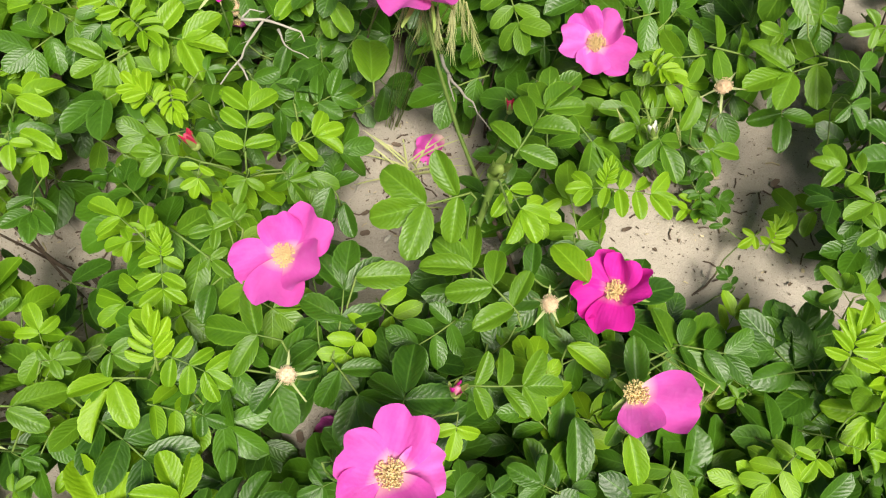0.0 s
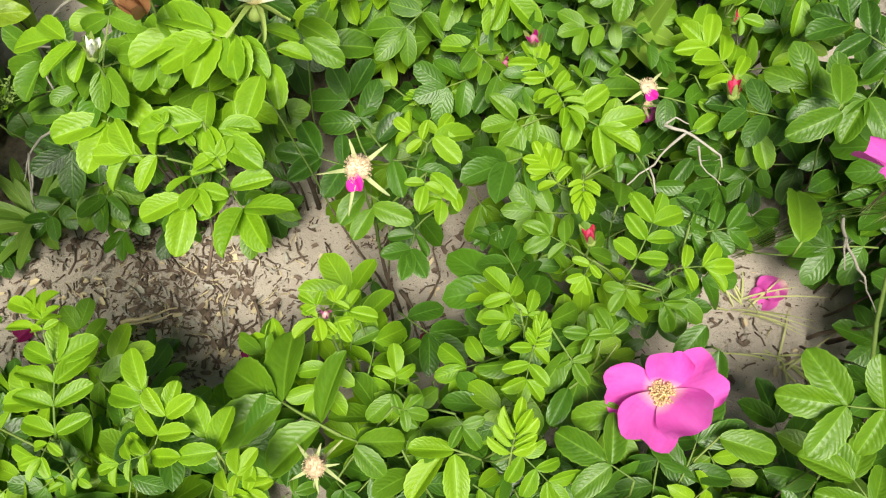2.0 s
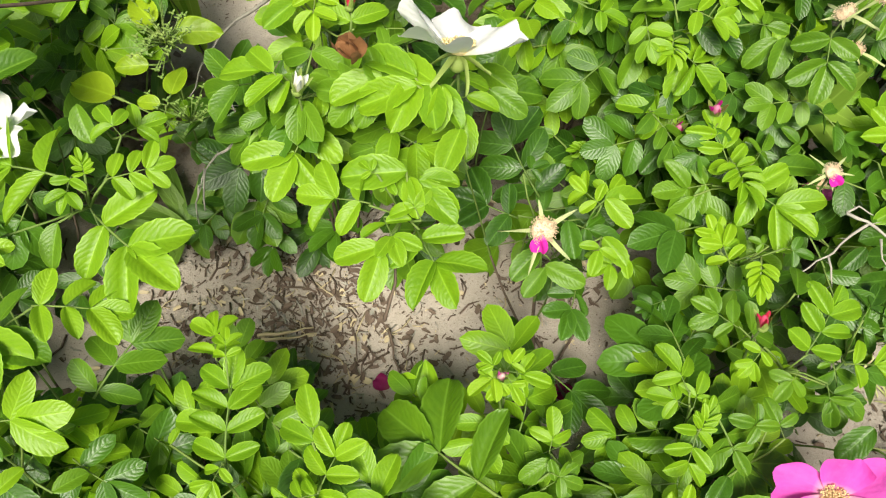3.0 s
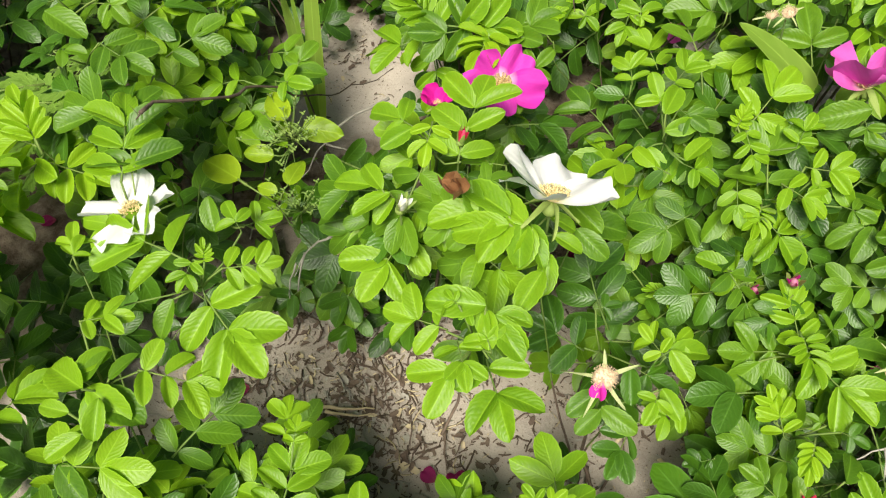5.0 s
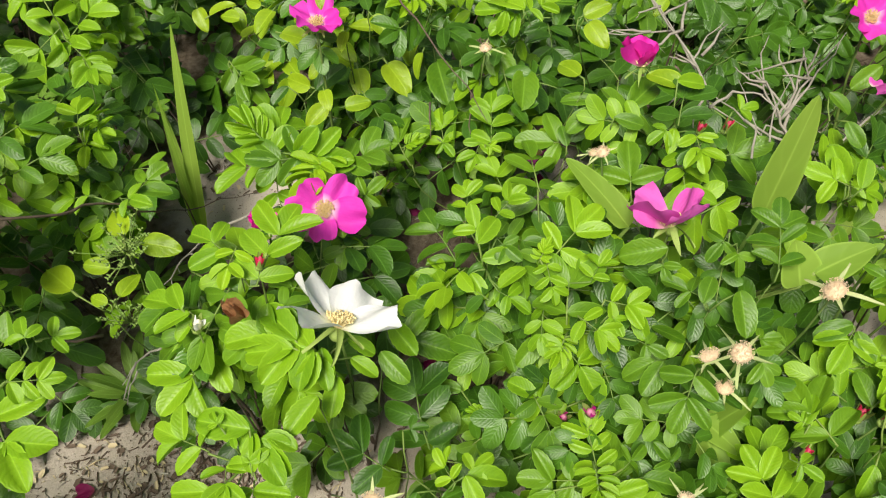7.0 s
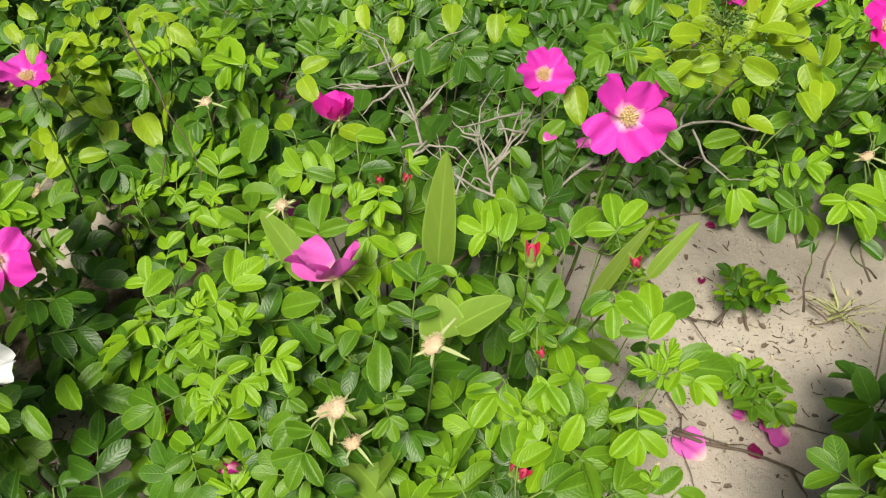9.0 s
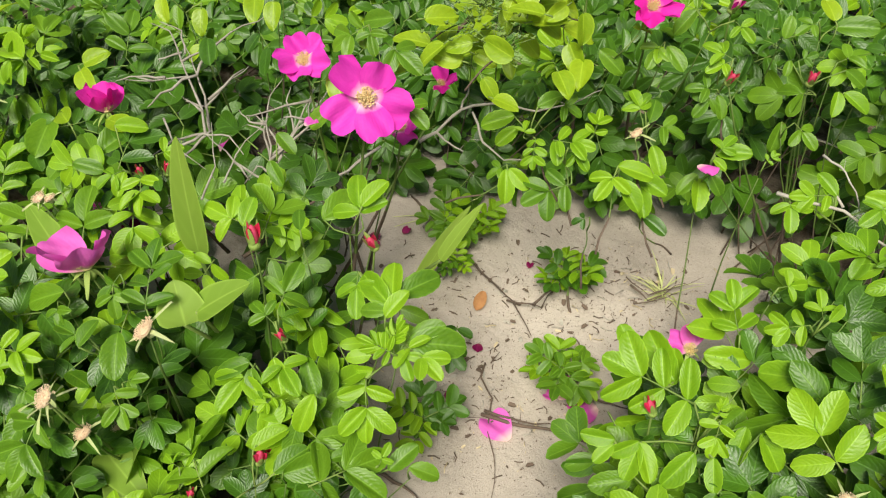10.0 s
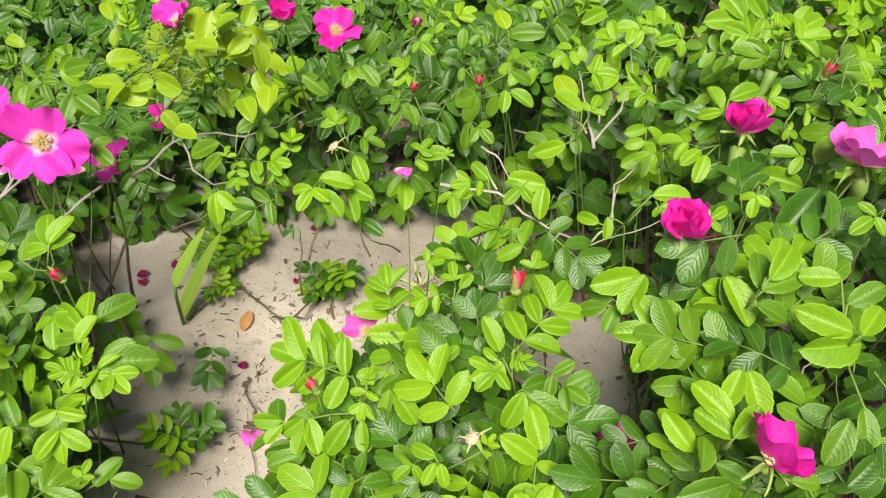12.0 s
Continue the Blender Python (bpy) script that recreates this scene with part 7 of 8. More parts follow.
# dead twigs
dead_twig("grey", 0.0026, [(-0.181, 0.479, 0.207), (-0.156, 0.479, 0.205), (-0.128, 0.471, 0.200), (-0.124, 0.461, 0.198)], [(-0.161, 0.480, 0.205), (-0.173, 0.458, 0.202), (-0.181, 0.437, 0.199), (-0.196, 0.412, 0.195), (-0.189, 0.394, 0.190)], [(-0.148, 0.472, 0.202), (-0.141, 0.457, 0.198), (-0.120, 0.446, 0.194)], [(-0.181, 0.437, 0.199), (-0.168, 0.415, 0.192)], [(-0.181, 0.479, 0.207), (-0.174, 0.490, 0.208), (-0.161, 0.488, 0.207)])
dead_twig("grey", 0.003, [(-0.002, 0.495, 0.141), (0.009, 0.467, 0.135), (0.029, 0.446, 0.130), (0.046, 0.418, 0.123)], [(0.005, 0.475, 0.137), (0.011, 0.446, 0.131)])
dead_twig("grey", 0.003, [(0.283, 0.590, 0.050), (0.345, 0.643, 0.050), (0.407, 0.683, 0.050)])
dead_twig("grey", 0.0028, [(-0.682, 0.320, 0.198), (-0.678, 0.303, 0.195), (-0.691, 0.273, 0.190), (-0.692, 0.255, 0.186), (-0.684, 0.233, 0.181)], [(-0.677, 0.307, 0.195), (-0.712, 0.324, 0.202), (-0.742, 0.338, 0.207)], [(-0.693, 0.257, 0.187), (-0.671, 0.225, 0.178)])
dead_twig("brown", 0.004, [(-0.374, 0.324, 0.020), (-0.345, 0.303, 0.020), (-0.325, 0.286, 0.020), (-0.302, 0.284, 0.020), (-0.261, 0.279, 0.020)], [(-0.342, 0.311, 0.020), (-0.342, 0.354, 0.020), (-0.361, 0.381, 0.020), (-0.364, 0.425, 0.020)], [(-0.325, 0.286, 0.020), (-0.301, 0.260, 0.020)])
dead_twig("brown", 0.0032, [(-0.768, 0.198, 0.385), (-0.780, 0.215, 0.375), (-0.779, 0.279, 0.330), (-0.797, 0.319, 0.300), (-0.792, 0.370, 0.250), (-0.806, 0.409, 0.210), (-0.837, 0.481, 0.150), (-0.865, 0.561, 0.100)], [(-0.780, 0.215, 0.375), (-0.785, 0.198, 0.365)])
dead_twig("grey", 0.003, [(-0.792, 0.481, 0.157), (-0.813, 0.416, 0.148), (-0.811, 0.378, 0.140), (-0.802, 0.343, 0.131)], [(-0.813, 0.416, 0.148), (-0.806, 0.437, 0.151)], [(-0.809, 0.390, 0.142), (-0.779, 0.403, 0.139)])
dead_twig("grey", 0.003, [(-0.709, 0.325, 0.151), (-0.712, 0.295, 0.146), (-0.721, 0.262, 0.140), (-0.712, 0.242, 0.133), (-0.698, 0.227, 0.127)])
dead_twig("brown", 0.003, [(-0.723, 0.806, 0.267), (-0.680, 0.752, 0.250), (-0.633, 0.703, 0.232)], [(-0.706, 0.705, 0.246), (-0.670, 0.669, 0.232)])
dead_twig("grey", 0.0055, [(-0.256, 0.938, 0.270), (-0.299, 0.919, 0.275), (-0.340, 0.904, 0.280), (-0.392, 0.894, 0.288), (-0.444, 0.897, 0.299)], [(-0.340, 0.904, 0.280), (-0.365, 0.925, 0.290), (-0.401, 0.953, 0.302), (-0.422, 0.961, 0.308)], [(-0.362, 0.923, 0.289), (-0.362, 0.959, 0.296), (-0.365, 1.025, 0.310), (-0.370, 1.078, 0.321)], [(-0.362, 0.928, 0.290), (-0.367, 0.990, 0.304), (-0.396, 1.024, 0.315)], [(-0.392, 0.894, 0.288), (-0.361, 0.889, 0.281)], [(-0.444, 0.897, 0.299), (-0.466, 0.866, 0.296), (-0.471, 0.825, 0.289)], [(-0.444, 0.897, 0.299), (-0.490, 0.924, 0.313), (-0.550, 0.950, 0.327), (-0.595, 0.970, 0.338), (-0.624, 0.963, 0.341)], [(-0.471, 0.915, 0.307), (-0.502, 0.913, 0.312)], [(-0.515, 0.947, 0.321), (-0.528, 0.900, 0.314), (-0.523, 0.876, 0.309)], [(-0.542, 0.919, 0.320), (-0.566, 0.898, 0.321), (-0.582, 0.875, 0.319)], [(-0.401, 0.953, 0.302), (-0.418, 0.942, 0.303), (-0.439, 0.945, 0.308)], [(-0.385, 1.012, 0.311), (-0.409, 0.972, 0.308), (-0.424, 0.948, 0.305)], [(-0.477, 0.931, 0.312), (-0.481, 0.991, 0.323)], [(-0.556, 0.957, 0.330), (-0.570, 0.931, 0.327)], [(-0.442, 0.904, 0.300), (-0.440, 0.864, 0.291), (-0.428, 0.846, 0.285)], [(-0.365, 0.993, 0.304), (-0.392, 0.973, 0.305)], [(-0.516, 0.946, 0.321), (-0.536, 0.982, 0.331), (-0.537, 1.019, 0.337), (-0.525, 1.070, 0.344)], [(-0.546, 0.947, 0.326), (-0.536, 0.987, 0.332)])
dead_twig("thorny", 0.004, [(-0.288, 1.028, 0.283), (-0.294, 0.992, 0.277), (-0.299, 0.957, 0.270), (-0.306, 0.935, 0.266)])
dead_twig("grey", 0.0035, [(-0.234, 1.036, 0.315), (-0.227, 1.058, 0.319), (-0.225, 1.100, 0.328), (-0.203, 1.131, 0.330), (-0.158, 1.156, 0.327), (-0.134, 1.191, 0.329), (-0.118, 1.232, 0.335)], [(-0.227, 1.058, 0.319), (-0.189, 1.060, 0.311)], [(-0.213, 1.106, 0.327), (-0.179, 1.083, 0.315), (-0.147, 1.081, 0.308), (-0.123, 1.101, 0.307)], [(-0.225, 1.100, 0.328), (-0.240, 1.133, 0.337)])
dead_twig("brown", 0.003, [(-0.869, 0.771, 0.342), (-0.764, 0.743, 0.320), (-0.681, 0.719, 0.300), (-0.606, 0.697, 0.280)])
dead_twig("grey", 0.0033, [(0.248, 1.285, 0.385), (0.222, 1.328, 0.400), (0.188, 1.377, 0.416)], [(0.244, 1.290, 0.387), (0.254, 1.349, 0.400), (0.246, 1.402, 0.413), (0.227, 1.446, 0.425)], [(0.233, 1.299, 0.391), (0.206, 1.312, 0.399), (0.176, 1.323, 0.406)], [(0.239, 1.319, 0.395), (0.230, 1.339, 0.401)])
dead_twig("grey", 0.004, [(0.118, 1.163, 0.365), (0.148, 1.174, 0.363), (0.177, 1.187, 0.361), (0.213, 1.179, 0.353), (0.257, 1.179, 0.345), (0.291, 1.184, 0.340), (0.326, 1.224, 0.344), (0.355, 1.265, 0.349)], [(0.133, 1.231, 0.378), (0.159, 1.227, 0.373), (0.184, 1.204, 0.364), (0.195, 1.189, 0.359)], [(0.175, 1.190, 0.362), (0.150, 1.212, 0.371)], [(0.290, 1.186, 0.341), (0.300, 1.223, 0.349), (0.284, 1.265, 0.362), (0.297, 1.307, 0.370), (0.321, 1.350, 0.376)], [(0.257, 1.179, 0.345), (0.251, 1.143, 0.336)], [(0.298, 1.221, 0.349), (0.289, 1.268, 0.362)])
dead_twig("grey", 0.004, [(0.066, 1.498, 0.205), (0.114, 1.511, 0.200), (0.161, 1.526, 0.196)])
dead_twig("brown", 0.004, [(-0.269, 1.159, 0.012), (-0.190, 1.140, 0.012), (-0.140, 1.130, 0.012), (-0.082, 1.097, 0.012)], [(-0.190, 1.140, 0.012), (-0.236, 1.154, 0.012)], [(-0.146, 1.125, 0.012), (-0.100, 1.147, 0.012), (-0.105, 1.212, 0.012)])
dead_twig("brown", 0.0025, [(-0.104, 1.021, 0.010), (-0.095, 1.000, 0.010), (-0.064, 0.984, 0.010), (-0.038, 0.941, 0.010), (-0.002, 0.909, 0.010), (0.020, 0.871, 0.010)], [(-0.103, 0.955, 0.010), (-0.075, 0.939, 0.010), (-0.057, 0.952, 0.010)], [(-0.098, 1.026, 0.010), (-0.100, 1.048, 0.010)])
dead_twig("brown", 0.004, [(-0.060, 0.962, 0.012), (-0.013, 0.981, 0.012), (0.024, 1.005, 0.012)])
dead_twig("brown", 0.005, [(-0.111, 0.811, 0.012), (-0.071, 0.819, 0.012), (-0.042, 0.818, 0.012)])
dead_twig("brown", 0.006, [(-0.060, 0.955, 0.012), (-0.008, 0.977, 0.012), (0.073, 1.012, 0.012), (0.100, 1.017, 0.012)], [(0.073, 1.012, 0.012), (0.104, 0.992, 0.012)])
dead_twig("brown", 0.004, [(0.016, 1.065, 0.012), (0.057, 1.076, 0.012), (0.103, 1.092, 0.012)], [(0.078, 1.106, 0.012), (0.094, 1.167, 0.012)])
dead_twig("brown", 0.004, [(-0.105, 1.132, 0.030), (-0.103, 1.168, 0.030), (-0.114, 1.214, 0.030)])
dead_twig("brown", 0.003, [(-0.024, 1.268, 0.012), (0.010, 1.259, 0.012), (0.037, 1.325, 0.012)], [(-0.037, 1.277, 0.012), (0.006, 1.268, 0.012), (0.051, 1.353, 0.012)], [(-0.002, 1.240, 0.012), (0.029, 1.283, 0.012)], [(0.006, 1.268, 0.012), (0.021, 1.303, 0.012)])
dead_twig("straw", 0.005, [(-0.631, 0.186, 0.010), (-0.609, 0.202, 0.010), (-0.585, 0.223, 0.010)])
dead_twig("brown", 0.003, [(-0.514, 0.260, 0.012), (-0.493, 0.236, 0.012), (-0.473, 0.218, 0.012)], [(-0.489, 0.265, 0.012), (-0.482, 0.241, 0.012)], [(-0.543, 0.239, 0.012), (-0.523, 0.214, 0.012)], [(-0.508, 0.228, 0.012), (-0.516, 0.197, 0.012)])
dead_twig("brown", 0.003, [(-0.367, 0.324, 0.020), (-0.340, 0.287, 0.020), (-0.317, 0.259, 0.020)], [(-0.380, 0.239, 0.020), (-0.347, 0.268, 0.020), (-0.323, 0.289, 0.020)])
dead_twig("cane", 0.015, [(0.392, 1.305, 0.430), (0.400, 1.275, 0.400), (0.412, 1.262, 0.345)])
dead_twig("cane", 0.016, [(0.505, 1.284, 0.455), (0.514, 1.288, 0.415), (0.524, 1.290, 0.360)])
dead_twig("cane", 0.013, [(0.393, 1.385, 0.480), (0.390, 1.366, 0.440), (0.394, 1.352, 0.400)])
dead_twig("grey", 0.004, [(0.442, 1.293, 0.330), (0.457, 1.305, 0.332), (0.485, 1.315, 0.330), (0.517, 1.331, 0.329)])
dead_twig("grey", 0.004, [(0.522, 1.109, 0.281), (0.528, 1.141, 0.290), (0.529, 1.172, 0.300), (0.539, 1.190, 0.304)])
dead_twig("grey", 0.004, [(-0.416, 0.840, 0.326), (-0.410, 0.874, 0.331), (-0.386, 0.892, 0.330), (-0.356, 0.886, 0.324)], [(-0.349, 0.820, 0.309), (-0.368, 0.856, 0.320), (-0.414, 0.891, 0.335)], [(-0.458, 0.860, 0.336), (-0.418, 0.843, 0.326), (-0.373, 0.847, 0.319)], [(-0.346, 0.849, 0.315), (-0.362, 0.880, 0.324), (-0.373, 0.939, 0.336)])
dead_twig("brown", 0.006, [(-0.359, 0.855, 0.180), (-0.354, 0.910, 0.191), (-0.348, 0.963, 0.200), (-0.356, 1.004, 0.209)])
dead_twig("grey", 0.002, [(-0.434, 0.397, 0.030), (-0.401, 0.383, 0.030), (-0.381, 0.358, 0.030)])
dead_twig("straw", 0.004, [(-0.621, 0.183, 0.020), (-0.597, 0.198, 0.020), (-0.577, 0.215, 0.020)])
dead_twig("cane", 0.009, [(0.043, 0.303, 0.226), (0.035, 0.296, 0.200), (0.026, 0.283, 0.153)])
dead_twig("grey", 0.0034, [(-0.350, 0.915, 0.280), (-0.364, 0.941, 0.289), (-0.376, 0.981, 0.300), (-0.397, 1.027, 0.313)], [(-0.364, 0.941, 0.289), (-0.396, 0.952, 0.297), (-0.421, 0.955, 0.303), (-0.430, 0.947, 0.303)], [(-0.376, 0.981, 0.300), (-0.369, 1.030, 0.309), (-0.371, 1.080, 0.319)], [(-0.368, 0.927, 0.286), (-0.400, 0.947, 0.297), (-0.429, 0.985, 0.311), (-0.436, 1.013, 0.318)], [(-0.400, 0.947, 0.297), (-0.420, 0.939, 0.300)], [(-0.369, 0.967, 0.295), (-0.409, 0.993, 0.309), (-0.420, 1.011, 0.314)], [(-0.377, 1.002, 0.304), (-0.385, 1.044, 0.315)], [(-0.350, 0.915, 0.280), (-0.371, 0.909, 0.283), (-0.366, 0.885, 0.276)], [(-0.368, 0.927, 0.286), (-0.369, 0.957, 0.293), (-0.357, 0.989, 0.298)])
dead_twig("grey", 0.003, [(-0.458, 0.911, 0.287), (-0.487, 0.931, 0.297), (-0.529, 0.954, 0.310), (-0.573, 0.973, 0.322)], [(-0.529, 0.954, 0.310), (-0.563, 0.913, 0.308), (-0.597, 0.888, 0.309)], [(-0.487, 0.931, 0.297), (-0.495, 0.975, 0.308), (-0.492, 1.007, 0.314)], [(-0.567, 0.967, 0.319), (-0.598, 0.988, 0.329), (-0.631, 0.979, 0.333)], [(-0.487, 0.931, 0.297), (-0.511, 0.920, 0.299)], [(-0.563, 0.913, 0.308), (-0.590, 0.900, 0.310)])
dead_twig("grey", 0.0036, [(-0.977, 0.438, 0.210), (-0.978, 0.420, 0.207), (-0.955, 0.404, 0.200), (-0.931, 0.389, 0.193)], [(-0.977, 0.438, 0.210), (-0.963, 0.440, 0.208), (-0.948, 0.405, 0.199)], [(-1.024, 0.395, 0.210), (-1.016, 0.384, 0.207)], [(-0.964, 0.417, 0.204), (-0.952, 0.391, 0.197)])


# ---- litter on the sand: bits of dead leaf, bark and straw ----
def litter():
    d = random.Random(5)
    bm, uv = fresh()
    spots = [(-0.60, 0.24, 0.17, 3400), (-0.38, 0.40, 0.10, 700), (-0.72, 0.16, 0.12, 400), (-0.96, 0.58, 0.08, 350), (-0.12, 1.12, 0.17, 800), (0.0, 1.28, 0.10, 400), (-0.05, 0.95, 0.12, 420), (0.33, 1.28, 0.10, 160), (-0.58, 0.88, 0.06, 60), (-0.66, 0.64, 0.07, 80), (0.30, 0.42, 0.14, 700), (-0.04, 0.42, 0.08, 400), (-0.14, 0.15, 0.06, 40), (-0.6, 0.46, 0.08, 90)]
    for cx, cy, spread, count in spots:
        for _ in range(count):
            x, y = d.gauss(cx, spread * 0.6), d.gauss(cy, spread * 0.6)
            z = rise(x, y) + 0.0015
            long, a = d.choice((0.002, 0.003, 0.004, 0.006, 0.009, 0.014, 0.022) if spread > 0.15 and cy < 0.5 else (0.001, 0.0015, 0.002, 0.002, 0.003, 0.005, 0.012)) * d.uniform(0.7, 1.4), d.uniform(0, 6.28)
            along = Vector((math.cos(a), math.sin(a), d.uniform(-0.05, 0.12)))
            mat = d.choice((0, 0, 0, 0, 0, 1, 2)) if spread > 0.12 else d.choice((0, 0, 0, 1, 2))
            if d.random() < 0.62:
                p = Vector((x, y, z))
                bend = Vector((-along.y, along.x, 0.2)) * long * d.uniform(-0.2, 0.2)
                tube(bm, [p, p + along * long * 0.5 + bend, p + along * long], [long * 0.03 + 0.0005] * 3, 3, mat)
            else:
                blade(bm, uv, pose(x, y, z + 0.001, d.uniform(-12, 12), d.uniform(-15, 15), math.degrees(a)), min(long, 0.012), min(long, 0.012) * d.uniform(0.3, 0.7), d.uniform(0.2, 0.9), d.uniform(-0.4, 0.4), 4, 1, 0.15, 0.9, 0.05, mat)
    tagged(new("plant_litter", mesh_of("plant_litter", bm, STEM_WOOD, TWIG_GREY, STRAW)), "scattered dark bits of dead leaf and bark on sand", "litter", kind="stuff")


litter()


# ---- other plants ----
LEAF_BROAD = leaf_material("leaf_broad", (0.22, 0.40, 0.04), (0.38, 0.55, 0.08), 0.5, 0.5, 3.0, 0.1)
LEAF_WEED = leaf_material("leaf_weed", (0.10, 0.22, 0.02), (0.22, 0.37, 0.05), 0.5, 0.3, 4.0, 0.15)
STRAW_LEAF = plain_material("yellow_leaf", (0.60, 0.38, 0.03), (0.80, 0.58, 0.08), 60, 0.5, 0.3, 0.3)
GRASS = plain_material("grass", (0.20, 0.34, 0.04), (0.38, 0.50, 0.12), 40, 0.5, 0.2, 0.3)
GRASS_PALE = plain_material("pale_grass", (0.44, 0.50, 0.16), (0.68, 0.70, 0.34), 60, 0.6, 0.2, 0.25)


def long_blade_mesh(name, mat, length, width, bend, fold=0.3, tip=0.55):
    bm, uv = fresh()
    blade(bm, uv, Matrix.Identity(4), length, width, fold, bend, 14, 2, 0.0, tip, 0.004)
    return mesh_of(name, bm, mat)


def broad_plant(x, y, label, *blades):
    """A plant of long smooth leaves on one stalk: each from, to, width, bend."""
    b = thing("broad_leaved_plant", (x, y, rise(x, y)), label, "plant", "broad-leaved plants")
    foot = Vector((x, y, rise(x, y)))
    for start, end, width, bend in blades:
        start, end = Vector(start), Vector(end)
        way = end - start
        az, el = math.degrees(math.atan2(-way.x, way.y)), math.degrees(math.asin(way.z / way.length))
        SEEN.extend(((start.x, start.y), (end.x, end.y), (start.x + 0.04, start.y - 0.05)))
        BARE.extend(((start.x, start.y), (end.x, end.y)))
        part("leaf", long_blade_mesh("leaf", LEAF_BROAD, way.length, width, bend, 0.18), b, Matrix.Translation(start - foot) @ pose(0, 0, 0, el, 0, az))
        if start.z - foot.z > 0.02:
            bm, uv = fresh()
            tube(bm, [(0, 0, -0.005), (start - foot) * 0.5 + Vector((0, 0, 0.02)), start - foot], [0.003, 0.0026, 0.002], 5)
            part("stalk", mesh_of("stalk", bm, STEM_GREEN), b)
    return b


def weed_rosette(x, y, size, count, seed):
    d = random.Random(seed)
    b = thing("weed_rosette", (x, y, rise(x, y)), "green weed with a rosette of narrow leaves on sand", "weed")
    RESERVED.append((x, y, size * 1.15))
    me = long_blade_mesh("leaf", LEAF_WEED, 1.0, 0.20, 0.30, 0.25, 1.25)
    for k in range(count):
        part("leaf", me, b, pose(0, 0, 0.004 + 0.001 * k, d.uniform(18, 62), d.uniform(-10, 10), 137.5 * k + d.uniform(-15, 15)) @ Matrix.Scale(size * d.uniform(0.75, 1.1), 4))


def cut_leaf_mesh(seed):
    """A deeply lobed leaf, along +y."""
    r = random.Random(seed)
    bm, uv = fresh()
    tube(bm, [(0, 0, 0), (0, 0.5, 0.03), (0, 0.9, 0)], [0.016, 0.012, 0.006], 4, 1)
    for k in range(4):
        for side in (-1, 1):
            m = Matrix.Translation((0, 0.25 + 0.18 * k, 0.015)) @ pose(0, 0, 0, r.uniform(-10, 10), 0, -side * (52 - 4 * k))
            blade(bm, uv, m, 0.36 - 0.04 * k, 0.13, 0.2, 0.1, 6, 1, 0.25, 0.7)
            blade(bm, uv, m @ Matrix.Translation((0, 0.14, 0)) @ pose(0, 0, 0, 0, 0, side * 38), 0.17, 0.07, 0.2, 0.1, 4, 1, 0.2, 0.7)
    blade(bm, uv, Matrix.Translation((0, 0.85, 0)), 0.3, 0.14, 0.2, 0.1, 6, 1, 0.25, 0.7)
    return mesh_of("leaf", bm, LEAF_WEED, STEM_GREEN)


def mugwort(x, y, height, seed):
    d = random.Random(seed)
    b = thing("mugwort", (x, y, rise(x, y)), "dark green weed with deeply cut leaves", "weed")
    bm, uv = fresh()
    tube(bm, [(0, 0, -0.01), (0.01, 0, height * 0.5), (0, 0.01, height)], [0.003, 0.0025, 0.0015], 5)
    part("stem", mesh_of("stem", bm, STEM_GREEN), b)
    RESERVED.append((x, y, 0.09))
    SEEN.extend(((x, y), (x + 0.06, y - 0.03), (x + 0.1, y - 0.05)))
    kinds = [cut_leaf_mesh(seed + k) for k in range(2)]
    for k in range(11):
        part("leaf", kinds[k % 2], b, pose(0, 0, height * (0.3 + 0.07 * k), d.uniform(0, 35), 0, 137.5 * k) @ Matrix.Scale(d.uniform(0.07, 0.1), 4))


def barley_tuft(x, y, z, heads, seed, az, down=60, size=1.0):
    """Nodding bristly grass heads on thin stalks."""
    d = random.Random(seed)
    b = thing("barley_grass", (x, y, rise(x, y)), "tuft of pale bristly barley grass with nodding heads", "grass")
    for k in range(heads):
        bm, uv = fresh()
        tube(bm, [(0, 0, 0), (0, 0.3, 0), (0, 1.0, 0)], [0.02, 0.025, 0.008], 4)
        for n in range(26):
            s = 0.08 + 0.8 * n / 26
            a = d.uniform(0, 6.28)
            p = Vector((0, s, 0))
            out = Vector((math.cos(a) * 0.12, 0.42 + 0.1 * d.random(), math.sin(a) * 0.12))
            tube(bm, [p, p + out], [0.012, 0.003], 3)
            ball(bm, p + out * 0.15, 0.022, 1.0, 0, 2, 4)
        head = mesh_of("seed_head", bm, GRASS_PALE)
        turn = az + d.uniform(-35, 35)
        hx, hy, hz = d.uniform(-0.03, 0.03), d.uniform(-0.012, 0.012), z - rise(x, y) + d.uniform(-0.008, 0.012)
        part("seed_head", head, b, pose(hx, hy, hz, -down + d.uniform(-20, 20), 0, turn) @ Matrix.Scale(0.034 * size * d.uniform(0.8, 1.1), 4))
        bm, uv = fresh()
        tube(bm, [(hx * 0.3 - 0.05, hy * 0.3 + 0.09, 0), (hx * 0.6 - 0.02, hy * 0.6 + 0.05, hz * 0.6), (hx, hy, hz)], [0.0005, 0.0004, 0.0004], 4)
        part("stalk", mesh_of("stalk", bm, GRASS), b)


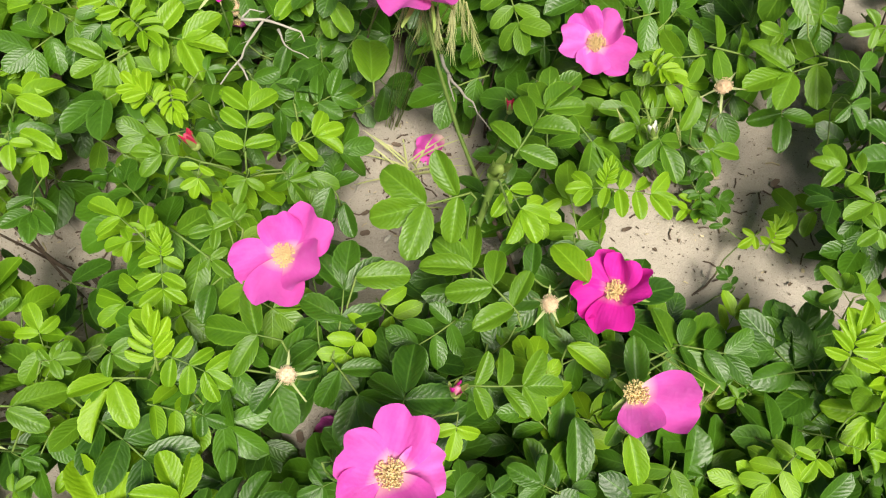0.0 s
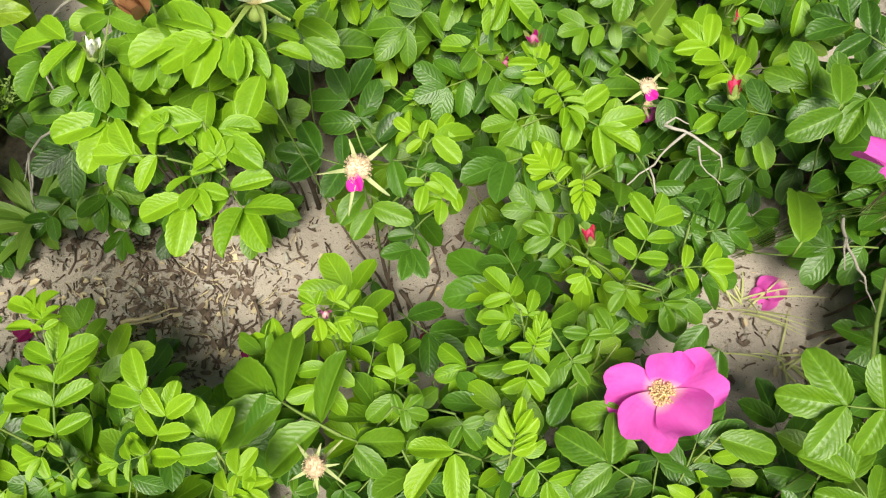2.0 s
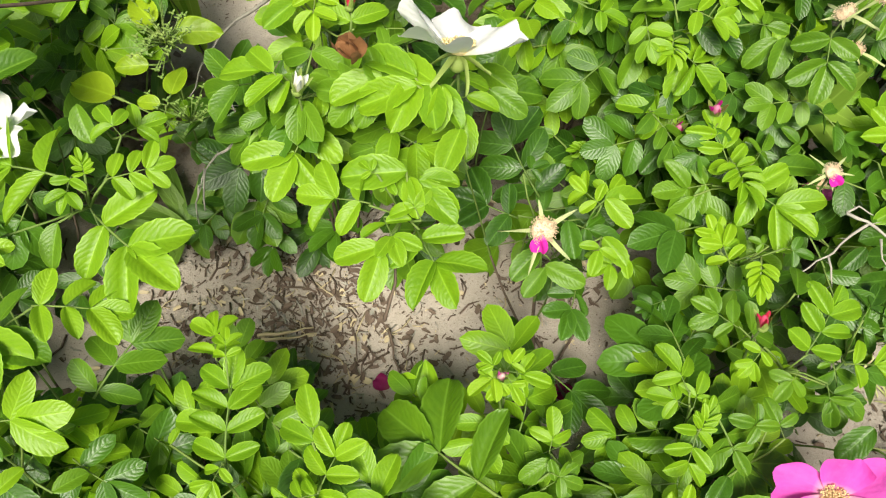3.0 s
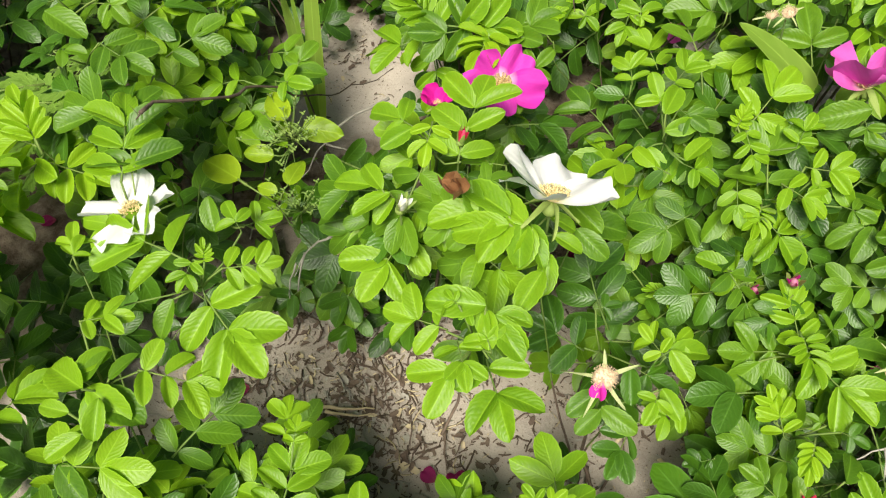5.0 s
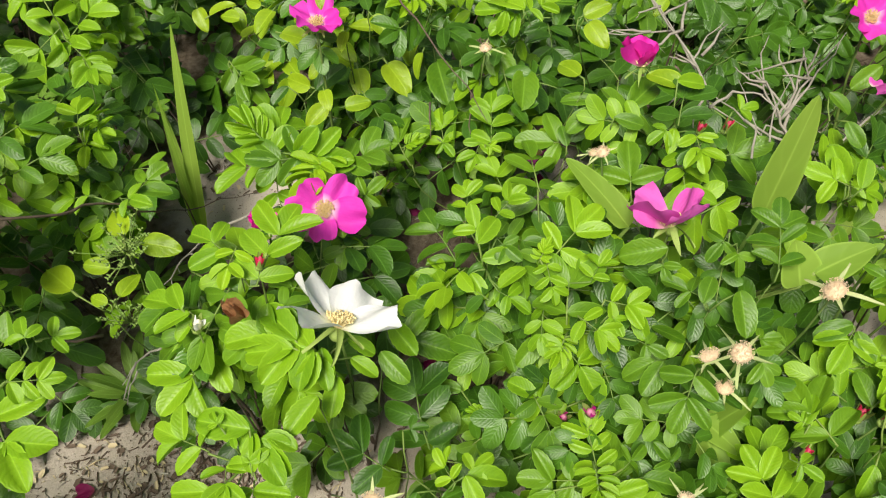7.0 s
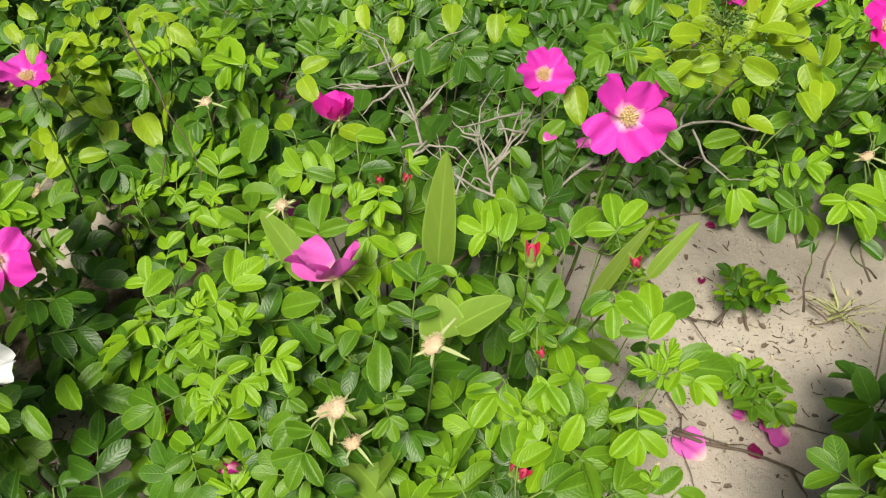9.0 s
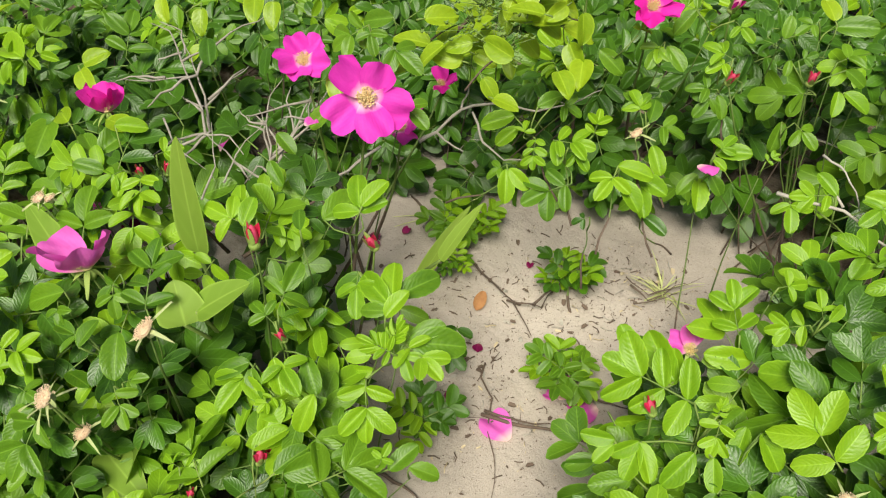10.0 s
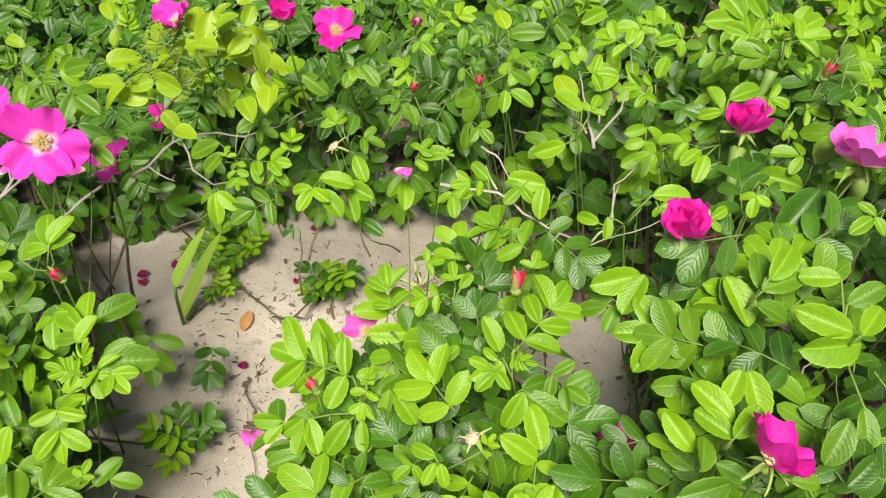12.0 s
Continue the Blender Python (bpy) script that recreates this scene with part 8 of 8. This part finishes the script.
def dry_grass(x, y, z, count, seed, size=0.06):
    d = random.Random(seed)
    b = thing("dry_grass_tuft", (x, y, rise(x, y)), "tuft of dry straw-coloured grass on the sand", "grass")
    for k in range(count):
        me = long_blade_mesh("blade", GRASS_PALE, size * d.uniform(0.6, 1.3), 0.0022, d.uniform(0.1, 0.6), 0.3)
        part("blade", me, b, pose(d.uniform(-0.01, 0.01), d.uniform(-0.01, 0.01), 0.001, d.uniform(10, 60), 0, d.uniform(0, 360)))


def seedling(x, y, count, size, seed, kind="m"):
    """A low sucker on open sand: small leaves round one short stem."""
    d = random.Random(seed)
    b = thing("rose_seedling", (x, y, rise(x, y)), "small young rose sucker with fine toothed leaves on sand", "seedling", "seedlings on the sand")
    part("stem", stem_mesh(x, y, rise(x, y) + 0.03, 0.002, False, seed), b, pose(0, 0, 0.03))
    for k in range(count):
        me = LEAVES[kind if d.random() < 0.7 else "y"][3][d.randrange(3)]
        part("leaf", me, b, pose(0, 0, 0.02 + 0.003 * k, d.uniform(-5, 35), d.uniform(-12, 12), 137.5 * k + d.uniform(-20, 20)) @ Matrix.Scale(size * d.uniform(0.8, 1.1), 4))


weed_rosette(-0.766, 0.250, 0.075, 22, 3)
weed_rosette(-0.90, 0.36, 0.06, 14, 4)
broad_plant(-0.885, 0.440, "tall green grass with upright blades", ((-0.885, 0.440, 0.06), (-0.915, 0.50, 0.36), 0.022, 0.02), ((-0.885, 0.440, 0.06), (-0.945, 0.47, 0.24), 0.018, 0.12), ((-0.885, 0.44, 0.06), (-0.915, 0.46, 0.30), 0.007, 0.02))
broad_plant(-0.325, 0.800, "broad-leaved plant with long smooth pale green leaves", ((-0.306, 0.778, 0.29), (-0.310, 0.789, 0.43), 0.036, 0.05), ((-0.232, 0.724, 0.31), (-0.206, 0.765, 0.34), 0.038, 0.12), ((-0.236, 0.711, 0.3), (-0.258, 0.724, 0.335), 0.045, 0.1), ((-0.236, 0.596, 0.14), (-0.215, 0.617, 0.24), 0.035, 0.1))
broad_plant(-0.46, 0.725, "broad-leaved plant with long smooth pale green leaves", ((-0.402, 0.686, 0.27), (-0.491, 0.701, 0.31), 0.034, 0.2))
broad_plant(-0.262, 0.640, "broad-leaved plant with long smooth pale green leaves", ((-0.260, 0.601, 0.19), (-0.189, 0.597, 0.19), 0.036, 0.1), ((-0.240, 0.602, 0.18), (-0.180, 0.565, 0.17), 0.034, 0.1))
broad_plant(-0.255, 1.050, "broad-leaved plant with long smooth pale green leaves", ((-0.255, 1.050, 0.02), (-0.240, 1.130, 0.14), 0.026, 0.15), ((-0.17, 1.0, 0.19), (-0.155, 1.05, 0.26), 0.02, 0.1))
mugwort(-1.14, 0.345, 0.19, 1)
mugwort(-1.051, 0.222, 0.22, 5)
mugwort(-1.03, 0.160, 0.23, 9)
barley_tuft(-0.012, 0.412, 0.298, 10, 3, 175)
barley_tuft(0.185, 0.40, 0.16, 4, 8, 200, 70, 0.8)
barley_tuft(0.20, 0.16, 0.15, 4, 9, 150, 70, 0.8)
dry_grass(-0.040, 0.445, 0.02, 14, 2)
dry_grass(0.010, 0.400, 0.02, 12, 6)
dry_grass(0.02, 1.30, 0.02, 26, 7, 0.05)
dry_grass(-0.33, 1.20, 0.02, 8, 9, 0.07)
seedling(-0.014, 1.065, 8, 0.058, 1)
seedling(-0.100, 1.205, 8, 0.060, 2, "d")
seedling(-0.235, 1.120, 5, 0.035, 3)
seedling(-0.100, 0.890, 7, 0.055, 4, "d")
seedling(-0.30, 1.17, 6, 0.06, 5)
seedling(-0.26, 1.20, 6, 0.055, 6)
seedling(-0.70, 0.03, 5, 0.05, 7, "d")
seedling(0.27, 0.40, 5, 0.045, 8, "d")


def flower_head(x, y, z, seed):
    """A loose cluster of tiny yellow-green flower buds on a vine."""
    d = random.Random(seed)
    b = min((o for o in BUSHES if o["category"] == "vine"), key=lambda o: (o.location.x - x) ** 2 + (o.location.y - y) ** 2)
    bm, uv = fresh()
    for k in range(30):
        p = Vector((d.gauss(0, 0.015), d.gauss(0, 0.015), d.gauss(0, 0.008)))
        tube(bm, [(0, 0, -0.012), p], [0.0005, 0.0004], 3)
        ball(bm, p, 0.0017, 1.0, 0, 3, 5)
        for n in range(3):
            blade(bm, uv, Matrix.Translation(p) @ pose(0, 0, 0, 30, 0, 120 * n), 0.004, 0.002, 0.1, 0.1, 3, 1)
    part("flower_head", mesh_of("flower_head", bm, STEM_GREEN), b, Matrix.Translation(Vector((x, y, z)) - Vector(b.location)), "tiny yellow-green flower buds")


flower_head(-0.706, 0.274, 0.24, 1)
flower_head(-0.751, 0.313, 0.28, 2)
flower_head(-0.205, 1.095, 0.455, 3)
flower_head(-0.225, 1.130, 0.46, 4)
flower_head(-0.170, 1.085, 0.45, 5)
flower_head(-0.746, 0.310, 0.28, 7)
yellow = new("fallen_leaf", long_blade_mesh("fallen_leaf", STRAW_LEAF, 0.075, 0.022, 0.05, 0.2))
yellow.matrix_basis = pose(0.38, 0.76, rise(0.38, 0.76) + 0.012, 4, 10, 255)
tagged(yellow, "fallen yellow leaf lying at the edge of the sand", "leaf")


def vine_patch(x, y, z, spread, count, seed):
    """Thick growth of rounded yellow-green leaves over the rose bushes."""
    d = random.Random(seed)
    b = bush(x, y, "leafy vine with smooth rounded yellow-green leaves", "climbing_vine", "vine")
    for k in range(4):
        u, v = x + d.uniform(-1, 1) * spread * 0.7, y + d.uniform(-1, 1) * spread * 0.7
        part("stem", stem_mesh(u, v, z - 0.01, 0.001, False, seed + k, (x - 0.45, y + 0.5)), b, place(b, u, v, z - 0.01))
    for k in range(count):
        u, v = d.gauss(0, spread * 0.5), d.gauss(0, spread * 0.5)
        size = d.uniform(0.032, 0.052)
        part("leaf", LEAVES["s"][1][d.randrange(3)], b, turned(b, x + u, y + v, z + d.uniform(-0.05, 0.015), d.uniform(0, 360), d.uniform(-30, 30), size, d.uniform(-35, 35), True))


vine_patch(-0.215, 1.150, 0.45, 0.11, 50, 0)
vine_patch(-0.969, 0.718, 0.27, 0.16, 60, 1)
dead = new("dead_leaf", long_blade_mesh("dead_leaf", PETAL_BROWN, 0.034, 0.019, -0.15, 0.5, 0.8))
dead.matrix_basis = pose(-0.170, 1.085, rise(-0.170, 1.085) + 0.004, 0, 8, 20)
tagged(dead, "curled brown dead leaf on pale sand", "leaf")


# ---- leaves that fill the bushes below and beyond the clear shoots ----
PLOT = [(-1.75, 0.60), (-1.58, 0.34), (-0.75, -0.14), (0.37, 0.02), (0.74, 1.19), (0.66, 2.3), (-0.3, 2.2), (-1.34, 1.55), (-1.73, 0.74)]
FIELD = [(-2.1, 0.62), (-1.9, 0.15), (-0.9, -0.5), (0.5, -0.42), (1.05, 0.5), (1.1, 1.6), (0.9, 2.55), (-0.3, 2.5), (-1.5, 1.95), (-2.1, 1.1)]


def canopy(x, y):
    """Height of the bushes' tops over the sand."""
    h = 0.10 - 0.215 * x + 0.349 * y + 0.036 * x * x + 0.396 * x * y - 0.133 * y * y
    return min(0.42, max(0.13, h + 0.05 * noise.noise((x * 6, y * 6, 7.7))))


def overhangs(x, y, h, reach=0.0):
    """Whether leaves of that height would lean over open sand."""
    reach = reach or (0.045 if y < 0.55 else 0.07)
    for (u, v), outline in CLEARINGS:
        n = math.hypot(u, v)
        for s in (0, 0.5, 1.0):
            px, py = x + u * h * s, y + v * h * s
            for a, c in ((0, 0), (reach * u / n, reach * v / n), (-reach * v / n, reach * u / n), (reach * v / n, -reach * u / n)):
                if inside(px + a, py + c, outline):
                    return True
    return False


def dark_share(x, y):
    """Share of dark mature leaves; raised in places to stand for deep shade between bushes."""
    if y < 0.55:
        return 0.2 if x > 0.28 else 0.6 if x > -0.14 else 0.3 if x > -0.36 else 0.06
    return 0.8 if y > 0.78 and x < 0.15 else 0.75 if x < -0.95 else 0.12 if x > 0.2 else 0.35


def fill_bushes():
    d = random.Random(23)
    step = 0.083
    for j in range(38):
        for i in range(39):
            x, y = -2.1 + step * (i + d.uniform(-0.4, 0.4)), -0.55 + step * (j + d.uniform(-0.4, 0.4))
            h, g = canopy(x, y), rise(x, y)
            core = inside(x, y, PLOT)
            if not inside(x, y, FIELD) or (not core and (d.random() < 0.45 or (x > 0.3 and 0.1 < y < 0.8))) or overhangs(x, y, 0.5 * h) or any((x - u) ** 2 + (y - v) ** 2 < q * q for u, v, q in RESERVED):
                continue
            b = nearest(x, y)
            if (b.location.x - x) ** 2 + (b.location.y - y) ** 2 > 0.24 ** 2:
                b = bush(x, y, "low rose bush with fresh green pleated leaves in sand")
            clear = min((x - u) ** 2 + (y - v) ** 2 for u, v in SEEN) > 0.05 ** 2 and not overhangs(x, y, h)
            low = h * d.uniform(0.40, 0.62)
            if not clear and not overhangs(x, y, 0.5 * h, 0.1):
                shoot(b, x, y, low + g)
            start, dark = d.uniform(0, 360), dark_share(x, y)
            hollow = noise.noise((x * 8, y * 8, 3.3)) > (0.22 if y < 1.05 else -0.02)
            # nearly all coloured dark, so that the inner bush looks deep in shade
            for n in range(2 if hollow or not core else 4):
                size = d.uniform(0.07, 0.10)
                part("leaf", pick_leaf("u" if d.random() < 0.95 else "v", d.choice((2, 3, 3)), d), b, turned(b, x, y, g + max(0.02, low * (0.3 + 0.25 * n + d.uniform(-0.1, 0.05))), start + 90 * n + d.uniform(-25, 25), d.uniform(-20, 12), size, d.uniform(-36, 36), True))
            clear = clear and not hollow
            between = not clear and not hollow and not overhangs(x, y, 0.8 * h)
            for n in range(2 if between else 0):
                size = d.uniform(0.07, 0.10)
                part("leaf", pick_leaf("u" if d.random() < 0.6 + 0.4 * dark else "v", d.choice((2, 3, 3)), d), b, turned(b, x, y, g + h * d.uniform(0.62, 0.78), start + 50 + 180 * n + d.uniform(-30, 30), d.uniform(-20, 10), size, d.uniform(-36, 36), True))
            if clear:
                top = h * d.uniform(0.80, 1.05) + g
                shoot(b, x, y, top)
                fresh_tip = d.random()
                for n in range(4):
                    kind = "d" if d.random() < dark else "y" if fresh_tip > 0.75 and n < 3 else "n" if (x < -0.25 and y < 0.5) or (x > 0.2 and y > 0.8) else "m"
                    size = d.uniform(0.065, 0.095)
                    part("leaf", pick_leaf(kind, d.choice((2, 3, 3)), d), b, turned(b, x, y, top - 0.012 * n, start + 40 + 97 * n, d.uniform(-26, 30), size, d.uniform(-36, 36), True))
                if fresh_tip > 0.4 + 0.5 * dark:
                    part("leaf", pick_leaf("f", 0, d), b, turned(b, x, y, top + 0.004, d.uniform(0, 360), d.uniform(10, 50), d.uniform(0.045, 0.065), 0, True))
    # leaves a little below the clear ones, same shoots; many coloured dark as shade
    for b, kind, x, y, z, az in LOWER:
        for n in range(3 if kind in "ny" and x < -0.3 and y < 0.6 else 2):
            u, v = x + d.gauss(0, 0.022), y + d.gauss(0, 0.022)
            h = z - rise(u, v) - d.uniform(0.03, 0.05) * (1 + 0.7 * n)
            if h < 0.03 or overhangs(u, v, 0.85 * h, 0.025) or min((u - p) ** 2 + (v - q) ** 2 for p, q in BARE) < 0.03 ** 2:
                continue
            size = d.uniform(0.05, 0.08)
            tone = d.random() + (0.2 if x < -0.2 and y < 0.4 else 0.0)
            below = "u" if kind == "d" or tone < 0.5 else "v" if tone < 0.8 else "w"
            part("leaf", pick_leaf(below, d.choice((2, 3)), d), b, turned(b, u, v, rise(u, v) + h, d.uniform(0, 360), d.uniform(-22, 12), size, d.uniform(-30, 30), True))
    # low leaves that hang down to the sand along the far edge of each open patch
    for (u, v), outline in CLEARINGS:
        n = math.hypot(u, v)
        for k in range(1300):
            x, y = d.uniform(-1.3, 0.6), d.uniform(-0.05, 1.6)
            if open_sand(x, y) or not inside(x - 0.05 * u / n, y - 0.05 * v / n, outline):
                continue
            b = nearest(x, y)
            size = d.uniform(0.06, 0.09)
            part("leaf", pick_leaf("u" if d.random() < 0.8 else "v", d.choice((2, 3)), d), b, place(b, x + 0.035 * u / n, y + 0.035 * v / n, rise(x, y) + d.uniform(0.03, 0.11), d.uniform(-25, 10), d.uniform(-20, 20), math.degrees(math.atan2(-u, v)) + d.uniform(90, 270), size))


fill_bushes()
